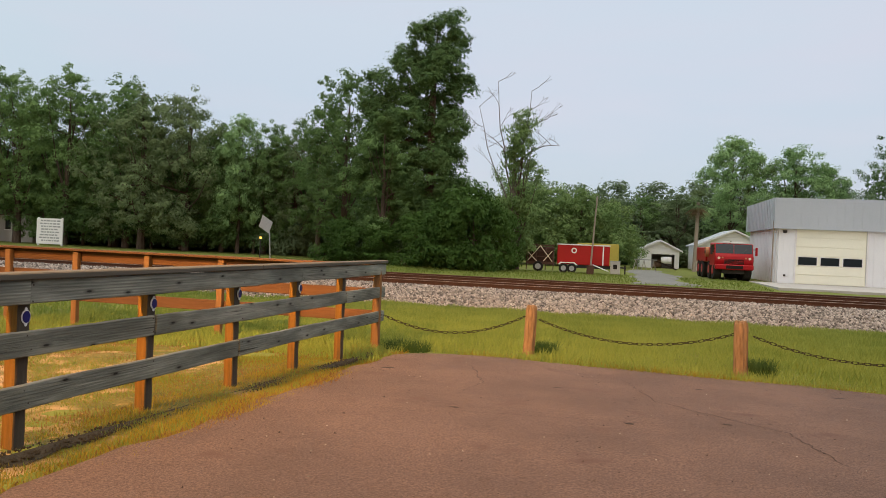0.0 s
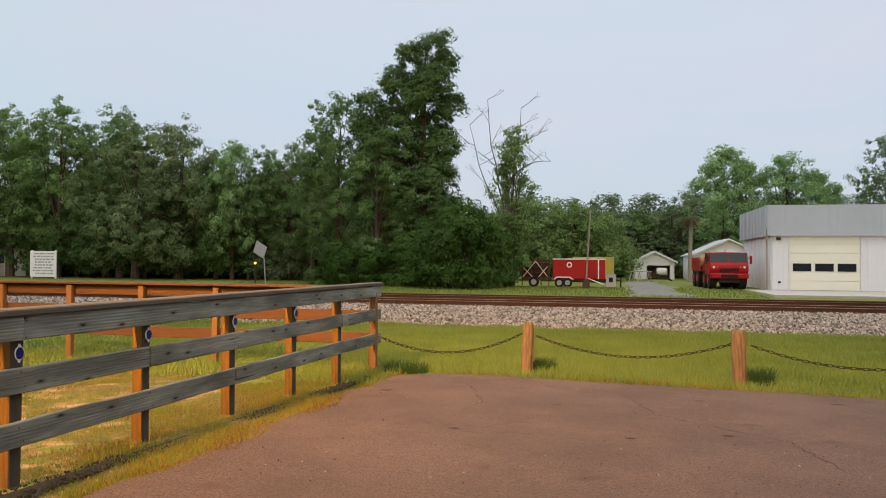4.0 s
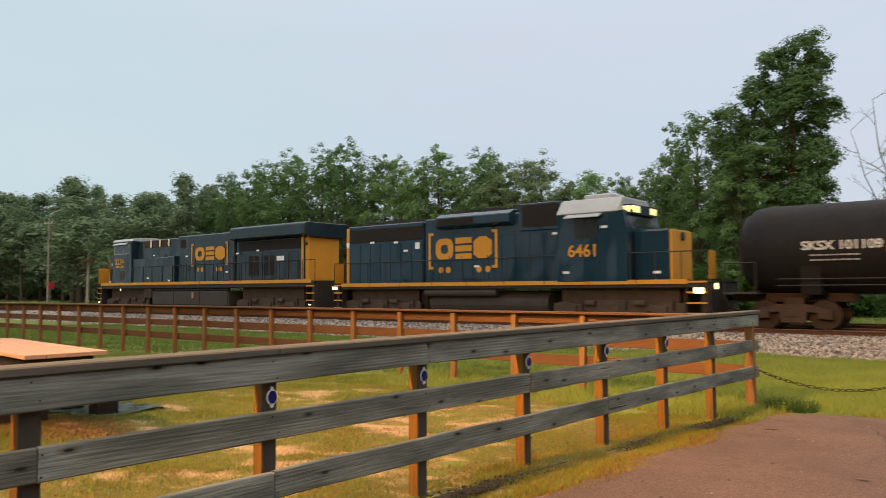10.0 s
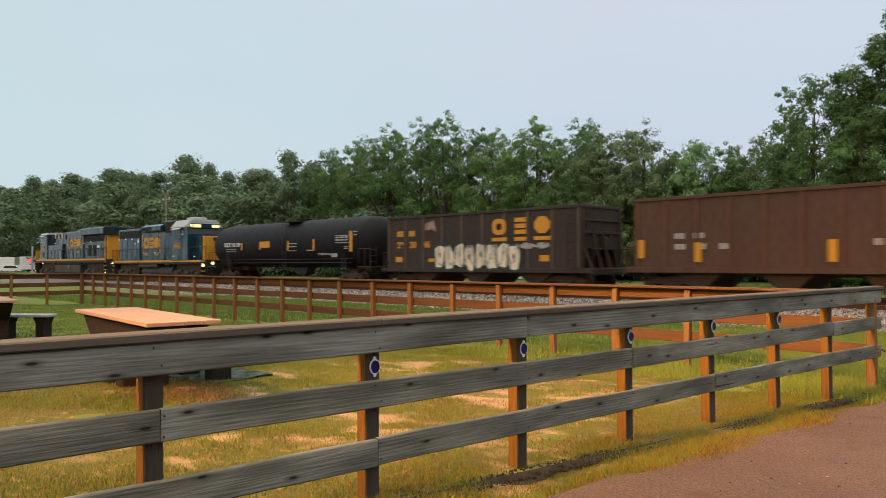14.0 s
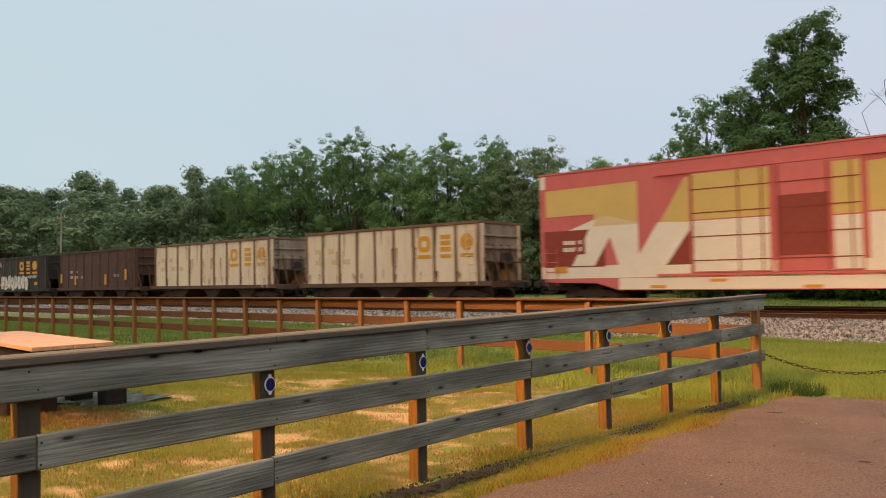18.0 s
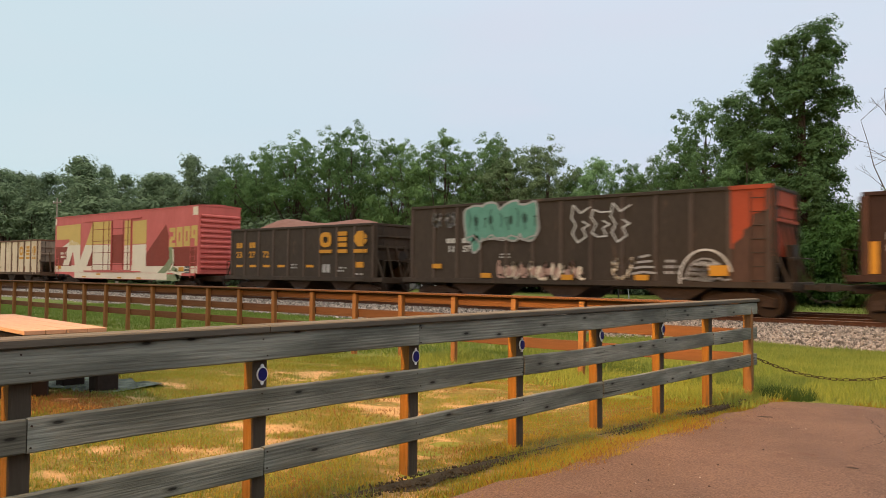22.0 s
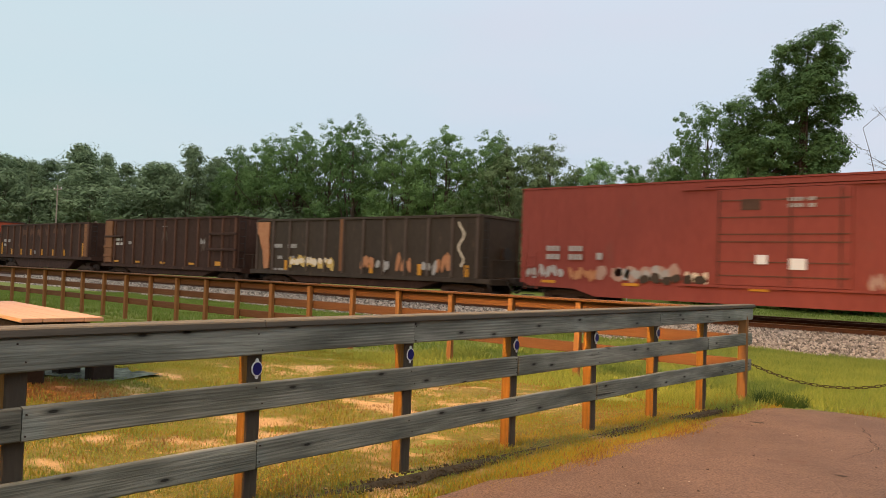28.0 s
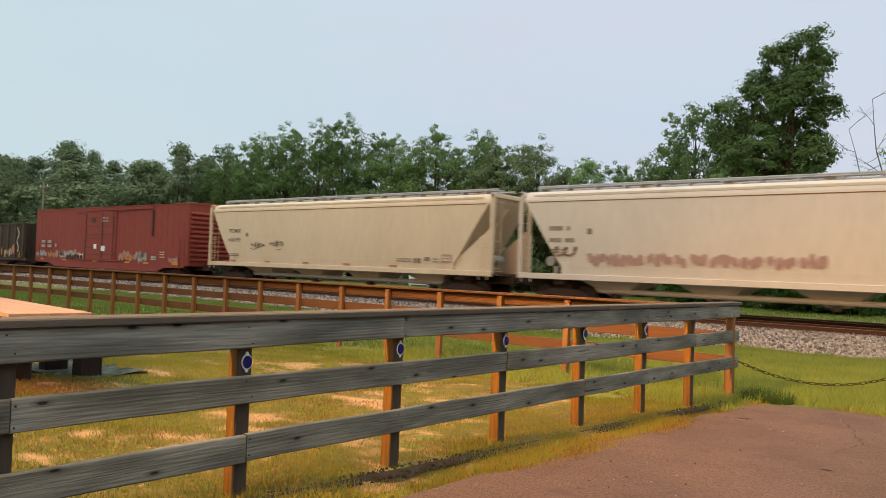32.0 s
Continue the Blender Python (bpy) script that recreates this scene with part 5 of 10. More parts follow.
def loco_lead():
    c = car("locomotive", -2.95, "dark navy diesel locomotive with orange lettering and sill stripe", "locomotive", "locomotives of the train")
    N, Yl = M["navy2"], M["yellow"]
    part("underframe", box(mk(), 0.35, 21.9, -1.45, 1.45, 1.35, 1.60), M["darkmetal"], c, "", 0.02)
    for i in range(11):
        a = 0.5 + i * 1.93
        decal(c, a, a + 1.90, 1.56, 1.73, Yl, "sill_stripe", -1.486, "orange sill stripe")
    part("walkway", box(mk(), 0.1, 22.0, -1.48, 1.48, 1.60, 1.66), M["darkmetal"], c)
    bm = prism(mk(), [(0.62, 1.66), (0.62, 3.20), (0.85, 3.30), (2.0, 3.62), (2.0, 1.66)], -0.95, 0.95)
    part("nose", bm, N, c, "", 0.06)
    part("nose_front", box(mk(), 0.56, 0.615, -0.92, 0.92, 1.70, 3.18), Yl, c, "orange nose front", 0.02)
    part("sand_filler", box(mk(), 0.9, 1.2, -0.97, -0.94, 2.9, 3.1), M["roofgrey"], c)
    # cab with its side windows
    bm = prism(mk(), [(2.0, 1.66), (2.0, 3.62), (2.2, 4.42), (4.42, 4.42), (4.42, 1.66)], -1.48, 1.48)
    cab = part("cab", bm, N, c, "", 0.04)
    bm = prism_x(mk(), [(-1.52, 4.40), (-1.3, 4.58), (0, 4.66), (1.3, 4.58), (1.52, 4.40)], 1.98, 4.46)
    part("cab_roof", bm, M["roofgrey"], c, "pale grey cab roof", 0.02)
    part("sunshade", prism_x(mk(), [(-1.5, 4.32), (-1.72, 4.20), (-1.72, 4.18), (-1.5, 4.29)], 2.35, 4.05), M["roofgrey"], c)
    part("window_frame", box(mk(), 2.26, 4.14, -1.50, -1.474, 3.58, 4.24), M["roofgrey"], cab)
    for a, b in ((2.32, 2.74), (2.79, 3.40), (3.45, 4.08)):
        part("side_window", box(mk(), a, b, -1.512, -1.485, 3.63, 4.19), M["glass"], cab, "dark cab window")
    part("windshield", prism(mk(), [(1.985, 3.68), (2.155, 4.36), (2.175, 4.36), (2.005, 3.68)], -1.2, 1.2), M["glass"], cab)
    text_part("3234", 2.38, 2.93, 0.52, -1.492, Yl, cab, "cab_number", 1.05, 0.012)
    bars(c, [(2.5, 2.72, 1.0, 0.13)], Yl, -1.482)
    part("equipment_door", box(mk(), 3.0, 3.55, -1.497, -1.47, 1.95, 2.5), M["hopper"], cab, "", 0.01)
    # equipment hood behind the cab, radiators and engine hood
    part("dynamic_brake_hood", box(mk(), 4.43, 9.3, -1.05, 1.05, 1.66, 4.42), N, c, "", 0.05)
    part("equipment_cabinet", box(mk(), 4.45, 8.9, -1.40, -1.06, 1.66, 3.25), N, c, "", 0.03)
    part("equipment_cabinet", box(mk(), 4.45, 8.9, 1.06, 1.40, 1.66, 3.25), N, c, "", 0.03)
    part("blower_duct", prism(mk(), [(7.9, 2.3), (8.6, 3.3), (9.3, 3.3), (9.3, 1.7), (7.9, 1.7)], -1.42, -1.05), N, c, "", 0.03)
    for i in range(3):
        a = 5.25 + i * 1.02
        part("intake_grille", box(mk(), a, a + 0.95, -1.09, -1.04, 3.95, 4.36), M["hopper"], c, "", 0.01)
        for k in range(7):
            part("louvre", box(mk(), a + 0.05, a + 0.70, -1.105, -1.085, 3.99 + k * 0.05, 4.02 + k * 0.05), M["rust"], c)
        part("grille_post", box(mk(), a + 0.76, a + 0.93, -1.12, -1.085, 3.93, 4.38), M["bone"], c, "pale post between grilles", 0.01)
    part("grille_opening", box(mk(), 9.6, 10.2, -1.205, -1.19, 3.75, 4.25), M["grille"], c)
    part("engine_hood", box(mk(), 9.3, 15.0, -1.2, 1.2, 1.66, 4.48), N, c, "", 0.06)
    louvre_doors(c, 9.4, 14.9, 6, -1.2, 1.75, 3.1, N)
    for x, z in ((11.9, 2.42), (11.5, 2.42), (13.4, 2.42), (13.75, 2.42)):
        bm = rod(mk(), (x, -1.226, z), (x, -1.215, z), 0.13, seg=14)
        part("dot_marking", bm, Yl, c)
    emblem(c, 10.8, 2.95, 3.6, 0.78, -1.224, Yl)
    part("exhaust_stack", box(mk(), 12.6, 13.6, -0.35, 0.35, 4.48, 4.62), M["darkmetal"], c, "", 0.02)
    part("roof_hatch", box(mk(), 10.6, 11.6, -0.8, 0.8, 4.48, 4.53), N, c, "", 0.01)
    part("radiator_hood", box(mk(), 15.0, 20.75, -1.1, 1.1, 1.66, 3.92), N, c, "", 0.04)
    louvre_doors(c, 15.2, 20.3, 7, -1.1, 1.75, 3.2, M["navy2"])
    for a in (16.2, 16.7, 17.5, 18.0):
        part("vent_panel", box(mk(), a, a + 0.38, -1.13, -1.115, 2.0, 3.05), M["grille"], c)
    part("sand_box_plate", box(mk(), 18.6, 19.2, -1.145, -1.12, 2.75, 3.0), M["white"], c)
    part("radiator_grille", box(mk(), 15.3, 20.5, -1.135, -1.10, 3.35, 3.86), M["grille"], c)
    bm = prism_x(mk(), [(-1.53, 4.02), (-1.53, 4.56), (-1.42, 4.66), (1.42, 4.66), (1.53, 4.56), (1.53, 4.02), (1.1, 3.90), (-1.1, 3.90)], 14.95, 21.3)
    part("radiator_wing", bm, N, c, "overhanging radiator housing", 0.03)
    part("radiator_screen", box(mk(), 15.3, 21.1, -1.2, 1.2, 4.66, 4.70), M["darkmetal"], c)
    part("rear_end", box(mk(), 20.75, 21.05, -1.05, 1.05, 1.66, 3.9), Yl, c, "orange hood end", 0.03)
    decal(c, 20.55, 20.73, 1.75, 3.9, Yl, "orange_panel", -1.125, "orange hood end panel")
    part("rear_lamp", rod(mk(), (20.9, -1.07, 3.55), (20.9, -1.12, 3.55), 0.08, seg=10), M["darkmetal"], c)
    # pilot, steps, platform rails
    part("pilot", prism(mk(), [(0.1, 0.2), (0.05, 1.6), (0.45, 1.6), (0.45, 0.35)], -1.35, 1.35), M["darkmetal"], c, "", 0.02)
    part("rear_pilot", prism(mk(), [(21.6, 0.35), (21.6, 1.6), (22.0, 1.6), (22.0, 0.25)], -1.35, 1.35), M["darkmetal"], c, "", 0.02)
    steps(c, 0.1, 0.62, -1.48, -1.1, M["darkmetal"])
    steps(c, 21.35, 21.95, -1.48, -1.1, M["darkmetal"])
    part("ditch_light", rod(mk(), (0.02, -0.9, 1.75), (0.12, -0.9, 1.75), 0.1, seg=12), M["lamp_warm"], c, "lit headlight")
    part("step_light", box(mk(), 0.2, 0.42, -1.5, -1.485, 0.42, 0.5), M["lamp_warm"], c, "lit step lamp")
    part("step_light", box(mk(), 21.55, 21.72, -1.5, -1.485, 0.43, 0.49), M["lamp_warm"], c, "lit step lamp")
    part("truck_light", rod(mk(), (3.1, -1.47, 1.28), (3.1, -1.5, 1.28), 0.07, seg=10), M["lamp_warm"], c, "lit truck lamp")
    handrail(c, 0.12, 0.55, -1.44, 1.66, 2.65, 1, Yl)
    part("front_gate", box(mk(), 0.08, 0.13, -1.42, -0.75, 1.7, 2.72), Yl, c, "orange end gate")
    handrail(c, 4.5, 14.9, -1.44, 1.66, 2.72, 9, M["darkmetal"])
    handrail(c, 15.0, 20.9, -1.44, 1.66, 2.72, 6, M["darkmetal"])
    handrail(c, 21.0, 21.95, -1.44, 1.66, 2.72, 1, M["rust"])
    handrail(c, 0.12, 0.55, 1.44, 1.66, 2.65, 1, Yl)
    handrail(c, 4.5, 20.9, 1.44, 1.66, 2.72, 14, M["darkmetal"])
    # tank, bogies, couplers
    bm = prism_x(mk(), [(-1.38, 0.35), (-1.42, 1.15), (1.42, 1.15), (1.38, 0.35), (0.9, 0.13), (-0.9, 0.13)], 6.8, 14.75)
    part("fuel_tank", bm, M["tankgrey"], c, "", 0.04)
    for x in (6.85, 9.2, 11.9, 14.6):
        part("tank_strap", prism_x(mk(), [(-1.40, 0.33), (-1.435, 1.17), (-1.36, 1.17), (-1.36, 0.36)], x, x + 0.06), M["darkmetal"], c)
    part("fuel_filler", box(mk(), 11.2, 11.4, -1.45, -1.42, 0.75, 1.12), M["primer"], c)
    part("battery_box", box(mk(), 6.0, 6.75, -1.42, -1.0, 0.75, 1.34), M["bogie"], c, "", 0.02)
    part("air_reservoir", rod(mk(), (6.9, -1.2, 1.25), (14.5, -1.2, 1.25), 0.09, seg=10), M["darkmetal"], c)
    for i, (x, z) in enumerate(((1.5, 1.76), (4.3, 2.55), (6.2, 1.95), (6.9, 3.35), (8.6, 1.78), (10.2, 3.2), (14.2, 2.2), (15.2, 3.2), (17.0, 3.3))):
        decal(c, x, x + 0.24, z, z + 0.08, M["white"], "small_notice", -1.42 if x < 9 else -1.232)
    loco_bogie(c, 0.75, 6.1)
    loco_bogie(c, 15.2, 20.9)
    coupler(c, 0.05, -1)
    coupler(c, 22.0, 1)
    part("beacon", rod(mk(), (3.4, -0.5, 4.62), (3.4, -0.5, 4.75), 0.07, seg=8), M["darkmetal"], c)
    return c


def loco_second():
    c = car("locomotive", 21.05, "navy blue older diesel locomotive with a white-roofed cab", "locomotive", "locomotives of the train")
    N, Yl = M["navy"], M["yellow"]
    part("underframe", box(mk(), -0.2, 17.2, -1.42, 1.42, 1.2, 1.38), M["darkmetal"], c, "", 0.02)
    for i in range(9):
        a = -0.1 + i * 1.88
        decal(c, a, a + 1.85, 1.33, 1.49, Yl, "sill_stripe", -1.466, "orange sill stripe")
    part("walkway", box(mk(), -0.7, 17.6, -1.46, 1.46, 1.38, 1.44), M["darkmetal"], c)
    part("radiator_hood", box(mk(), 0.0, 4.75, -1.1, 1.1, 1.44, 4.22), N, c, "", 0.05)
    part("radiator_grille", box(mk(), 0.15, 4.7, -1.13, -1.09, 3.42, 4.05), M["grille"], c, "", 0.01)
    part("rear_end", box(mk(), -0.25, -0.001, -1.02, 1.02, 1.44, 4.15), Yl, c, "orange hood end", 0.03)
    part("number_board", box(mk(), -0.2, -0.02, -1.05, -1.022, 3.2, 3.45), M["white"], c)
    part("end_marker", box(mk(), -0.42, -0.26, -0.4, 0.4, 3.7, 4.1), Yl, c, "", 0.02)
    part("engine_hood", box(mk(), 4.75, 11.75, -1.02, 1.02, 1.44, 4.30), N, c, "", 0.06)
    louvre_doors(c, 0.2, 4.7, 7, -1.1, 1.6, 3.3, N)
    louvre_doors(c, 4.9, 11.6, 10, -1.02, 1.6, 3.4, N)
    bm = prism_x(mk(), [(-1.02, 3.76), (-1.36, 3.90), (-1.36, 4.26), (-1.0, 4.44), (1.0, 4.44), (1.36, 4.26), (1.36, 3.90), (1.02, 3.76)], 5.6, 9.5)
    part("dynamic_brake_housing", bm, N, c, "", 0.03)
    part("brake_grille", box(mk(), 5.75, 7.7, -1.375, -1.35, 3.94, 4.22), M["grille"], c)
    part("inertial_filter", box(mk(), 9.8, 11.74, -1.1, 1.1, 3.5, 4.60), M["navy"], c, "air filter housing", 0.03)
    part("filter_screen", box(mk(), 9.97, 11.62, -1.13, -1.09, 3.66, 4.52), M["grille"], c, "rusty brown filter screen")
    for x in (0.8, 2.3, 3.8, 6.4, 7.9):
        part("roof_fan", rod(mk(), (x, 0, 4.2), (x, 0, 4.42 if x < 5 else 4.62), 0.6, seg=20), M["darkmetal"], c)
    part("exhaust_stack", box(mk(), 9.0, 9.6, -0.3, 0.3, 4.4, 4.72), M["darkmetal"], c, "", 0.02)
    emblem(c, 5.0, 2.46, 3.7, 0.94, -1.044, Yl)
    for x, z in ((5.7, 2.02), (6.1, 2.02), (7.75, 2.02), (8.2, 2.02)):
        part("dot_marking", rod(mk(), (x, -1.045, z), (x, -1.03, z), 0.14, seg=14), Yl, c)
    part("horn", rod(mk(), (4.9, -0.2, 4.45), (5.4, -0.2, 4.5), 0.05, 0.1, 8), M["darkmetal"], c)
    # cab at the trailing end, short nose towards +x
    bm = prism(mk(), [(11.75, 1.44), (11.75, 4.02), (14.5, 4.02), (14.62, 3.4), (14.62, 1.44)], -1.48, 1.48)
    cab = part("cab", bm, N, c, "", 0.012)
    bm = prism_x(mk(), [(-1.53, 3.98), (-1.50, 4.05), (-1.08, 4.56), (1.08, 4.56), (1.50, 4.05), (1.53, 3.98)], 11.76, 14.3)
    part("cab_roof", bm, M["roofgrey"], c, "white cab roof", 0.03)
    part("air_conditioner", box(mk(), 12.45, 13.65, -0.55, 0.55, 4.56, 4.80), M["roofgrey"], c, "", 0.05)
    part("sunshade", prism_x(mk(), [(-1.49, 3.97), (-1.75, 3.83), (-1.75, 3.81), (-1.49, 3.93)], 12.2, 13.65), M["signback"], c)
    part("side_window", box(mk(), 12.55, 13.42, -1.50, -1.475, 3.06, 3.77), M["glass"], cab, "dark cab window")
    for a in (12.52, 12.96, 13.4):
        part("window_bar", box(mk(), a, a + 0.05, -1.515, -1.49, 3.04, 3.79), M["darkmetal"], cab)
    part("windshield", prism(mk(), [(14.51, 3.98), (14.62, 3.45), (14.64, 3.45), (14.53, 3.98)], -1.3, 1.3), M["glass"], cab)
    part("number_board_case", box(mk(), 14.02, 14.68, -1.1, 1.1, 3.90, 4.26), N, cab, "", 0.02)
    for y0, y1 in ((-1.05, -0.45), (0.45, 1.05)):
        part("lit_number_board", box(mk(), 14.66, 14.70, y0, y1, 3.96, 4.2), M["lamp_num"], cab, "lit number board", 0.01)
    part("lit_number_board", box(mk(), 14.1, 14.6, -1.115, -1.095, 3.97, 4.2), M["lamp_num"], cab, "lit number board")
    text_part("6461", 14.13, 4.0, 0.22, -1.119, M["ink"], cab, "board_number", 0.75, 0.004)
    part("marker_lamp", rod(mk(), (14.75, -1.2, 4.1), (14.75, -1.28, 4.1), 0.07, seg=10), M["lamp_porch"], cab, "glowing amber lamp")
    text_part("6461", 12.22, 2.38, 0.64, -1.492, Yl, cab, "cab_number", 1.0, 0.012)
    part("nose", box(mk(), 14.62, 15.97, -0.95, 0.95, 1.44, 3.3), N, c, "", 0.07)
    part("nose_front", box(mk(), 15.97, 16.08, -0.93, 0.93, 1.46, 3.27), Yl, c, "orange nose front", 0.02)
    part("headlight", rod(mk(), (16.08, 0, 3.05), (16.14, 0, 3.05), 0.16, seg=12), M["darkmetal"], c)
    part("pilot", box(mk(), 17.2, 17.55, -1.35, 1.35, 0.3, 1.38), M["darkmetal"], c, "", 0.02)
    part("rear_pilot", box(mk(), -0.65, -0.35, -1.35, 1.35, 0.3, 1.38), M["darkmetal"], c, "", 0.02)
    steps(c, 16.75, 17.45, -1.46, -1.08, M["darkmetal"])
    steps(c, -0.65, -0.1, -1.46, -1.08, M["darkmetal"])
    part("ditch_light", rod(mk(), (17.56, -0.95, 1.25), (17.63, -0.95, 1.25), 0.11, seg=12), M["lamp_warm"], c, "lit ditch light")
    part("ditch_light", box(mk(), 17.0, 17.35, -1.48, -1.465, 1.0, 1.2), M["lamp_warm"], c, "lit ditch light")
    part("ditch_light", box(mk(), -0.75, -0.4, -1.48, -1.465, 1.2, 1.34), M["lamp_warm"], c, "lit ditch light")
    handrail(c, -0.65, 11.6, -1.42, 1.44, 2.45, 11, M["darkmetal"])
    handrail(c, 14.7, 17.5, -1.42, 1.44, 2.45, 3, M["darkmetal"])
    handrail(c, -0.65, 11.6, 1.42, 1.44, 2.45, 11, M["darkmetal"])
    part("end_rail", box(mk(), -0.7, -0.66, -1.4, -0.8, 1.5, 2.45), M["yellow"], c)
    part("end_rail", box(mk(), 17.5, 17.54, -1.4, -0.8, 1.5, 2.45), M["yellow"], c)
    bm = rod(mk(), (5.1, -0.62, 0.60), (11.1, -0.62, 0.60), 0.5, seg=20)
    box(bm, 5.1, 11.1, -0.62, 0.62, 0.12, 1.1)
    part("fuel_tank", bm, M["tankgrey"], c)
    part("air_reservoir", rod(mk(), (5.0, -1.22, 1.05), (8.8, -1.22, 1.05), 0.17, seg=14), M["tankgrey"], c)
    for i, (x, z) in enumerate(((1.5, 3.35), (3.0, 3.3), (3.6, 2.9), (4.3, 3.0), (7.5, 2.1), (11.3, 3.3), (12.0, 1.75), (15.6, 1.7), (13.6, 3.4))):
        decal(c, x, x + 0.26, z, z + 0.09 + 0.2 * (x == 4.3), M["white"], "small_notice", -1.14 if x < 4.75 else (-1.044 if x < 11.75 else -1.486))
    loco_bogie(c, -0.1, 4.6)
    loco_bogie(c, 11.4, 16.6)
    coupler(c, -0.65, -1)
    coupler(c, 17.55, 1)
    return c


loco_lead()
loco_second()


# ---- tank car ----
def tank_car():
    c = car("tank_car", 40.5, "black railway tank car with small yellow and white markings", "tank car")
    r, zc, x0, x1 = 1.46, 2.42, -1.25, 16.95
    bm = mk()
    rings = []
    for x, k in ((x0, 0.0), (x0 + 0.06, 0.45), (x0 + 0.25, 0.78), (x0 + 0.6, 0.96), (x0 + 1.0, 1.0), (6.0, 1.005), (8.75, 1.01), (11.6, 1.005), (x1 - 1.0, 1.0), (x1 - 0.6, 0.96), (x1 - 0.25, 0.78), (x1 - 0.06, 0.45), (x1, 0.0)):
        if k == 0:
            rings.append([bm.verts.new((x, 0, zc))])
        else:
            rings.append([bm.verts.new((x, math.cos(2 * math.pi * i / 48) * r * k, zc + math.sin(2 * math.pi * i / 48) * r * k)) for i in range(48)])
    for a, b in zip(rings, rings[1:]):
        for i in range(48):
            j = (i + 1) % 48
            if len(a) == 1:
                bm.faces.new((a[0], b[j], b[i]))
            elif len(b) == 1:
                bm.faces.new((a[i], a[j], b[0]))
            else:
                bm.faces.new((a[i], a[j], b[j], b[i]))
    part("barrel", bm, M["tank"], c, "black welded barrel", 0, True)
    for x in (3.6, 6.2, 8.75, 11.3, 13.9):
        bm = mk()
        prev = None
        for i in range(49):
            a = 2 * math.pi * i / 48
            ring = [bm.verts.new((x + dx, math.cos(a) * (r + 0.012), zc + math.sin(a) * (r + 0.012))) for dx in (-0.02, 0.02)]
            if prev:
                bm.faces.new((prev[0], prev[1], ring[1], ring[0]))
            prev = ring
        part("weld_band", bm, M["tank"], c)
    part("manway", rod(mk(), (8.7, 0, zc + r - 0.05), (8.7, 0, zc + r + 0.14), 0.5, seg=20), M["tank"], c, "", 0.0)
    part("platform", box(mk(), 7.9, 9.5, -1.1, 1.1, zc + r - 0.1, zc + r - 0.05), M["darkmetal"], c)
    handrail(c, 7.9, 9.5, -1.1, zc + r - 0.1, zc + r + 0.1, 2, M["darkmetal"])
    ladder(c, 8.5, 8.9, -1.5, 0.9, zc + r - 0.1, 8, M["darkmetal"])
    for z in (0.95, 0.75):
        part("hand_grip", rod(mk(), (0.2, -1.48, z + 0.5), (15.7, -1.48, z + 0.5), 0.018, seg=5), M["darkmetal"], c)
    part("stub_sill", box(mk(), -1.5, 2.2, -0.35, 0.35, 0.72, 1.05), M["bogie"], c, "", 0.02)
    part("stub_sill", box(mk(), 13.6, 17.2, -0.35, 0.35, 0.72, 1.05), M["bogie"], c, "", 0.02)
    for x in (1.1, 14.5):
        part("saddle", prism_x(mk(), [(-1.35, 1.9), (-1.2, 0.95), (1.2, 0.95), (1.35, 1.9), (0.9, 1.15), (0, 0.97), (-0.9, 1.15)], x - 0.25, x + 0.35), M["tank"], c, "", 0.02)
    part("end_platform", box(mk(), -1.5, -0.4, -1.45, 1.45, 0.98, 1.04), M["darkmetal"], c)
    part("end_platform", box(mk(), 16.1, 17.3, -1.45, 1.45, 0.98, 1.04), M["darkmetal"], c)
    end_ladder(c, 17.2, -1.42, -1.0, 0.5, 2.1, 5, M["darkmetal"])
    handrail(c, 16.2, 17.25, -1.43, 1.04, 2.0, 2, M["darkmetal"])
    handrail(c, -1.45, -0.45, -1.43, 1.04, 2.0, 2, M["darkmetal"])
    part("bottom_outlet", rod(mk(), (8.75, 0, 0.45), (8.75, 0, 1.0), 0.2, seg=12), M["darkmetal"], c)
    part("outlet_skid", prism(mk(), [(7.9, 0.95), (8.3, 0.5), (9.2, 0.5), (9.6, 0.95)], -0.3, 0.3), M["darkmetal"], c)
    yb = -1.475
    for x, z0, z1 in ((3.28, 2.1, 2.58), (5.68, 2.1, 2.62), (9.02, 2.0, 2.6), (11.82, 2.0, 2.62)):
        decal(c, x, x + 0.16, z0, z1, M["yellow"], "yellow_stripe", yb)
    decal(c, 5.85, 6.95, 2.22, 2.62, M["yellow"], "yellow_panel", yb)
    decal(c, 15.42, 15.68, 1.85, 3.0, M["yellow"], "yellow_stripe", yb)
    text_part("SKSX 101109", 0.95, 2.34, 0.38, yb - 0.004, M["chalkwhite"], c, "car_number", 1.05, 0.008)
    bars(c, [(1.2, 2.15, 1.4, 0.045), (1.2, 2.0, 1.4, 0.045), (2.95, 2.36, 0.2, 0.05), (2.95, 2.45, 0.2, 0.05), (9.2, 2.38, 0.9, 0.07), (9.2, 2.2, 0.8, 0.07), (9.2, 1.95, 0.9, 0.05), (11.2, 1.95, 0.8, 0.06), (12.4, 1.68, 1.3, 0.04), (12.4, 1.76, 1.3, 0.04), (13.7, 1.55, 0.6, 0.22), (14.1, 2.62, 1.25, 0.09), (14.1, 2.48, 1.25, 0.09), (14.1, 2.34, 1.25, 0.05), (14.1, 2.74, 1.25, 0.05), (14.95, 2.0, 0.4, 0.06), (14.95, 2.1, 0.4, 0.06), (15.8, 2.75, 0.4, 0.07), (15.8, 2.92, 0.4, 0.07)], M["chalk"], yb)
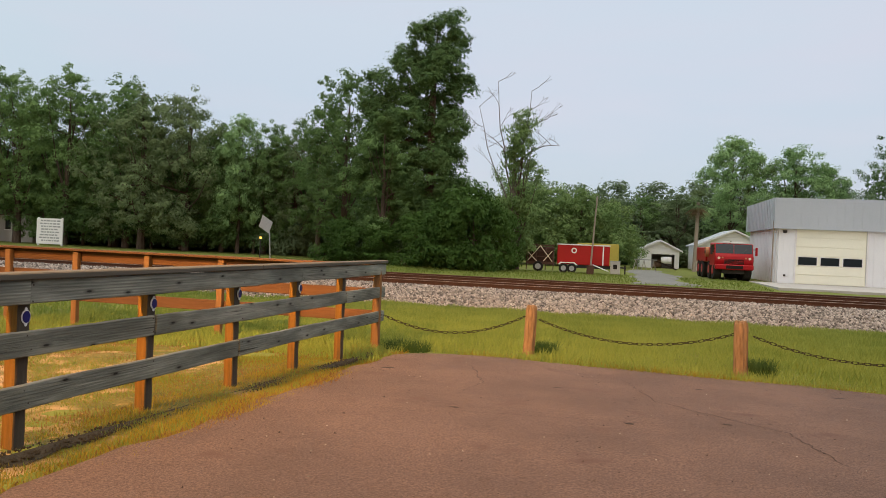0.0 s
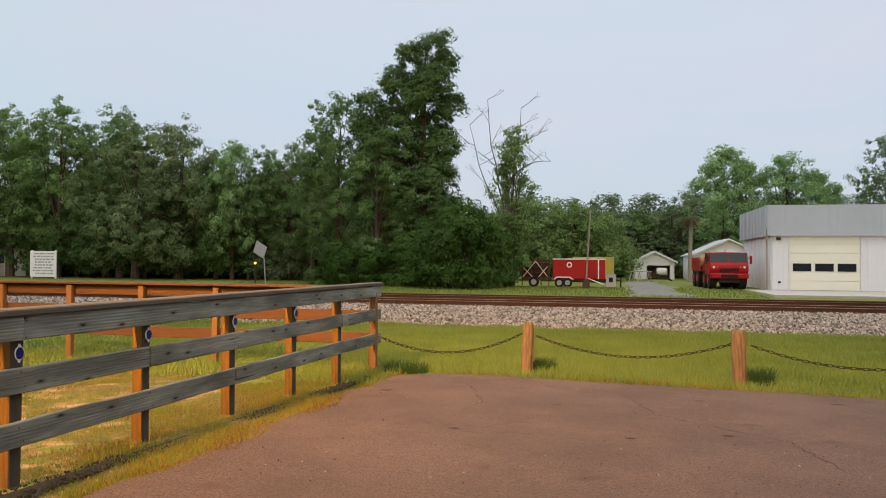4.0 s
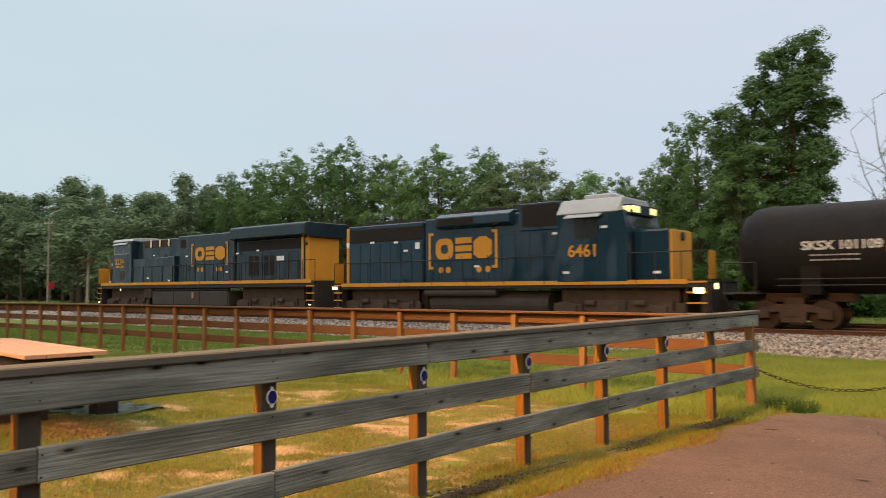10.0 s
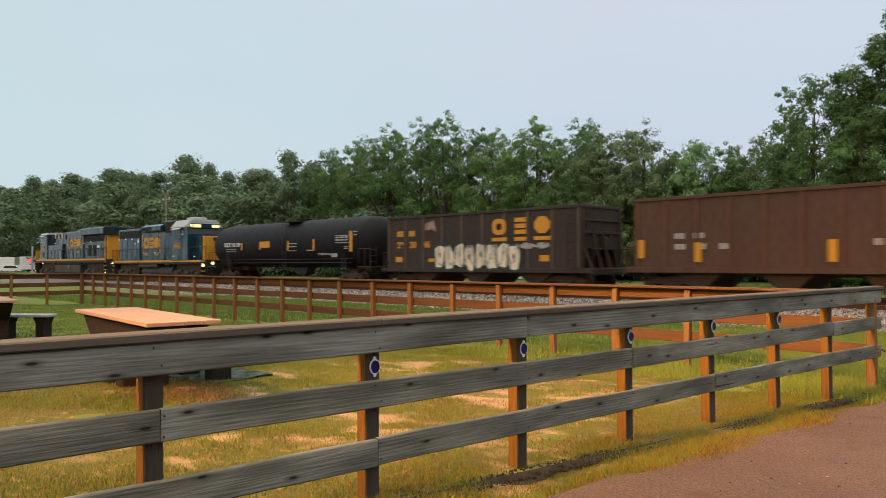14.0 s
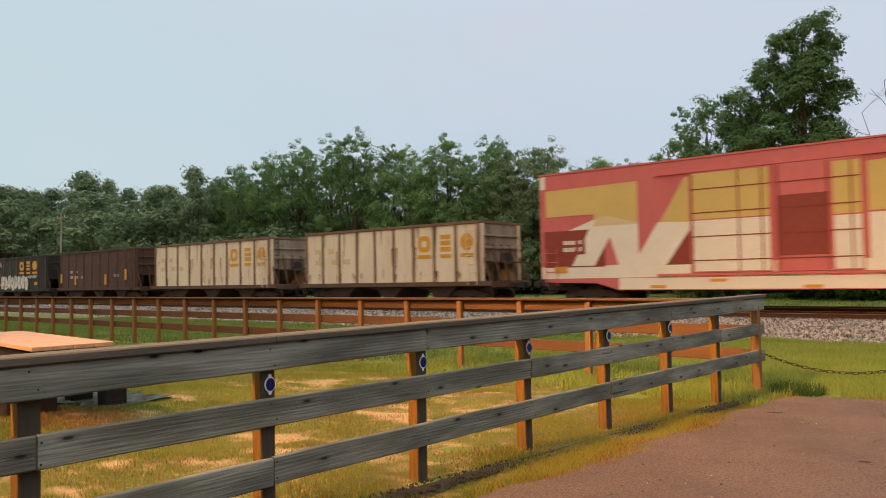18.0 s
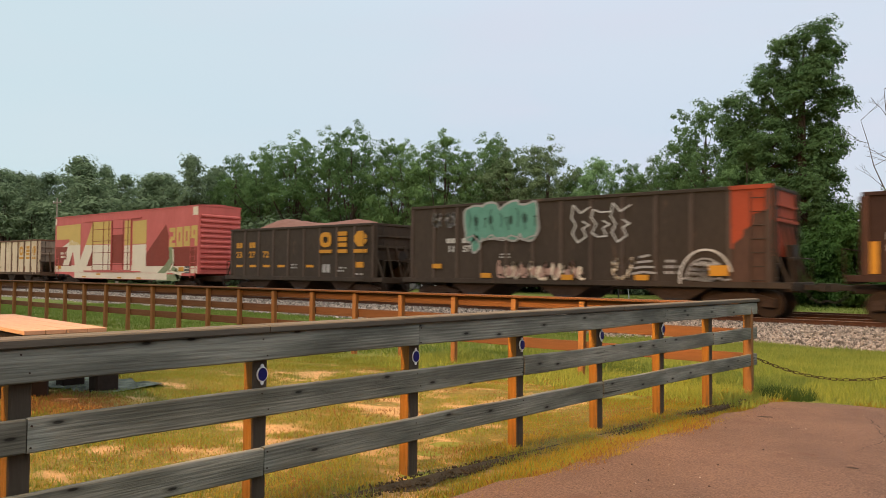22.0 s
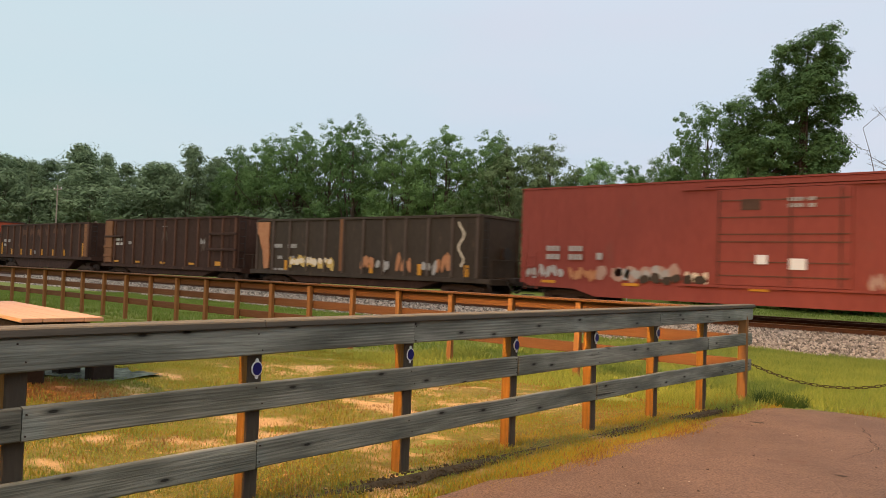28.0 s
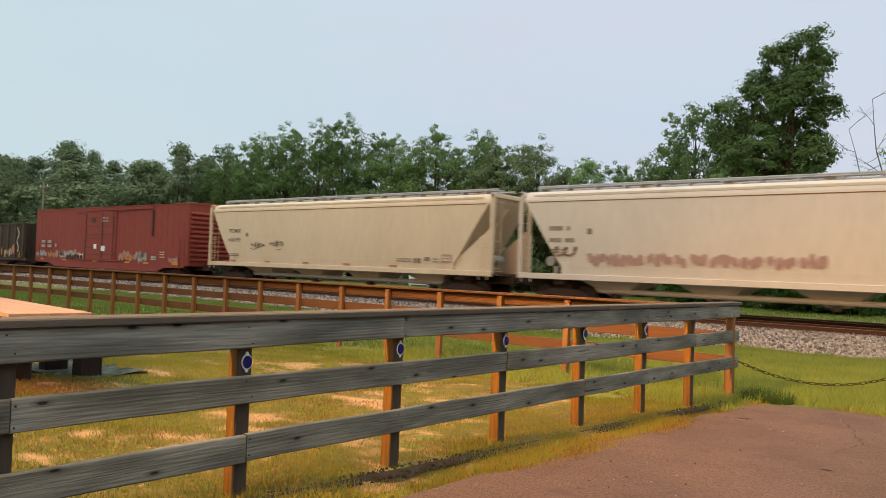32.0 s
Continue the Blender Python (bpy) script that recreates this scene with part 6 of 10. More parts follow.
    bogie(c, 0.55)
    bogie(c, 15.05)
    coupler(c, -1.3, -1)
    coupler(c, 17.05, 1)
    return c


tank_car()


# ---- open hoppers and gondolas ----
def open_car(name, left, L, H, Z0, skin, rib, label, category, ribs=10, pods=3, load=False, end_color=None, group="open cars of the train", tub=False, top=None, deep=0.055):
    """A ribbed open-topped car: side sheets from 0 to L, floor at Z0, rim at H."""
    c = car(name, left, label, category, group)
    w = 1.42
    for s in (-1, 1):
        part("side_sheet", box(mk(), 0.0, L, s * w - 0.02, s * w + 0.02, Z0, H - 0.08), M[skin], c, "", 0)
    for x, nm in ((0.0, "end_sheet"), (L - 0.04, "end_sheet")):
        part(nm, box(mk(), x, x + 0.04, -w + 0.02, w - 0.02, Z0 + (0.9 if not tub else 0.0), H - 0.1), M[end_color or skin], c)
    for s in (-1, 1):
        part("top_chord", box(mk(), -0.04, L + 0.04, *sorted((s * (w - 0.03), s * (w + 0.085))), H - 0.12, H), M["creamrib" if top else skin], c, "", 0.012)
        part("side_sill", box(mk(), -0.5, L + 0.6, *sorted((s * (w - 0.12), s * (w + 0.075))), Z0 - 0.14, Z0 + 0.06), M["endrust" if top else skin], c, "", 0.012)
    for x in (-0.04, L - 0.06):
        part("end_chord", box(mk(), x, x + 0.1, -w + 0.03, w - 0.03, H - 0.12, H - 0.005), M["creamrib" if top else skin], c, "", 0.012)
    rb = tidy(box(mk(), -0.055, 0.055, -deep, deep, Z0 + 0.06, H - 0.12), 0.012)
    rm = mesh_of("rib", rb, M[rib])
    for s in (-1, 1):
        for i in range(ribs + 1):
            o = new("rib", rm)
            o.parent, o.location = c, (0.06 + (L - 0.12) * i / ribs, s * (w + 0.022), 0)
    part("centre_sill", box(mk(), -0.5, L + 0.6, -0.3, 0.3, 0.68, 0.98), M["bogie"], c, "", 0.02)
    for x in (-0.52, L + 0.52):
        part("end_sill", box(mk(), x, x + 0.1, -w, w, Z0 - 0.2, Z0 + 0.06), M["endrust" if top else skin], c, "", 0.012)
    if not tub:
        for way, x in ((1, 0.04), (-1, L - 0.04)):
            pts = [(x, H - 1.15), (x, H - 1.10), (x + way * 1.9, Z0 + 0.05), (x + way * 1.9, Z0)]
            part("slope_sheet", prism(mk(), pts, -w + 0.03, w - 0.03), M[end_color or skin], c)
        for i in range(pods):
            x = L * (i + 0.75) / (pods + 0.5)
            part("hopper_chute", prism(mk(), [(x - L / pods * 0.28, Z0 - 0.02), (x + L / pods * 0.28, Z0 - 0.02), (x + 0.28, 0.25), (x - 0.28, 0.25)], -1.2, 1.2), M["bogie"], c, "", 0.02)
            part("chute_door", box(mk(), x - 0.3, x + 0.3, -1.25, -1.21, 0.2, 0.42), M["darkmetal"], c)
    else:
        part("floor", box(mk(), 0.04, L - 0.04, -w + 0.03, w - 0.03, Z0 - 0.1, Z0), M[skin], c)
    iron = M["endrust" if top else skin]
    for way, x in ((-1, 0.0), (1, L)):
        for s in (-1, 1):
            part("corner_post", box(mk(), *sorted((x + way * 0.02, x + way * 0.12)), *sorted((s * (w - 0.14), s * (w - 0.02))), Z0 + 0.06, H - 0.12), M[top or skin], c, "", 0.012)
            if not tub:
                part("end_strut", rod(mk(), (x + way * 0.48, s * (w - 0.1), Z0 + 0.04), (x + way * 0.04, s * (w - 0.1), Z0 + 1.15), 0.045, seg=6), iron, c)
        if not tub:
            for y in (-0.62, 0.0, 0.62):
                part("end_strut", rod(mk(), (x + way * 0.46, y, Z0 + 0.04), (x + way * 0.05, y, H - 1.0), 0.05, seg=6), iron, c)
            part("end_stiffener", box(mk(), *sorted((x + way * 0.02, x + way * 0.1)), -w + 0.14, w - 0.14, H - 1.18, H - 1.06), M[end_color or skin], c, "", 0.012)
            part("end_stiffener", box(mk(), *sorted((x + way * 0.02, x + way * 0.08)), -w + 0.14, w - 0.14, H - 0.66, H - 0.58), M[end_color or skin], c, "", 0.012)
        part("grab_rail", rod(mk(), (x + way * 0.55, -w + 0.1, Z0 + 0.85), (x + way * 0.55, w - 0.1, Z0 + 0.85), 0.022, seg=6), iron, c)
        for y in (-w + 0.1, w - 0.1):
            part("rail_post", rod(mk(), (x + way * 0.55, y, Z0), (x + way * 0.55, y, Z0 + 0.87), 0.022, seg=6), iron, c)
    end_ladder(c, L + 0.07, -w + 0.05, -w + 0.5, Z0, H - 0.1, 7, M["darkmetal"])
    end_ladder(c, -0.07, -w + 0.05, -w + 0.5, Z0, H - 0.1, 7, M["darkmetal"])
    ladder(c, L - 0.62, L - 0.16, -w - 0.10, Z0 - 0.1, H - 0.2, 7, M[skin])
    part("brake_wheel", rod(mk(), (L + 0.28, 0.2, 2.0), (L + 0.31, 0.2, 2.0), 0.28, seg=18), M["darkmetal"], c)
    part("brake_housing", box(mk(), L + 0.05, L + 0.26, 0.0, 0.4, 1.75, 2.25), M["bogie"], c, "", 0.02)
    if load:
        n = 26
        bm = mk()
        rng = random.Random(left)
        grid = []
        for i in range(n + 1):
            row = []
            for j in range(9):
                x = 0.06 + (L - 0.12) * i / n
                y = -1.38 + 2.76 * j / 8
                prof = max(0.0, 1 - (abs(y) / 1.38) ** 1.6)
                hump = 0.55 + 0.45 * math.sin(i / n * math.pi * 2.4 + 0.3)
                row.append(bm.verts.new((x, y, H - 0.22 + prof * (0.42 + 0.45 * hump) * min(1, 4 * i / n, 4 * (1 - i / n)) + rng.uniform(-0.025, 0.025))))
            grid.append(row)
        for i in range(n):
            for j in range(8):
                bm.faces.new((grid[i][j], grid[i + 1][j], grid[i + 1][j + 1], grid[i][j + 1]))
        part("stone_load", bm, M["load"], c, "heaped reddish crushed stone")
    bogie(c, 1.25)
    bogie(c, L - 1.15)
    coupler(c, -0.45, -1)
    coupler(c, L + 0.55, 1)
    return c


YW = -1.446
h = open_car("hopper_car", 59.3, 12.2, 3.57, 0.9, "black", "ribdark", "dirty black open hopper car with orange letters and pale graffiti", "hopper car", 9)
emblem_bays(h, ((7.42, 0.82), (8.76, 0.62), (9.86, 0.84)), 2.45, 0.72, YW - 0.06, M["yellow"])
bars(h, [(0.72, 2.55, 0.5, 0.28), (1.66, 2.55, 0.45, 0.28)], M["yellow"], YW)
for x, digits in ((0.72, "29"), (1.68, "28"), (2.72, "46")):
    text_part(digits, x, 1.97, 0.44, YW - 0.01, M["yellow"], h, "car_number", 1.15, 0.012)
for x in (0.6, 3.1, 5.4, 8.0, 10.1):
    decal(h, x, x + 0.5, 1.25, 1.42 + 0.1 * (x in (0.6, 10.1)), M["yellow"], "yellow_plate", YW)
bubbles(h, [(3.95 + 0.68 * k, 1.48 + 0.05 * (-1) ** k, 0.29, 0.52, 0.08 * (-1) ** k) for k in range(8)], "bone", "tealdark", "black", YW - 0.062)
splash(h, 3.7, 8.9, 0.98, 1.35, 12, 2, M["tealdark"], YW - 0.06)
for k, x in enumerate((9.1, 9.9)):
    scrawl(h, tagline(x, 1.8, 0.75, 0.26, 21 + k), 0.035, M["chalk"], YW - 0.062)
for k in range(7):
    scrawl(h, curl(3.7 + k * 0.75, 1.05, 0.7, 1.0, 1.4, k), 0.035, M["chalk"], YW - 0.075)
splash(h, 2.95, 3.65, 2.75, 3.25, 5, 3, M["pinkish"], YW - 0.04)
h = open_car("hopper_car", 74.1, 11.0, 3.6, 0.95, "rust", "ribrust", "rust-brown open hopper car", "hopper car", 9)
bars(h, [(1.6, 2.05, 0.42, 0.2), (2.35, 2.05, 0.42, 0.2), (1.6, 1.66, 0.45, 0.2), (2.4, 1.66, 0.45, 0.2), (3.3, 1.66, 0.4, 0.2), (8.2, 1.7, 0.6, 0.2)], M["chalk"], YW)
for x, z in ((0.12, 1.35), (2.4, 1.2), (6.9, 1.2), (9.7, 1.5)):
    decal(h, x, x + 0.26, z, z + 0.7, M["yellow"], "yellow_stripe", YW - 0.06)
for left, L, sd in ((87.6, 11.7, 5), (102.3, 11.05, 6)):
    h = open_car("hopper_car", left, L, 3.58, 0.97, "cream", "creamrib", "rust-streaked white open hopper car with faded orange letters", "hopper car", 9, end_color="endpale", top="cream")
    emblem_bays(h, ((L * 0.722 - 0.36, 0.72), (L * 0.833 - 0.29, 0.58), (L * 0.944 - 0.40, 0.66)), 2.35, 0.72, YW, M["yellow"])
    bars(h, [(0.7, 2.5, 0.45, 0.24), (1.65, 2.5, 0.42, 0.24), (0.7, 1.95, 0.5, 0.24), (1.9, 1.95, 0.42, 0.24), (2.8, 1.95, 0.45, 0.24)], M["fadeyellow"], YW)
    rr = random.Random(sd)
    for k in range(46):
        x, z, w, d = 0.06 + (L - 0.12) * rr.randrange(10) / 9 + rr.gauss(0, 0.16) if k % 2 else rr.uniform(0.15, L - 0.4), rr.choice((3.45, 3.45, 2.6, 1.5, 1.4)), rr.uniform(0.03, 0.10), rr.uniform(0.3, 1.5)
        x = min(max(x, 0.05), L - 0.2)
        z1 = max(1.0, z - d)
        part("rust_streak", prism(mk(), [(x, z), (x + w, z), (x + w * 0.8, (z + z1) / 2), (x + w * 0.45, z1), (x + w * 0.2, (z + z1) / 2)], YW - 0.001, YW + 0.004), M["oxorange" if k % 3 else "creamrib"], h)
h = open_car("hopper_car", 138.55, 11.2, 3.55, 0.92, "hopper", "ribdark", "dark open hopper car heaped with reddish stone", "hopper car", 9, load=True)
emblem_bays(h, ((7.49, 0.83), (8.80, 0.61), (9.93, 0.84)), 2.45, 0.74, YW - 0.06, M["yellow"])
bars(h, [(0.51, 2.5, 0.55, 0.3), (1.67, 2.5, 0.55, 0.3)], M["yellow"], YW)
for x, digits in ((0.5, "23"), (1.66, "27"), (2.85, "72")):
    text_part(digits, x, 1.98, 0.46, YW - 0.01, M["yellow"], h, "car_number", 1.15, 0.012)
for x in (0.51, 1.71, 2.9, 4.14, 6.4, 10.0):
    decal(h, x, x + 0.55, 1.45, 1.58 + 0.14 * (x == 10.0), M["yellow"], "yellow_plate", YW)
bars(h, [(5.2, 1.4, 0.5, 0.08), (5.2, 1.55, 0.5, 0.08), (7.63, 1.2, 0.6, 0.4), (8.85, 1.4, 0.5, 0.08), (8.7, 1.25, 0.5, 0.08), (9.9, 1.1, 0.6, 0.08)], M["chalk"], YW)

# tall black hopper with an orange-red end
h = open_car("hopper_car", 152.1, 15.3, 4.15, 0.95, "hopper", "ribdark", "tall grimy black hopper car with an orange-red end and graffiti", "hopper car", 12, end_color="orange")
part("red_corner", box(mk(), 14.02, 15.32, -1.455, -1.442, 3.0, 4.02), M["orange"], h, "orange-red corner sheet")
part("red_chord", box(mk(), 14.02, 15.35, -1.515, -1.40, 4.02, 4.158), M["orange"], h)
part("red_corner", prism(mk(), [(14.02, 2.1), (14.02, 3.0), (15.3, 3.0), (14.6, 2.1)], -1.455, -1.442), M["orange"], h)
# flat panel coloured dark for the shaded open bay under the slope sheet
part("rusty_corner", prism(mk(), [(14.02, 1.0), (14.12, 2.25), (14.4, 2.45), (14.45, 2.7), (14.7, 2.85), (14.75, 3.2), (15.1, 3.3), (15.3, 3.45), (15.3, 1.0)], -1.474, -1.455), M["rust"], h, "brown panel painted for the shaded open bay")
bubbles(h, [(3.58, 3.3, 0.52, 0.72, 0.08), (4.44, 3.34, 0.52, 0.70, -0.05), (5.3, 3.3, 0.52, 0.72, 0.06), (6.12, 3.34, 0.5, 0.68, -0.06), (3.6, 2.5, 0.18, 0.34, 0.0)], "teal", "chalk", "tealdark", YW - 0.062)
for k in range(9):
    x = 3.25 + k * 0.40
    scrawl(h, [(x, 3.85 - 0.2 * (k % 3)), (x + 0.12 * (-1) ** k, 3.5), (x + 0.05, 3.1 - 0.12 * (k % 2))], 0.022, M["tealdark"], YW - 0.088)
scrawl(h, [(3.2 + 0.31 * k, 2.7 + 0.16 * math.sin(k * 1.9) - 0.05 * (k % 3)) for k in range(12)] + [(6.72, 2.95), (6.7, 3.3)], 0.03, M["chalk"], YW - 0.084, label="dripping white outline")
for k, (x, z) in enumerate(((1.25, 3.2), (2.0, 3.2))):
    scrawl(h, curl(x, z, 0.55, 0.6, 1.7, 40 + k), 0.055, M["chalk"], YW - 0.06)
# three hollow letters drawn as one wandering outline each
for k, x in enumerate((8.14, 8.97, 9.76)):
    w, q = 0.77, 0.10 * (-1) ** k
    scrawl(h, [(x + w, 3.62 + q), (x + 0.5 * w, 3.50), (x + 0.1 * w, 3.72 + q), (x, 3.35), (x + 0.25 * w, 3.05), (x + 0.05 * w, 2.75), (x + 0.35 * w, 2.5 - q), (x + 0.8 * w, 2.62), (x + 0.62 * w, 2.92), (x + 0.95 * w, 3.05), (x + 0.6 * w, 3.2)], 0.026, M["chalkwhite"], YW - 0.075)
bars(h, [(2.0, 2.5, 0.5, 0.2), (2.87, 2.5, 0.5, 0.2)], M["chalkwhite"], YW)
for x, digits in ((2.08, "11"), (2.9, "57")):
    text_part(digits, x, 2.13, 0.36, YW - 0.01, M["chalkwhite"], h, "car_number", 1.1, 0.01)
for k in range(11):
    scrawl(h, curl(4.65 + k * 0.37, 1.02 + 0.05 * math.sin(k * 2.3), 0.46 + 0.1 * math.sin(k * 1.7), 0.62 + 0.12 * math.cos(k * 2.9), 1.1 + 0.3 * math.sin(k * 1.1), 140 + k), 0.03, M["bone" if k % 3 else "pinkish"], YW - 0.062 - 0.002 * k)
splash(h, 4.65, 8.55, 1.05, 1.55, 10, 150, M["pinkish"], YW - 0.058, label="faded tan tag")
scrawl(h, curl(9.73, 1.0, 0.78, 0.85, 1.3, 60), 0.04, M["bone"], YW - 0.06)
for k in range(4):
    scrawl(h, [(10.58 + 0.1 * k, 1.25 + 0.2 * k), (11.0, 1.32 + 0.18 * k), (11.47 - 0.08 * k, 1.28 + 0.21 * k)], 0.04, M["chalk"], YW - 0.06 - 0.003 * k)
bars(h, [(11.76, 1.25, 0.55, 0.1), (11.76, 1.45, 0.55, 0.1), (11.8, 1.65, 0.45, 0.1), (4.8, 1.85, 0.5, 0.06), (4.8, 1.97, 0.5, 0.06)], M["chalk"], YW)
scrawl(h, [(13.22 + 0.88 * math.cos(a), 1.1 + 0.98 * math.sin(a)) for a in [3.3 - i * 0.19 for i in range(17)]], 0.035, M["chalkwhite"], YW - 0.075, label="wide sprayed arc")
scrawl(h, [(13.2 + 0.62 * math.cos(a), 1.1 + 0.68 * math.sin(a)) for a in [3.1 - i * 0.2 for i in range(12)]], 0.03, M["chalk"], YW - 0.078)
for k in range(4):
    scrawl(h, tagline(12.5 + 0.12 * k, 1.02 + 0.17 * k, 1.4 - 0.2 * k, 0.14, 72 + k), 0.03, M["chalk"], YW - 0.081 - 0.003 * k)
for x, z in ((1.31, 1.42), (3.92, 1.04), (7.7, 1.0), (10.7, 1.02)):
    decal(h, x, x + 0.5, z, z + 0.2, M["yellow"], "yellow_plate", YW - 0.09)
decal(h, 13.35, 13.98, 1.2, 1.55, M["yellow"], "yellow_plate", YW - 0.095)


# three long scrap and aggregate gondolas
def gondola(left, L, H, Z0, label, ribs, skin):
    g = open_car("gondola", left, L, H, Z0, skin, "ribrust" if skin == "rustred" else "ribdark", label, "gondola", ribs, tub=True, group="gondolas of the train", deep=0.095)
    bm = prism(mk(), [(2.2, Z0 - 0.14), (3.4, 0.35), (L - 3.4, 0.35), (L - 2.2, Z0 - 0.14)], -1.3, 1.3)
    part("tub", bm, M["rustred"], g, "sunken floor between the bogies", 0.03)
    return g


g = gondola(170.0, 15.3, 3.72, 1.2, "dark brown high-sided gondola with yellow reflector strips", 12, "rustred")
for x in (0.16, 2.1, 3.96, 5.77, 7.75, 9.62, 11.47, 14.4):
    decal(g, x, x + 0.22, 1.3, 1.75 + 0.5 * (x < 1 or x > 13), M["yellow"], "yellow_stripe", YW - 0.02)
bars(g, [(0.6, 2.3, 0.45, 0.22), (1.4, 2.3, 0.45, 0.22), (0.6, 1.98, 0.45, 0.18), (6.3, 1.4, 0.4, 0.25)], M["chalk"], YW)
for k in range(6):
    splash(g, 4.2 + k * 1.36, 4.95 + k * 1.36, 2.75, 3.4, 5, 80 + k, M["ribrust"], YW, "faded_letter")
part("end_post", box(mk(), 14.72, 15.2, -1.53, -1.445, 1.3, 3.6), M["oxorange"], g, "rusty orange corner sheet")
g = gondola(187.8, 14.8, 3.86, 0.85, "rust-brown ribbed scrap gondola", 12, "rustred")
part("end_post", box(mk(), -0.05, 0.94, -1.535, -1.445, 1.0, 3.76), M["oxorange"], g, "rusty orange corner sheet")
for z in (1.35, 1.95, 2.65):
    part("end_rib", box(mk(), -0.08, 2.3 if z > 2 else 1.0, -1.59, -1.44, z, z + 0.13), M["oxorange" if z < 2 else "rustred"], g, "", 0.02)
for z in (1.87, 2.77):
    part("end_rib", box(mk(), 12.04, 14.85, -1.56, -1.44, z, z + 0.14), M["rustred"], g, "", 0.02)
bars(g, [(1.2, 2.42, 0.95, 0.18), (1.2, 2.15, 1.05, 0.17)], M["chalkwhite"], YW)
bars(g, [(3.0, 2.2, 0.4, 0.2), (7.1, 3.3, 0.5, 0.05)], M["chalk"], YW)
for x, z in ((7.1, 2.2), (11.3, 1.8)):
    splash(g, x, x + 0.5, z, z + 0.9, 5, int(x * 10), M["ribdark"], YW, "worn_patch")
splash(g, 11.3, 11.7, 2.2, 2.6, 3, 97, M["chalk"], YW - 0.004, "worn_patch")
for x in (1.35, 4.05, 7.05, 10.25, 12.9):
    decal(g, x, x + 0.55, 1.02, 1.14 + 0.12 * (x > 12), M["yellow"], "yellow_plate", YW - 0.06)
g = gondola(204.5, 14.9, 3.6, 0.85, "dark brown high-sided gondola with pale ends and tan graffiti", 11, "hopper")
part("end_post", prism(mk(), [(-0.05, 3.45), (1.08, 3.45), (1.02, 2.5), (1.12, 1.7), (1.05, 1.0), (0.72, 0.98), (0.58, 1.9), (0.38, 2.3), (0.22, 2.75), (0.02, 2.9)], -1.53, -1.445), M["primer"], g, "pale orange corner sheet")
part("side_post", box(mk(), 6.58, 6.76, -1.56, -1.445, 1.0, 3.5), M["oxorange"], g, "pale repainted rib")
splash(g, 2.7, 6.2, 1.05, 1.75, 11, 90, M["sandpaint"], YW - 0.06, label="tan sprayed tag")
splash(g, 2.9, 6.0, 1.2, 1.65, 9, 91, M["bone"], YW - 0.066)
bars(g, [(1.37, 2.1, 0.95, 0.2), (2.57, 2.1, 0.9, 0.2), (1.75, 1.52, 0.4, 0.16), (2.65, 1.52, 0.5, 0.16), (1.3, 0.92, 1.3, 0.12)], M["chalk"], YW)
for k, x in enumerate((8.0, 9.0, 10.3, 11.8, 12.6)):
    splash(g, x, x + 0.9, 1.0, 1.9 - 0.25 * (k % 2), 3, 95 + k, M["chalk"] if k % 2 else M["primer"], YW - 0.06)
for x in (2.4, 8.6, 11.6, 14.2):
    decal(g, x, x + 0.22, 0.95, 1.45, M["yellow"], "yellow_stripe", YW - 0.06)
scrawl(g, [(14.0 + 0.15 * math.sin(i), 1.4 + i * 0.17) for i in range(12)], 0.05, M["bone"], YW - 0.06)


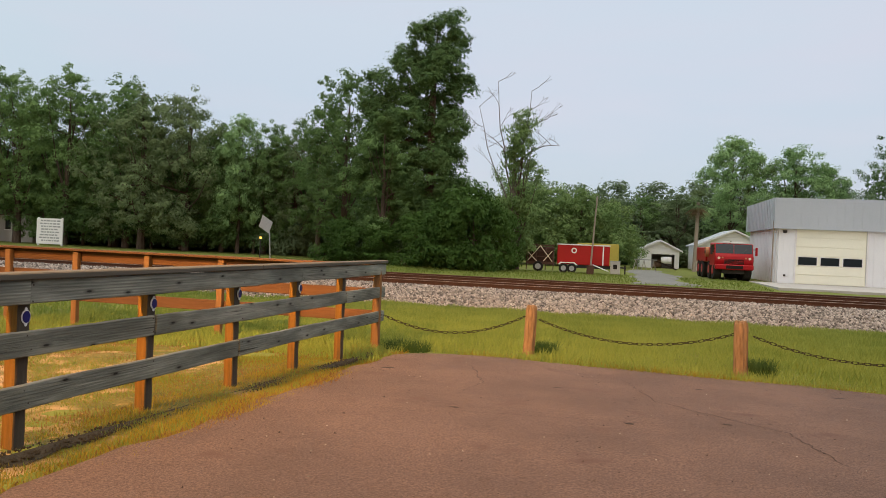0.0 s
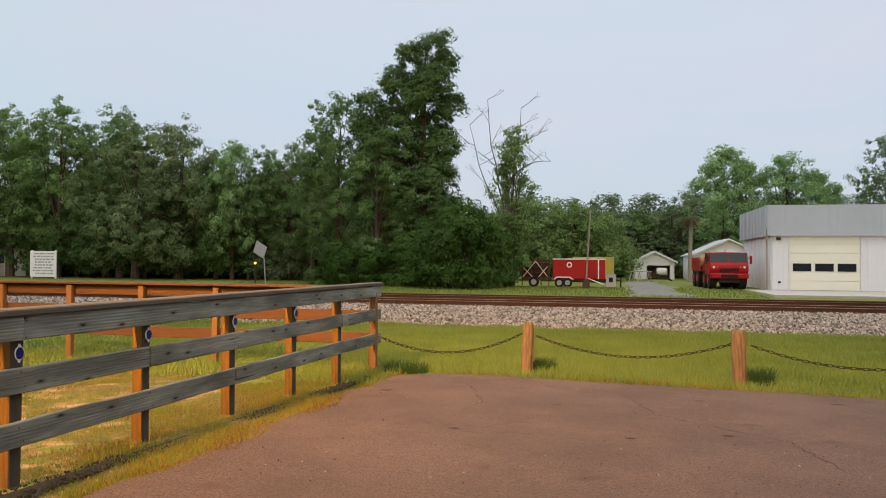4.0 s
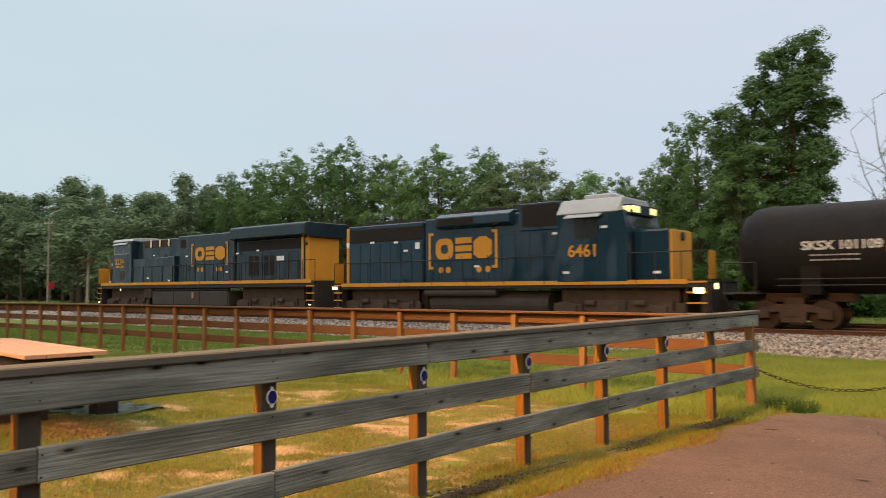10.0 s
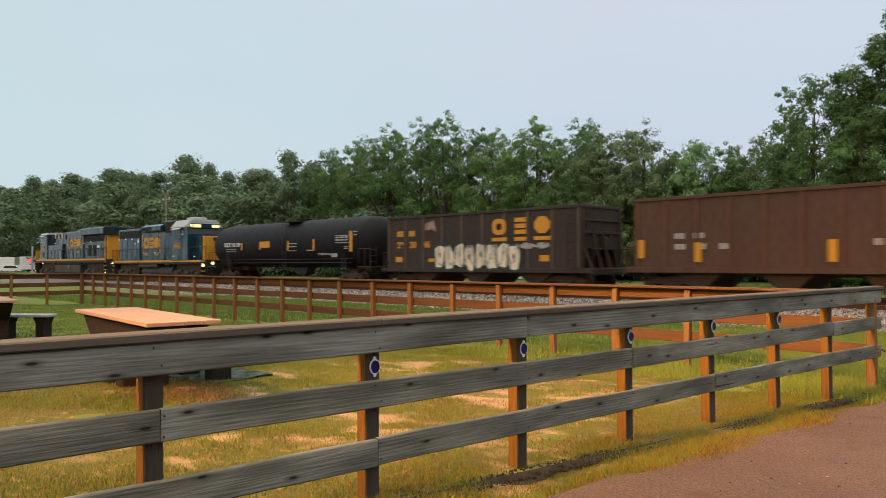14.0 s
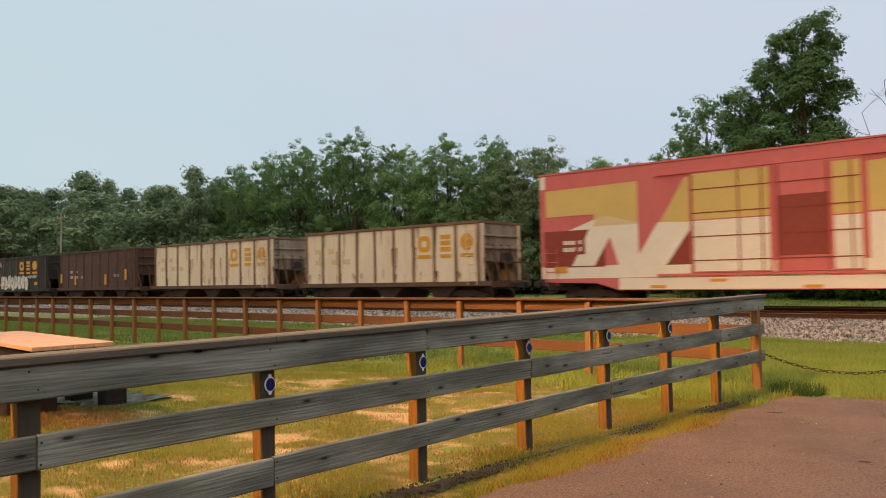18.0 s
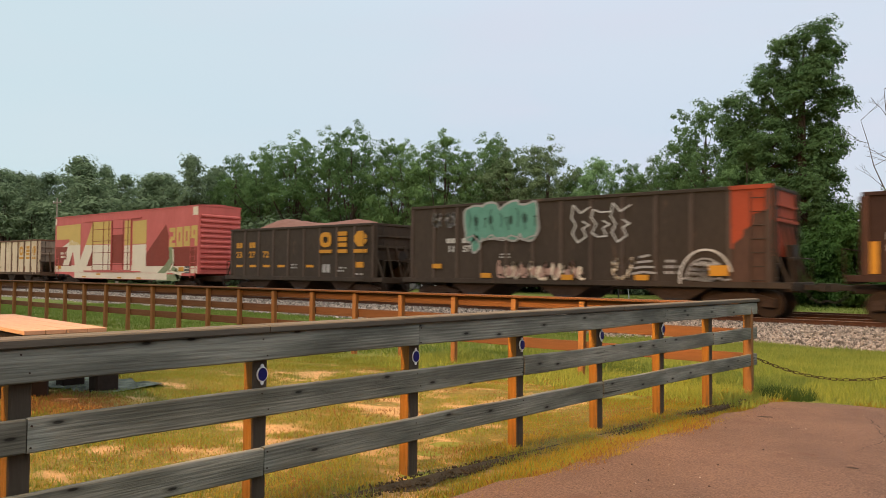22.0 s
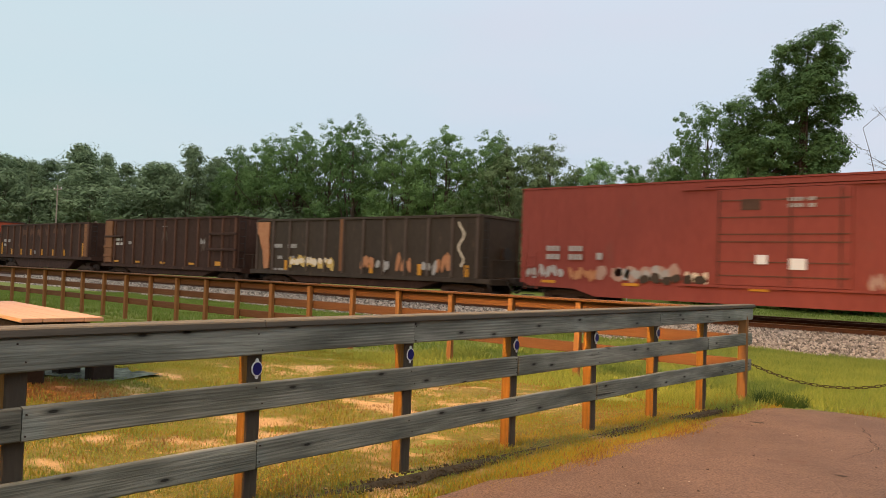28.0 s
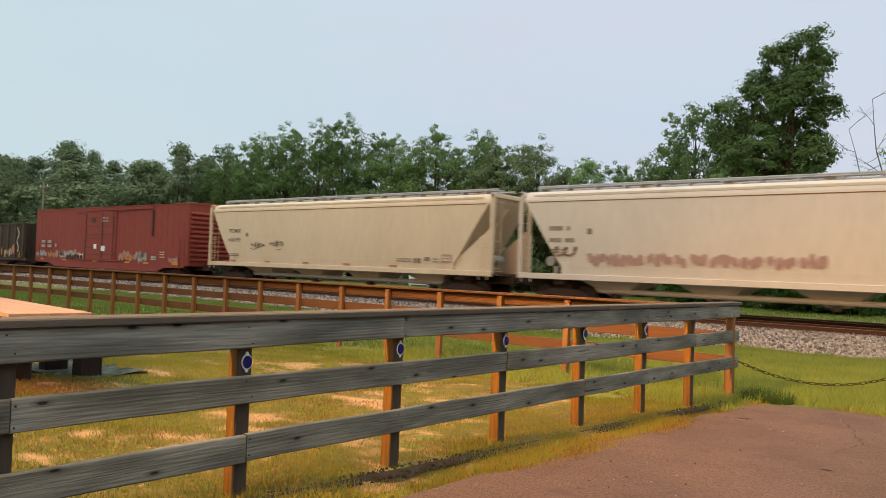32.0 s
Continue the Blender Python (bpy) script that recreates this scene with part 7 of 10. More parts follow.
# ---- box cars ----
def box_car(left, L, H, Z0, skin, label, door_x, sill=True):
    c = car("box_car", left, label, "box car", "box cars of the train")
    w = 1.46
    part("body", box(mk(), 0, L, -w, w, Z0, H - 0.1), M[skin], c, "", 0.015)
    part("roof", prism_x(mk(), [(-w - 0.03, H - 0.1), (-w - 0.03, H - 0.04), (0, H + 0.06), (w + 0.03, H - 0.04), (w + 0.03, H - 0.1)], -0.02, L + 0.02), M[skin], c)
    for x in np.arange(0.6, L, 1.25):
        part("roof_rib", prism_x(mk(), [(-w, H - 0.03), (0, H + 0.09), (w, H - 0.03), (w, H - 0.06), (0, H + 0.05), (-w, H - 0.06)], x, x + 0.08), M[skin], c)
    part("side_sill", prism(mk(), [(0.2, Z0 + 0.02), (L - 0.2, Z0 + 0.02), (L - 0.4, Z0 - 0.12), (L - 2.4, Z0 - 0.16), (L - 3.3, Z0 - 0.42), (3.3, Z0 - 0.42), (2.4, Z0 - 0.16), (0.4, Z0 - 0.12)], -w - 0.025, -w + 0.02), M[skin], c)
    part("side_sill", prism(mk(), [(0.2, Z0 + 0.02), (L - 0.2, Z0 + 0.02), (L - 0.4, Z0 - 0.12), (L - 2.4, Z0 - 0.16), (L - 3.3, Z0 - 0.42), (3.3, Z0 - 0.42), (2.4, Z0 - 0.16), (0.4, Z0 - 0.12)], w - 0.02, w + 0.025), M[skin], c)
    part("underframe", box(mk(), -0.4, L + 0.6, -0.35, 0.35, 0.6, 0.95), M["bogie"], c, "", 0.02)
    # corrugated end
    for k in range(11):
        z = Z0 + 0.25 + k * (H - Z0 - 0.75) / 11
        bm = prism(mk(), [(L - 0.01, z), (L + 0.10, z + 0.08), (L + 0.10, z + 0.16), (L - 0.01, z + 0.25)], -w + 0.12, w - 0.12)
        part("end_corrugation", bm, M[skin], c)
    for k in range(11):
        z = Z0 + 0.25 + k * (H - Z0 - 0.75) / 11
        bm = prism(mk(), [(0.01, z), (-0.10, z + 0.08), (-0.10, z + 0.16), (0.01, z + 0.25)], -w + 0.12, w - 0.12)
        part("end_corrugation", bm, M[skin], c)
    end_ladder(c, L + 0.14, -w + 0.06, -w + 0.5, Z0, Z0 + 1.6, 5, M[skin])
    ladder(c, L - 0.75, L - 0.25, -w - 0.05, Z0 - 0.25, Z0 + 1.6, 5, M[skin])
    ladder(c, 0.25, 0.75, -w - 0.05, Z0 - 0.25, Z0 + 1.2, 4, M[skin])
    for x in (0.1, L - 0.8):
        part("sill_step", box(mk(), x, x + 0.6, -w - 0.03, -w, Z0 - 0.5, Z0 - 0.46), M["darkmetal"], c)
    part("brake_gear", box(mk(), L * 0.42, L * 0.48, -0.9, -0.5, 0.5, 0.85), M["bogie"], c, "", 0.02)
    bogie(c, 2.0)
    bogie(c, L - 2.0)
    coupler(c, -0.4, -1)
    coupler(c, L + 0.6, 1)
    return c


def sliding_door(c, x0, x1, z0, z1, skin, bars_z, label):
    d = part("sliding_door", box(mk(), x0, x1, -1.53, -1.462, z0, z1), M[skin], c, label, 0.012)
    for z in bars_z:
        part("door_rib", box(mk(), x0 + 0.05, x1 - 0.05, -1.548, -1.53, z, z + 0.035), M["redlow" if skin == "red" else "ribrust"], d)
    for x in (x0 + 0.1, (x0 + x1) / 2 + 0.3, x1 - 0.3):
        part("lock_rod", rod(mk(), (x, -1.565, z0 + 0.05), (x, -1.565, z1 - 0.05), 0.02, seg=6), M["redlow" if skin == "red" else "hopper"], d)
    part("door_rail", box(mk(), x0 - 1.2, x1 + 1.2, -1.54, -1.462, z0 - 0.09, z0 - 0.01), M[skin], c)
    part("door_rail", box(mk(), x0 - 1.2, x1 + 1.2, -1.54, -1.462, z1 + 0.01, z1 + 0.07), M[skin], c)
    return d


b = box_car(116.35, 18.95, 5.18, 1.05, "red", "tall faded red box car with huge yellow and white graffiti letters", 0)
GY = -1.468
# upper band of the lettering in yellow, lower band in off-white, both on brick-red shade
decal(b, 0.05, 18.85, 1.08, 1.55, M["bone"], "painted_band", GY + 0.004)
for pts, m in (
    ([(0.16, 1.5), (0.16, 2.9), (2.76, 2.9), (2.76, 1.5)], "redlow"),
    ([(4.35, 1.5), (5.51, 3.0), (6.04, 3.0), (6.04, 1.5)], "redlow"),
    ([(13.08, 1.5), (13.08, 2.3), (15.40, 4.1), (15.70, 3.4), (15.70, 2.65), (18.80, 2.65), (18.80, 1.5)], "redlow"),
    ([(0.27, 3.45), (0.27, 4.47), (4.08, 4.52), (4.08, 3.0), (2.33, 3.0), (2.33, 3.45)], "sandpaint"),
    ([(1.27, 2.9), (2.76, 3.4), (4.08, 3.05), (4.08, 1.55), (3.29, 1.55), (2.97, 2.6), (2.33, 1.55), (1.38, 1.55), (2.12, 2.9)], "bone"),
    ([(4.88, 3.0), (5.83, 4.5), (6.15, 4.5), (6.15, 2.95)], "sandpaint"),
    ([(3.82, 1.5), (4.82, 3.0), (6.15, 2.95), (5.09, 1.5)], "bone"),
    ([(11.36, 1.1), (11.36, 4.42), (13.08, 4.48), (13.08, 2.95), (11.36, 2.95)], "sandpaint"),
    ([(11.36, 1.1), (11.36, 2.9), (13.08, 2.9), (13.08, 1.5), (14.20, 1.1)], "bone"),
):
    yy = GY - (0.004 if m != "redlow" else 0.0)
    part("painted_letter", prism(mk(), pts, yy - 0.003, yy + 0.002), M[m], b)
d = sliding_door(b, 5.98, 8.65, 1.2, 4.6, "red", (1.6, 2.4, 3.2, 4.0), "red plug door painted yellow above and white below")
for z0, z1, m in ((3.0, 4.55, "sandpaint"), (1.25, 2.96, "bone")):
    part("painted_panel", box(mk(), 6.05, 8.58, -1.536, -1.531, z0, z1), M[m], d)
d = sliding_door(b, 8.75, 11.22, 1.2, 4.6, "red", (1.6, 2.4, 3.2, 4.0), "red plug door with brick-red paint")
part("painted_panel", box(mk(), 8.8, 10.3, -1.536, -1.531, 1.7, 3.6), M["redlow"], d)
part("painted_panel", box(mk(), 10.42, 11.18, -1.536, -1.531, 2.9, 4.5), M["sandpaint"], d)
part("painted_panel", box(mk(), 10.42, 11.18, -1.536, -1.531, 1.25, 2.86), M["bone"], d)
# the year in square strokes: (x0, x1, z0, z1) in a cell of 0.66 by 1.2
STROKES = {"2": ((0, 0.66, 0.94, 1.2), (0.42, 0.66, 0.6, 0.98), (0.12, 0.62, 0.42, 0.66), (0, 0.28, 0.2, 0.5), (0, 0.66, 0, 0.26)),
           "0": ((0, 0.66, 0.9, 1.2), (0, 0.66, 0, 0.32), (0, 0.25, 0.28, 0.94), (0.41, 0.66, 0.28, 0.94)),
           "9": ((0, 0.66, 0.94, 1.2), (0, 0.24, 0.5, 0.98), (0, 0.5, 0.44, 0.64), (0.4, 0.66, 0, 0.98))}
for k, ch in enumerate("2009"):
    bm = mk()
    for i, (a, q, z0, z1) in enumerate(STROKES[ch]):
        box(bm, 15.82 + k * 0.79 + a, 15.82 + k * 0.79 + q, GY - 0.012 - 0.0015 * i, GY - 0.004, 2.66 + z0 + 0.02 * k, 2.66 + z1 + 0.02 * k)
    part("painted_digit", bm, M["sandpaint"], b)
scrawl(b, [(16.0, 2.6), (16.1, 1.9), (15.5, 1.4), (14.4, 0.75)], 0.22, M["olive"], GY - 0.012, label="green painted figure")
scrawl(b, [(15.6, 1.5), (16.6, 1.2), (16.9, 0.8), (14.6, 0.8)], 0.2, M["olive"], GY - 0.014)
scrawl(b, [(16.25, 2.5), (16.35, 1.7), (15.9, 1.2), (17.2, 1.0)], 0.07, M["bone"], GY - 0.02)
decal(b, 0.92, 1.94, 1.98, 2.6, M["redlow"], "data_panel", GY - 0.008)
bars(b, [(1.02, 2.36, 0.8, 0.15), (1.02, 2.1, 0.8, 0.15)], M["bone"], GY - 0.01)
for x, z in ((0.6, 1.3), (16.9, 1.2), (4.5, 0.7), (9.5, 0.68), (6.6, 0.9), (12.0, 0.68)):
    decal(b, x, x + 0.55, z, z + 0.1 + 0.14 * (z > 1), M["yellow"], "yellow_plate", GY - 0.025)
decal(b, 17.52, 18.1, 1.05, 1.5, M["ink"], "data_panel", GY - 0.008)
bars(b, [(17.58, 1.14, 0.44, 0.07), (17.58, 1.34, 0.44, 0.07)], M["bone"], GY - 0.012)
part("end_cap_paint", box(mk(), 18.895, 18.908, -1.44, 1.44, 4.5, 5.04), M["bone"], b, "white painted top of the end")
decal(b, 18.35, 18.88, 4.55, 5.04, M["bone"], "corner_paint", GY)
decal(b, 0.02, 0.25, 4.55, 5.04, M["bone"], "corner_paint", GY)
decal(b, 3.3, 15.6, 0.66, 1.06, M["bone"], "painted_sill", -1.488)

b = box_car(221.5, 19.9, 4.6, 0.85, "maroon", "oxide-red box car with graffiti along its foot", 0)
for x in np.arange(0.25, 19.8, 0.62):
    if not 7.3 < x < 12.0:
        part("side_post", box(mk(), x, x + 0.07, -1.468, -1.455, 0.95, 4.45), M["maroon"], b)
sliding_door(b, 7.7, 11.75, 1.05, 4.2, "maroon", (1.35, 1.8, 2.45, 2.7, 3.25, 3.8), "oxide-red sliding door with locking rods")
part("door_stop", box(mk(), 16.05, 16.2, -1.53, -1.462, 2.6, 4.2), M["hopper"], b)
part("door_track_cover", box(mk(), 7.3, 16.2, -1.56, -1.455, 4.3, 4.42), M["maroon"], b)
GY = -1.49
for k, (x0, x1, z0, z1, m) in enumerate(((0.3, 1.9, 1.0, 1.6, "chalk"), (3.3, 6.6, 0.95, 1.75, "pinkish"), (4.0, 6.2, 1.1, 1.6, "chalk"), (6.7, 7.5, 1.0, 1.5, "bone"), (12.2, 13.6, 1.0, 1.7, "pinkish"), (14.2, 15.6, 0.95, 1.7, "chalk"), (14.5, 15.3, 1.1, 1.6, "ink"), (18.0, 19.0, 0.95, 1.4, "pinkish"), (2.2, 3.4, 1.0, 1.5, "primer"), (5.0, 7.4, 0.95, 1.4, "hopper"), (8.2, 11.2, 1.15, 1.6, "pinkish"), (12.6, 14.2, 1.0, 1.5, "primer"))):
    splash(b, x0, x1, z0, z1, 6, 200 + k, M[m], GY - 0.002 * k, label="weathered sprayed tag")
bars(b, [(1.23, 2.1, 0.6, 0.2), (2.2, 2.1, 0.6, 0.2), (1.23, 1.78, 0.6, 0.2), (2.2, 1.78, 0.6, 0.2), (3.35, 1.8, 0.3, 0.25), (9.95, 3.75, 0.8, 0.12), (9.95, 3.55, 0.8, 0.12)], M["chalk"], -1.56)
decal(b, 9.0, 9.35, 1.75, 2.05, M["white"], "paper_notice", -1.575)
decal(b, 10.0, 10.5, 1.6, 1.95, M["white"], "paper_notice", -1.575)
decal(b, 8.5, 9.1, 3.5, 3.85, M["rust"], "data_panel", -1.545)
decal(b, 16.02, 16.64, 1.1, 1.4, M["ink"], "data_panel", GY - 0.002)
bars(b, [(16.08, 1.15, 0.5, 0.08), (16.08, 1.28, 0.5, 0.08), (17.0, 1.3, 0.5, 0.06), (17.0, 1.45, 0.5, 0.06), (17.0, 1.6, 0.5, 0.06)], M["bone"], GY - 0.006)
for x in (1.0, 4.4, 8.8, 13.0, 15.2, 18.4):
    decal(b, x, x + 0.6, 0.88, 0.98 + 0.1 * (x > 18), M["yellow"], "yellow_plate", GY - 0.02)


# ---- covered hoppers ----
def covered_hopper(left, L, skin, label):
    c = car("covered_hopper", left, label, "hopper car", "covered hoppers of the train")
    H, Z0 = 4.45, 1.15
    # half profile from the roof's middle round the shoulder and down the slightly bulging side
    half = [(0.0, H), (0.75, H - 0.02)] + [(0.75 + 0.67 * math.sin(a), H - 0.5 + 0.48 * math.cos(a)) for a in [math.pi / 2 * i / 7 for i in range(1, 8)]]
    half += [(1.42 + 0.05 * math.sin(math.pi * i / 9), H - 0.5 - (H - 0.5 - Z0 - 0.05) * i / 9) for i in range(1, 9)] + [(1.40, Z0)]
    prof = [(-y, z) for y, z in half] + [(y, z) for y, z in reversed(half[1:])]
    bm = mk()
    cols = []
    for k in range(25):
        u = k / 24
        col = []
        for y, z in prof:
            s = np.interp(z, [Z0, Z0 + 0.4, Z0 + 0.8, Z0 + 1.3, Z0 + 1.9, Z0 + 2.5, H - 0.4, H], [2.1, 1.9, 1.6, 1.26, 0.87, 0.48, 0.20, 0.16])
            col.append(bm.verts.new((s + (L - 2 * s) * u, y, z)))
        cols.append(col)
    for p, q in zip(cols, cols[1:]):
        for i in range(len(prof)):
            j = (i + 1) % len(prof)
            bm.faces.new((p[i], p[j], q[j], q[i]))
    m = len(half)
    for col, way in ((cols[0], 1), (cols[-1], -1)):
        bm.faces.new((col[0], col[1], col[2 * m - 2])[::way])
        for i in range(1, m - 1):
            bm.faces.new((col[i], col[i + 1], col[2 * m - 2 - i], col[2 * m - 1 - i])[::way])
    part("body", bm, M[skin], c, "rounded welded body", 0, False)
    part("roof_seam", box(mk(), 0.4, L - 0.4, -1.432, -1.405, H - 0.50, H - 0.47), M["oxorange"], c, "thin rust line under the roof's edge")
    part("top_ridge", box(mk(), 0.6, L - 0.6, -1.36, -1.30, H - 0.28, H - 0.18), M[skin], c, "", 0.01)
    for s in (-1, 1):
        part("side_sill", box(mk(), 0.0, L, *sorted((s * 1.36, s * 1.49)), Z0 - 0.16, Z0 + 0.06), M[skin], c, "", 0.015)
        bm = mk()
        rod(bm, (0.35, s * 0.62, H + 0.2), (L - 0.35, s * 0.62, H + 0.2), 0.035, seg=6)
        box(bm, 0.3, L - 0.3, *sorted((s * 0.30, s * 0.66)), H + 0.13, H + 0.17)
        for x in np.arange(0.4, L - 0.3, 1.2):
            box(bm, x, x + 0.09, *sorted((s * 0.3, s * 0.68)), H - 0.02, H + 0.21)
        part("running_board", bm, M["roofgrey"], c, "galvanised roof walkway")
    for k in range(6):
        x = L * (k + 0.5) / 6
        part("hatch", rod(mk(), (x, 0, H), (x, 0, H + 0.14), 0.3, seg=14), M[skin], c)
    # end posts, slope braces, ladders and platforms
    for way, x in ((1, 0.0), (-1, L)):
        for s in (-1, 1):
            part("corner_post", box(mk(), *sorted((x, x + way * 0.14)), *sorted((s * 1.34, s * 1.48)), Z0, H - 0.1), M[skin], c, "", 0.01)
            part("sill_gusset", box(mk(), *sorted((x + way * 1.95, x + way * 2.3)), *sorted((s * 1.37, s * 1.46)), Z0 - 0.15, Z0 + 0.5), M[skin], c, "", 0.01)
            if way < 0:
                part("end_panel", prism(mk(), [(x + way * 0.14, Z0 + 0.06), (x + way * 2.05, Z0 + 0.06), (x + way * 2.05, Z0 + 0.5), (x + way * 1.6, Z0 + 0.72), (x + way * 0.14, Z0 + 1.85)], *sorted((s * 1.30, s * 1.35))), M[skin], c, "welded triangular end panel")
        part("slope_stiffener", rod(mk(), (x + way * 0.3, 0, H - 0.6), (x + way * 2.0, 0, Z0 + 0.35), 0.09, seg=8), M[skin], c)
        part("brake_reservoir", rod(mk(), (x + way * 0.9, -0.5, Z0 + 0.55), (x + way * 0.9, 0.5, Z0 + 0.55), 0.2, seg=14), M["roofgrey"], c)
        part("end_beam", box(mk(), *sorted((x, x + way * 0.14)), -1.48, 1.48, H - 0.22, H - 0.08), M[skin], c, "", 0.01)
        part("end_platform", box(mk(), *sorted((x - way * 0.15, x + way * 1.2)), -1.4, 1.4, Z0 - 0.1, Z0 - 0.04), M["endrust"], c)
        end_ladder(c, x + way * 0.02, -1.3, -0.85, Z0, H, 9, M[skin])
        ladder(c, *sorted((x + way * 0.2, x + way * 0.62)), -1.5, Z0 - 0.3, Z0 + 1.6, 5, M[skin])
        part("bolster", box(mk(), *sorted((x + way * 1.55, x + way * 2.0)), -1.3, 1.3, 0.8, Z0 - 0.05), M["bogie"], c, "", 0.02)
        part("draft_sill", box(mk(), *sorted((x - way * 0.3, x + way * 3.0)), -0.3, 0.3, 0.68, 1.0), M["bogie"], c, "", 0.02)
    part("centre_pipe", rod(mk(), (2.8, -0.5, 0.62), (L - 2.8, -0.5, 0.62), 0.1, seg=10), M["roofgrey"], c, "unloading pipe")
    for k in range(4):
        x = L * (k + 1) / 5
        bm = mk()
        t4 = [bm.verts.new((x + dx, dy, Z0)) for dx, dy in ((-1.4, -1.2), (1.4, -1.2), (1.4, 1.2), (-1.4, 1.2))]
        b4 = [bm.verts.new((x + dx, dy, 0.45)) for dx, dy in ((-0.3, -0.3), (0.3, -0.3), (0.3, 0.3), (-0.3, 0.3))]
        for i in range(4):
            bm.faces.new((t4[i], t4[(i + 1) % 4], b4[(i + 1) % 4], b4[i]))
        bm.faces.new(b4)
        part("outlet_cone", bm, M[skin], c)
        part("outlet_valve", rod(mk(), (x, -0.5, 0.5), (x, -0.15, 0.5), 0.17, seg=12), M["darkmetal"], c)
    bogie(c, 1.8)
    bogie(c, L - 1.8)
    coupler(c, -0.05, -1)
    coupler(c, L + 0.05, 1)
    return c


c = covered_hopper(243.5, 19.45, "tan", "tan covered hopper car with sloped ends and a roof walkway")
for line, z in (("TCMX", 2.8), ("450691", 2.32)):
    text_part(line, 1.8, z, 0.30, -1.475, M["stencil"], c, "car_number", 1.3, 0.004)
bars(c, [(3.35, 2.6, 0.22, 0.2), (1.95, 1.62, 0.8, 0.05), (1.95, 1.53, 0.8, 0.05), (14.3, 1.6, 0.85, 0.04), (14.3, 1.5, 0.85, 0.04), (15.29, 1.46, 0.45, 0.2), (15.9, 1.55, 0.35, 0.16), (16.4, 1.62, 0.3, 0.05), (16.4, 1.5, 0.3, 0.05)], M["stencil"], -1.472)
scrawl(c, tagline(3.85, 1.98, 1.1, 0.34, 301) + [(4.1, 1.9), (3.8, 1.96)], 0.013, M["ink"], -1.474, label="thin black tag")
scrawl(c, tagline(5.33, 2.05, 1.2, 0.34, 302) + [(6.3, 1.93), (5.9, 1.9)], 0.013, M["ink"], -1.474)
for x in (2.05, 5.0, 8.0, 10.9, 13.85):
    decal(c, x, x + 0.45, 1.24, 1.33, M["primer"], "reflector_plate", -1.47)
decal(c, 16.85, 17.4, 1.5, 1.85, M["pinkish"], "data_panel", -1.466)
bars(c, [(16.92, 1.58, 0.4, 0.06), (16.92, 1.7, 0.4, 0.06)], M["bone"], -1.469)
c = covered_hopper(264.2, 18.6, "grey2", "greyish-white covered hopper car with rust-red stains", )
bars(c, [(1.4, 2.85, 0.9, 0.16), (1.4, 2.4, 1.1, 0.16), (3.0, 2.7, 0.25, 0.22), (1.5, 2.1, 0.7, 0.05), (1.5, 2.0, 0.7, 0.05)], M["stencil"], -1.472)
scrawl(c, curl(1.6, 1.85, 1.0, 0.4, 2.5, 320), 0.04, M["pinkish"], -1.472)
for k in range(8):
    splash(c, 3.0 + k * 1.0, 4.1 + k * 1.0, 1.55, 2.05, 4, 330 + k, M["pinkish"], -1.473 - 0.001 * k, "graffiti", "faded rose tag")


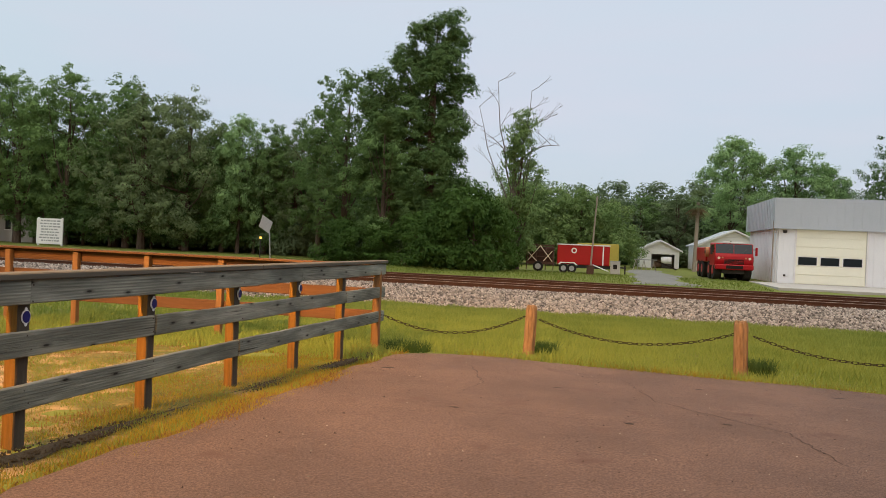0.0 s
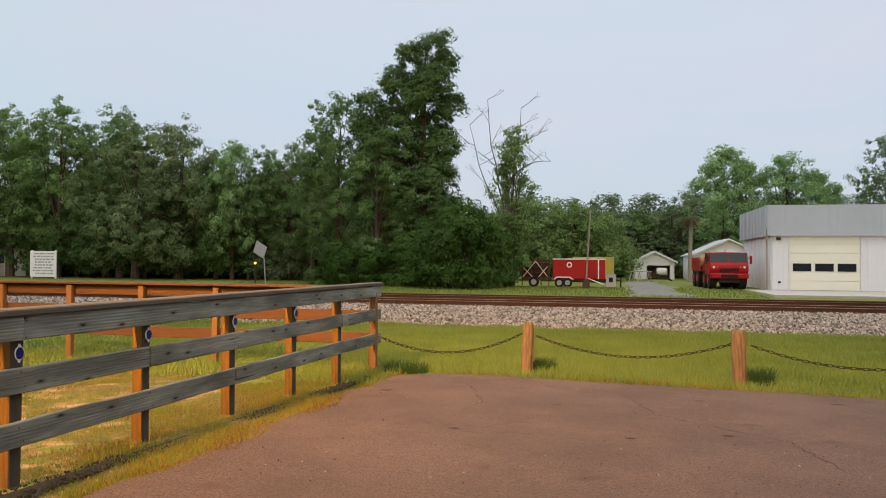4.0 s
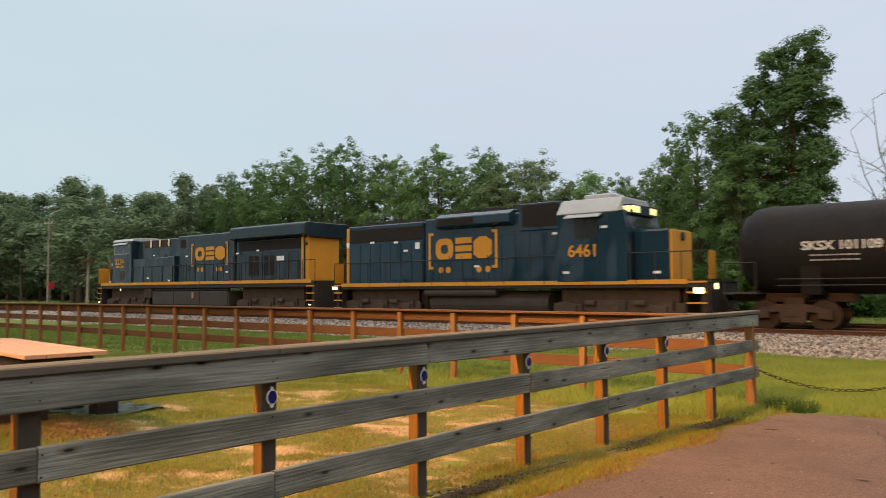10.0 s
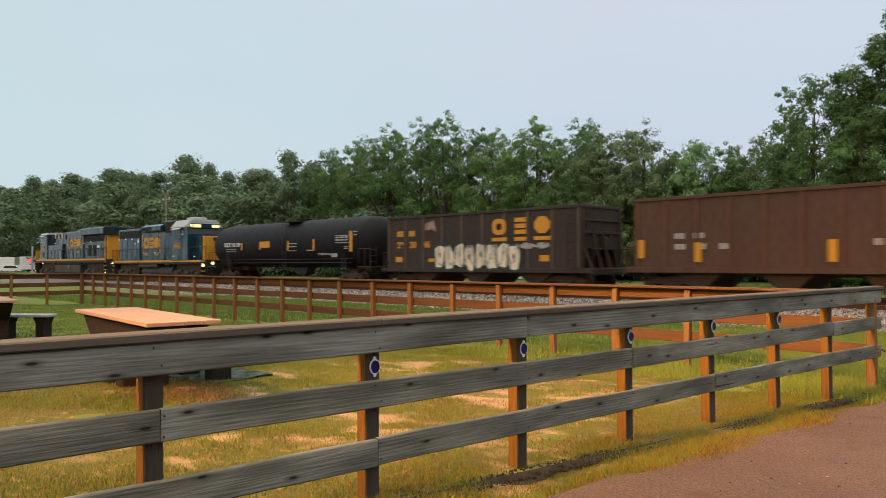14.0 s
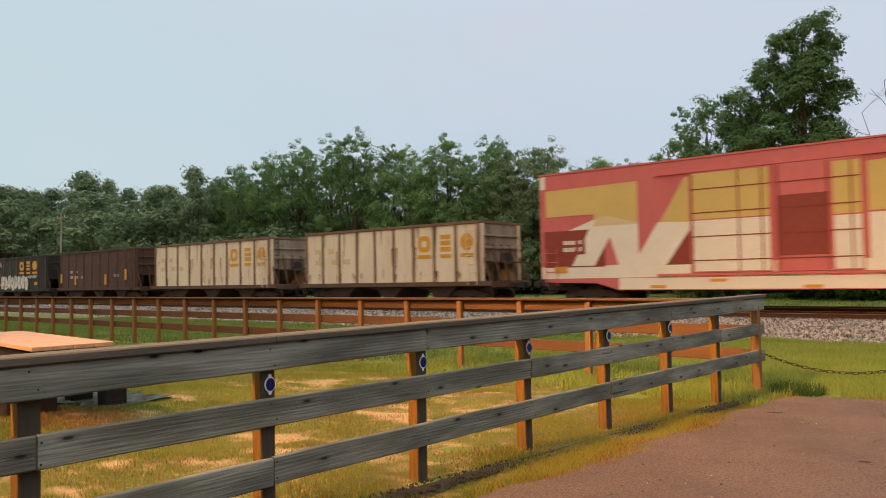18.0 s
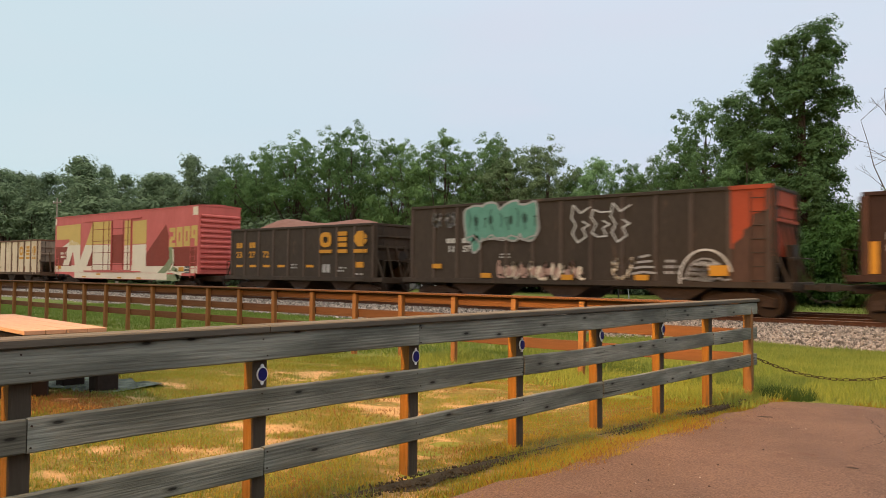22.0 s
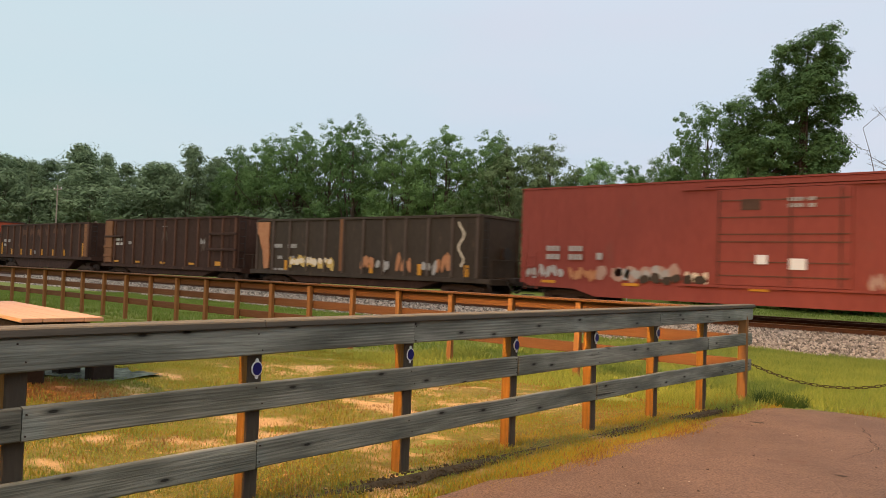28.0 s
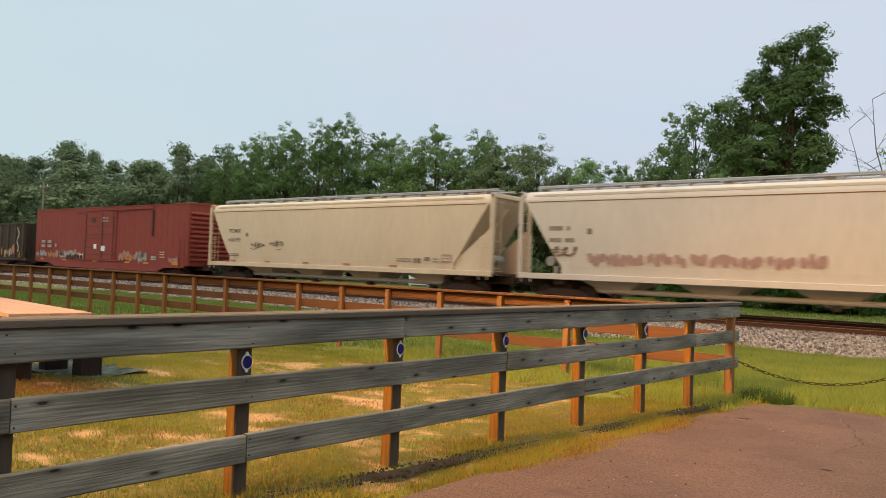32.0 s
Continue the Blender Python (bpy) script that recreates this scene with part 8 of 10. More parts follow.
# ---- trees ----
def crown_mesh(name, seed, H, R, base, n_clumps, per, leaf, material, shape=1.0, lobes=16, puff=0.30, given=None):
    """A crown in three scales: lobes over an egg-shaped envelope, leaf clumps over each lobe's shell, and small leaves
    over each clump that face outwards and up; gaps between the lobes stay open."""
    rng = np.random.default_rng(seed)
    made = []
    tries = 0
    while len(made) < lobes and tries < 4000:
        tries += 1
        u = rng.uniform(0.05, 1.0) ** 0.85
        env = R * math.sin(math.pi * (0.16 + 0.76 * u)) ** shape
        q = rng.uniform(0.12, 0.95) ** 0.5 * env
        a = rng.uniform(0, 6.283)
        r = R * puff * rng.uniform(0.7, 1.25)
        p = (math.cos(a) * max(0, q - r * 0.5), math.sin(a) * max(0, q - r * 0.5), base + (H - base) * u - r * (0.25 + 0.75 * u))
        if all((p[0] - o[0]) ** 2 + (p[1] - o[1]) ** 2 + (p[2] - o[2]) ** 2 > (0.62 * (r + o[3])) ** 2 for o in made):
            made.append((*p, r))
    if not given:
        made.append((0, 0, H - R * puff * 0.8, R * puff * 0.9))
    L = np.array(given or made, float)
    w = L[:, 3] ** 2
    pick = rng.choice(len(L), n_clumps, p=w / w.sum())
    v = rng.normal(size=(n_clumps, 3)) + np.array([0, 0, 0.25])
    v /= np.linalg.norm(v, axis=1)[:, None]
    rad = rng.uniform(0.35, 1.0, n_clumps) ** 0.5 + (rng.random(n_clumps) < 0.3) * rng.uniform(0.0, 0.28, n_clumps)
    C = L[pick, :3] + v * (L[pick, 3] * rad)[:, None] * np.array([1, 1, 0.92])
    keep = C[:, 2] > base * 0.75
    C, v = C[keep], v[keep]
    n = len(C)
    cr = rng.uniform(0.6, 1.5, n) * leaf * 5.0
    d = rng.normal(size=(n, per, 3))
    d /= np.linalg.norm(d, axis=2)[..., None]
    d[..., 2] = d[..., 2] * 0.8 + 0.12
    P = (C[:, None, :] + d * cr[:, None, None] * (rng.uniform(0.15, 1.0, (n, per, 1)) ** 0.5) * np.array([1.0, 1.0, 0.78])).reshape(-1, 3)
    m = len(P)
    N = (d * 0.8 + v[:, None, :] * 0.6).reshape(-1, 3) + np.array([0, 0, 0.45]) + rng.normal(size=(m, 3)) * 0.42
    N /= np.linalg.norm(N, axis=1)[:, None]
    t = rng.normal(size=(m, 3))
    t -= N * (t * N).sum(1)[:, None]
    t /= np.linalg.norm(t, axis=1)[:, None]
    k = np.cross(N, t)
    s = (leaf * rng.uniform(0.65, 1.4, m))[:, None]
    V = np.stack([P - t * s * 0.8 - k * s * 0.55, P - t * s * 0.8 + k * s * 0.55, P + t * s * 1.1], 1).reshape(-1, 3)
    F = np.arange(3 * m).reshape(-1, 3)
    return from_arrays(name, V, F, material), C


def limbs(seed, H, R, base, clumps, r0, material, forks=16):
    rng = random.Random(seed)
    bm = mk()
    pts = [Vector((0, 0, -0.3))]
    for i in range(1, 7):
        pts.append(Vector((rng.uniform(-0.05, 0.05) * H * 0.3 * i / 6, rng.uniform(-0.05, 0.05) * H * 0.3 * i / 6, H * 0.82 * i / 6)))
    for i in range(6):
        rod(bm, pts[i], pts[i + 1], r0 * (1 - i / 7.0) * (1.25 if i == 0 else 1), r0 * (1 - (i + 1) / 7.0), 9)
    for f in range(forks):
        h = rng.uniform(max(0.14, base / H * 0.8), 0.8)
        j = min(5, int(h * 6 / 0.82))
        a = pts[j].lerp(pts[min(6, j + 1)], rng.random())
        tgt = Vector(clumps[rng.randrange(len(clumps))])
        mid = a.lerp(tgt, 0.5) + Vector((0, 0, -0.05 * H * rng.random()))
        r = r0 * 0.34 * (1.1 - h)
        rod(bm, a, mid, r, r * 0.65, 6)
        rod(bm, mid, tgt, r * 0.65, r * 0.2, 5)
    return mesh_of("trunk", tidy(bm), material)


KINDS = {}


def tree_kind(key, seed, H, R, base, clumps, per, leaf, material, shape=0.8, r0=0.3, bark="bark", lobes=16, puff=0.30, given=None):
    crown, C = crown_mesh("crown", seed, H, R, base, clumps, per, leaf, M[material], shape, lobes, puff, given)
    KINDS[key] = (crown, limbs(seed, H, R, base, C[:: max(1, len(C) // 90)], r0, M[bark], 12 if key in ("far", "pine", "under") else 26), H)


tree_kind("oak_a", 21, 15.0, 5.2, 2.2, 470, 56, 0.105, "leaf_deep", 0.7, 0.38, lobes=34, puff=0.3)
tree_kind("oak_b", 22, 15.0, 5.4, 3.0, 400, 56, 0.105, "leaf_dark", 0.7, 0.34, lobes=36, puff=0.235)
tree_kind("oak_c", 23, 15.0, 4.6, 2.6, 380, 56, 0.105, "leaf_dark", 0.75, 0.30, lobes=34, puff=0.25)
tree_kind("willow", 24, 12.0, 5.4, 0.8, 520, 58, 0.095, "leaf_grey", 0.55, 0.30, lobes=40, puff=0.27)
tree_kind("big", 25, 17.3, 5.6, 1.5, 1750, 62, 0.095, "leaf_deep", 0.75, 0.5, given=[
    (0.9, 0.0, 16.1, 1.1), (1.2, 0.9, 15.0, 1.0), (-0.9, -0.6, 15.3, 1.0), (-2.2, 0.4, 14.1, 1.0), (-0.4, 1.0, 14.0, 1.2), (1.0, -0.9, 13.6, 1.1), (-1.4, 0.2, 12.8, 1.2), (-3.6, -0.4, 12.2, 1.1),
    (1.6, 0.6, 12.0, 1.1), (0.1, -1.0, 12.2, 1.2), (-2.4, 1.0, 11.3, 1.3), (-4.0, 0.1, 10.6, 1.1), (0.2, 0.9, 10.6, 1.4), (-1.6, -1.1, 9.8, 1.5), (1.2, 0.0, 9.3, 1.3), (-3.4, -0.1, 8.8, 1.5),
    (-0.4, 1.2, 8.3, 1.6), (1.0, -0.8, 7.0, 1.4), (-2.4, 0.7, 7.0, 1.6), (0.0, -1.0, 5.6, 1.8), (-3.8, 0.0, 6.2, 1.5), (1.2, 0.8, 5.0, 1.4), (-2.0, 0.0, 4.4, 1.8), (0.4, 0.0, 3.2, 1.9), (-3.4, 0.5, 3.2, 1.7)])
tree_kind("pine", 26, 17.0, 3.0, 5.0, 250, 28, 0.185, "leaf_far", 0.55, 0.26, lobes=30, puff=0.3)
tree_kind("light", 27, 11.0, 3.8, 2.2, 360, 52, 0.095, "leaf_light", 0.8, 0.22, lobes=30, puff=0.25)
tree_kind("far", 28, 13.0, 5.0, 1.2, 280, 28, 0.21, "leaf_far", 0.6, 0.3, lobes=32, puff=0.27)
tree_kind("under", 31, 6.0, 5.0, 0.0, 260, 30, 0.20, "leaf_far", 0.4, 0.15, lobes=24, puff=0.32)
tree_kind("dense", 33, 9.0, 4.6, 0.3, 460, 44, 0.12, "leaf_deep", 0.5, 0.2, lobes=26, puff=0.34)
tree_kind("thicket", 34, 6.4, 4.0, 0.2, 420, 44, 0.10, "leaf_mid", 0.5, 0.15, lobes=22, puff=0.32)
tree_kind("bush", 29, 3.6, 2.5, 0.1, 330, 40, 0.085, "leaf_bush", 0.5, 0.08, lobes=14, puff=0.34)
tree_kind("vine", 30, 9.4, 1.7, 0.4, 260, 44, 0.085, "leaf_mid", 0.35, 0.18, lobes=18, puff=0.42)


def tree(key, x, y, h, turn, label, wide=1.0, name="tree", group="trees beyond the track"):
    crown, trunk, H = KINDS[key]
    t = thing(name, pose(x, y, float(lift(y)), 0, 0, turn), label, name, group)
    s = h / H
    t.scale = (s * wide, s * wide, s)
    for nm, me in (("trunk", trunk), ("crown", crown)):
        o = new(nm, me)
        o.parent = t
    return t


LEAFY = "leafy green tree in a dense row beyond the track"
for key, x, y, h, wide in (
    # row behind the track from far down the line to the large tree
    ("far", -310, 56, 19, 1.7), ("far", -285, 48, 20, 1.6), ("pine", -262, 52, 21, 1.5), ("far", -240, 46, 20, 1.6), ("pine", -224, 54, 19, 1.4), ("far", -205, 47, 19, 1.6),
    ("pine", -190, 55, 19, 1.3), ("far", -176, 46, 17, 1.5), ("pine", -161, 50, 19.5, 1.2), ("far", -148, 45, 15.5, 1.5), ("pine", -139, 54, 17.5, 1.2), ("pine", -130, 48, 17.2, 1.2),
    ("far", -120, 44, 13.5, 1.5), ("pine", -110, 51, 17.8, 1.15), ("pine", -101, 47, 15.5, 1.2), ("far", -93, 44, 12.5, 1.4), ("pine", -86, 50, 13.4, 1.3), ("far", -79, 45, 12.0, 1.3),
    ("oak_c", -75, 51, 12.8, 0.9), ("oak_a", -71, 50, 14.4, 0.85), ("oak_c", -67.2, 50, 15.1, 0.8), ("oak_a", -64, 52, 14.0, 0.9), ("oak_b", -60.6, 50, 15.8, 0.95), ("oak_b", -56.8, 51, 16.0, 0.9),
    ("oak_b", -52.2, 50, 15.9, 0.9), ("oak_c", -48.2, 51, 14.2, 0.9), ("oak_b", -45.2, 50, 13.4, 0.9), ("oak_c", -40.9, 50, 14.1, 0.9), ("oak_b", -38, 52, 13.4, 0.95), ("oak_b", -35.6, 50, 12.8, 0.85),
    ("willow", -33.6, 49, 11.8, 0.95), ("willow", -30.6, 50, 11.8, 0.85), ("oak_c", -28.2, 51, 9.7, 0.9), ("light", -26.4, 50, 10.3, 0.7), ("oak_c", -24.8, 51, 10.0, 0.8), ("willow", -22.9, 52, 9.7, 0.8),
    # under-storey that closes the row
    ("far", -66, 56, 9, 1.4), ("far", -58, 57, 9, 1.5), ("far", -48, 60, 9, 1.5), ("far", -42, 62, 9.5, 1.5), ("far", -34, 60, 9, 1.5), ("far", -26, 62, 8.5, 1.5), ("far", -19, 60, 8.5, 1.4),
    ("far", -75, 60, 9, 1.6), ("far", -88, 60, 10, 1.7), ("far", -104, 62, 11, 1.8), ("far", -122, 62, 11, 1.9), ("far", -142, 64, 12, 2.0), ("far", -165, 66, 12, 2.2),
    ("far", -195, 60, 15, 2.0), ("far", -215, 62, 16, 2.0), ("far", -150, 58, 13, 1.6), ("far", -133, 57, 12, 1.6), ("far", -115, 56, 11.5, 1.5), ("far", -99, 55, 11, 1.5), ("far", -83, 54, 10.5, 1.4), ("far", -70, 53, 9, 1.3), ("pine", -155, 56, 17.5, 1.3), ("pine", -118, 55, 15.5, 1.3), ("pine", -95, 54, 14.4, 1.3), ("pine", -78, 56, 13.5, 1.3), ("pine", -182, 50, 18, 1.3), ("pine", -170, 58, 18.5, 1.3), ("pine", -215, 50, 20, 1.5), ("far", -255, 60, 18, 2.0), ("far", -340, 60, 21, 2.2), ("far", -380, 66, 24, 2.6), ("far", -430, 70, 26, 3.0),
    # beyond the yard with the trailer: near thicket, dark wood behind it, two pale feathery trees
    ("thicket", -7.6, 61, 6.9, 1.0), ("thicket", -4.9, 63, 6.6, 1.1), ("thicket", -2.4, 62, 6.2, 1.0), ("thicket", 0.2, 66, 5.6, 0.9), ("willow", -0.6, 76, 7.2, 1.2), ("oak_c", 3.0, 79, 7.4, 1.3), ("willow", 6.6, 79, 7.6, 1.2),
    ("far", -9, 84, 9.0, 1.3), ("far", -4, 88, 8.6, 1.3), ("far", 0.5, 86, 8.9, 1.3), ("far", 5, 90, 9.2, 1.3), ("far", 9.5, 88, 9.4, 1.3), ("far", 14, 92, 9.4, 1.3), ("far", 19, 90, 9.2, 1.3), ("far", 24, 88, 9, 1.4),
    ("under", -6, 80, 6.0, 1.2), ("under", 0, 81, 6.0, 1.2), ("under", 6, 82, 6.2, 1.2), ("under", 12, 82, 6.2, 1.2), ("under", 18, 82, 6.4, 1.2), ("under", 25, 80, 6.4, 1.2),
    ("light", 11.4, 78, 13.4, 0.9), ("light", 13.9, 80, 12.2, 0.8), ("light", 17.6, 79, 12.6, 1.0), ("light", 20.6, 80, 11.0, 0.9), ("oak_a", 24.4, 70, 13.4, 0.9), ("far", 30, 84, 10, 1.5), ("far", 38, 76, 11, 1.5),
):
    tree(key, x, y, h, random.uniform(0, 360), LEAFY, wide)
pines = random.Random(61)
for i in range(44):
    x = -74 - 4.2 * i - 0.02 * i * i
    tree("pine", x + pines.uniform(-1.5, 1.5), 46 + 5 * (i % 3) + pines.uniform(-1, 1), 9.6 + 0.052 * -x + pines.uniform(-1.6, 1.2), pines.uniform(0, 360), "tall slim pine in the woods along the line", pines.uniform(0.8, 1.25), "tree", "pines along the line")
for i in range(14):
    tree("under", -84 + i * 4.6, 47.5 + 1.5 * (i % 2) if i < 7 else 60 + 2 * (i % 2), 5.6 + 0.8 * (i % 3), i * 47.0, "dark undergrowth closing the woodland edge", 1.0, "shrub", "undergrowth")
for i in range(7):
    tree("dense", -43.5 + i * 3.0, 50.8 + 0.8 * (i % 2), 6.4 + 0.6 * (i % 3), 40 + i * 63.0, "dark dense tree in the woodland edge", 0.85, "tree", "undergrowth")
for i in range(11):
    tree("dense", -52 + i * 3.3, 55.5 + 1.6 * (i % 2), 8.6 - 0.16 * i + 0.7 * (i % 3), i * 77.0, "dark dense tree behind the woodland edge", 1.0, "tree", "undergrowth")
for i in range(12):
    tree("under", -330 + i * 20, 66 + 4 * (i % 2), 8.5 + (i % 3), i * 61.0, "dark undergrowth along the far line", 1.9, "shrub", "undergrowth")
for i in range(5):
    tree("under", -24 + i * 3.2, 52 + (i % 2), 3.6 + (i % 3) * 0.6, i * 71.0, "dark undergrowth closing the woodland edge", 0.8, "shrub", "undergrowth")
tree("big", -10.95, 45.0, 15.8, 0, "tall dense green oak towering over the row", 1.02)
tree("oak_a", -17.4, 47.5, 12.6, 130, "broad green oak beside the tallest tree", 0.85)
tree("oak_c", -20.2, 50.0, 11.2, 40, "green tree beside the broad oak", 0.9)
tree("oak_c", -13.5, 43.5, 9.5, 80, "green tree under the tallest oak", 1.0)
tree("vine", -5.3, 44.0, 9.3, 0, "dying tree wrapped in green vines", 0.85)
for x, y, h, w in ((-10.8, 41.6, 3.0, 1.0), (-8.6, 40.8, 4.0, 0.9), (-7.3, 40.6, 4.7, 0.8), (-6.4, 42.2, 3.8, 0.7), (-13.2, 42.5, 2.4, 1.0), (-15.5, 42.0, 2.6, 1.0)):
    tree("bush", x, y, h, random.uniform(0, 360), "dense bright green bush at the trees' foot", w, "bush", "bushes at the trees' foot")


def dead_tree(x, y):
    t = thing("dead_tree", pose(x, y, float(lift(y))), "bare dead tree with pale forking branches", "tree", "trees beyond the track")
    rng = random.Random(77)

    def twig(bm, p, d, r, n):
        q = p + d
        rod(bm, p, q, r, r * 0.7, 5)
        if n:
            for k in range(2):
                e = Vector((d.x + rng.uniform(-0.6, 0.6) * d.length, rng.uniform(-0.3, 0.3) * d.length, d.z * rng.uniform(0.6, 1.1) + 0.1 * d.length))
                twig(bm, q, e.normalized() * d.length * rng.uniform(0.6, 0.85), r * 0.65, n - 1)

    for z0, tip, r in ((3.6, (-1.3, 0.2, 11.2), 0.058), (3.0, (-2.3, -0.3, 9.6), 0.05), (4.4, (0.8, 0.1, 10.6), 0.058), (6.0, (2.5, 0.2, 7.4), 0.05), (6.8, (1.8, -0.2, 8.9), 0.045), (5.5, (-1.7, 0.3, 8.0), 0.04)):
        bm = mk()
        a, b = Vector((0, 0, z0)), Vector(tip)
        prev = a
        for i in range(1, 7):
            u = i / 6
            q = a.lerp(b, u) + Vector((rng.uniform(-0.12, 0.12), 0, (0.5 if tip[2] < 9 else -0.25) * math.sin(math.pi * u)))
            rod(bm, prev, q, r * (1.05 - 0.8 * (u - 1 / 6)), r * (1.05 - 0.8 * u), 6)
            if i > 1:
                s = rng.choice((-1, 1))
                twig(bm, q, Vector((s * rng.uniform(0.2, 0.45), 0, rng.uniform(0.15, 0.45))), r * 0.34, 3)
            prev = q
        part("limb", bm, M["deadbark"], t)
    part("trunk", rod(mk(), (0.1, 0, -0.2), (0, 0, 7.0), 0.2, 0.1, 8), M["deadbark"], t)
    return t


dead_tree(-5.7, 44.3)


def palm(x, y, h, seed=5):
    t = thing("palm_tree", pose(x, y, float(lift(y))), "cabbage palm with a round head of fronds over a brown skirt", "palm tree", "palms beside the line")
    part("trunk", rod(mk(), (0, 0, -0.2), (0.1, 0, h - 1.2), 0.17, 0.13, 10), M["polewood"], t)
    rng = random.Random(seed)
    for name, material, n, lo, hi, reach in (("frond_head", "leaf_grey", 44, -0.35, 1.35, 1.35), ("dead_skirt", "drypalm", 9, -1.25, -0.55, 1.15)):
        bm = mk()
        for k in range(n):
            a, e = rng.uniform(0, 6.283), rng.uniform(lo, hi)
            d = Vector((math.cos(a) * math.cos(e), math.sin(a) * math.cos(e), math.sin(e)))
            side = d.cross(Vector((0, 0, 1)))
            side = side.normalized() if side.length > 1e-3 else Vector((1, 0, 0))
            c = Vector((0.1, 0, h - 1.25))
            hub = c + d * reach * 0.55
            for j in range(13):
                s = (j - 6) / 6
                tip = hub + (d * math.cos(s * 1.25) + side * math.sin(s * 1.25)) * reach * rng.uniform(0.6, 0.8) + Vector((0, 0, -0.22 - 0.1 * abs(s)))
                q = side * 0.035
                bm.faces.new([bm.verts.new(v) for v in (hub - q, hub + q, tip)])
            bm.faces.new([bm.verts.new(v) for v in (c - side * 0.03, c + side * 0.03, hub)])
        part(name, bm, M[material], t)
    return t


palm(6.6, 62, 6.7)
palm(-78.6, 38, 6.6)
palm(-73.9, 38, 5.8)

# unseen trees added round the lot to darken the train's sides and reflections
for i in range(16):
    tree("far", -40 + i * 7.6 + 2 * math.sin(i * 2.3), -34 - 5 * (i % 3), 14 + 3 * math.sin(i * 1.7), i * 53.0, "unseen leafy tree added behind the lot to block sky light", 1.35, "tree", "woods behind the lot")
for i in range(9):
    tree("under", -40 + i * 14.0, -31 - 2 * (i % 2), 6.0, i * 37.0, "unseen dark undergrowth added behind the lot to block sky light", 1.6, "shrub", "undergrowth")
for i in range(9):
    tree("far", 44 + 4 * (i % 2), -28 + i * 10.0, 13 + (i % 3), i * 41.0, "unseen leafy tree added beside the lot to block sky light", 1.3, "tree", "woods behind the lot")


# ---- fire station, yard and road beyond the track ----
def garage():
    gz = float(lift(44))
    g = thing("fire_station", pose(9.0, 44, gz), "white metal fire station with a grey overhanging roof", "building", kind="structure")
    W_, D_, Hw, Hr = 16.0, 8.0, 3.0, 4.65
    part("front_wall", box(mk(), 0, 0.88, -0.08, 0.08, 0, Hw), M["steelwhite"], g)
    part("front_wall", box(mk(), 4.42, W_, -0.08, 0.08, 0, Hw), M["steelwhite"], g)
    part("side_wall", box(mk(), -0.08, 0.08, 0.08, D_, 0, Hw), M["steelwhite"], g)
    part("rear_wall", box(mk(), 0, W_, D_ - 0.08, D_ + 0.08, 0, Hw), M["steelwhite"], g)
    part("side_wall", box(mk(), W_ - 0.08, W_ + 0.08, 0.08, D_, 0, Hw), M["steelwhite"], g)
    part("roof_fascia", box(mk(), -0.3, W_ + 0.3, -0.35, D_ + 0.3, Hw - 0.02, Hr), M["greyroof"], g, "grey ribbed roof band")
    for i in range(38):
        x = -0.25 + i * 0.43
        part("roof_rib", box(mk(), x, x + 0.03, -0.362, -0.35, Hw, Hr), M["greyroof"], g)
    for i in range(18):
        y = -0.2 + i * 0.45
        part("roof_rib", box(mk(), -0.33, -0.30, y, y + 0.04, Hw, Hr), M["greyroof"], g)
    for i in range(2):
        part("wall_rib", box(mk(), 0.25 + i * 0.32, 0.29 + i * 0.32, -0.10, -0.08, 0, Hw), M["steelwhite"], g)
    for i in range(20):
        part("wall_rib", box(mk(), 4.75 + i * 0.45, 4.79 + i * 0.45, -0.10, -0.08, 0, Hw), M["steelwhite"], g)
    for i in range(17):
        part("wall_rib", box(mk(), -0.10, -0.08, 0.4 + i * 0.45, 0.44 + i * 0.45, 0, Hw), M["steelwhite"], g)
    d = part("roller_door", box(mk(), 0.90, 4.40, -0.02, 0.04, 0.02, 2.98), M["creamdoor"], g, "cream sectional garage door")
    for k in range(6):
        z = 0.04 + k * 0.5
        part("door_section", box(mk(), 0.92, 4.38, -0.05, -0.02, z, z + 0.47), M["creamdoor"], d, "", 0.006)
    for k in range(3):
        x = 1.05 + k * 1.12
        part("door_window", box(mk(), x, x + 0.92, -0.07, -0.045, 1.06, 1.48), M["glass"], d, "dark door window")
        part("window_trim", box(mk(), x - 0.04, x + 0.96, -0.06, -0.05, 1.03, 1.51), M["white"], d)
    part("door_jamb", box(mk(), 0.82, 0.90, -0.14, 0.02, 0, 3.1), M["white"], g)
    part("door_jamb", box(mk(), 4.40, 4.48, -0.14, 0.02, 0, 3.1), M["white"], g)
    part("door_header", box(mk(), 0.82, 4.48, -0.14, 0.02, 3.06, 3.14), M["white"], g)
    part("downpipe", box(mk(), -0.33, -0.27, -0.22, -0.16, 0, 3.4), M["polewood"], g)
    part("wall_lamp", box(mk(), 0.2, 0.4, -0.2, -0.1, 2.75, 2.9), M["darkmetal"], g)
    part("hose_bib", box(mk(), 0.3, 0.42, -0.12, -0.08, 0.4, 0.5), M["darkmetal"], g)
    return g


garage()
apron = box(mk(), 7.6, 26, 36.5, 43.95, -0.05, float(lift(44)) + 0.03)
solid("apron", apron, M["concrete"], "concrete apron before the fire station", "pavement", kind="structure")


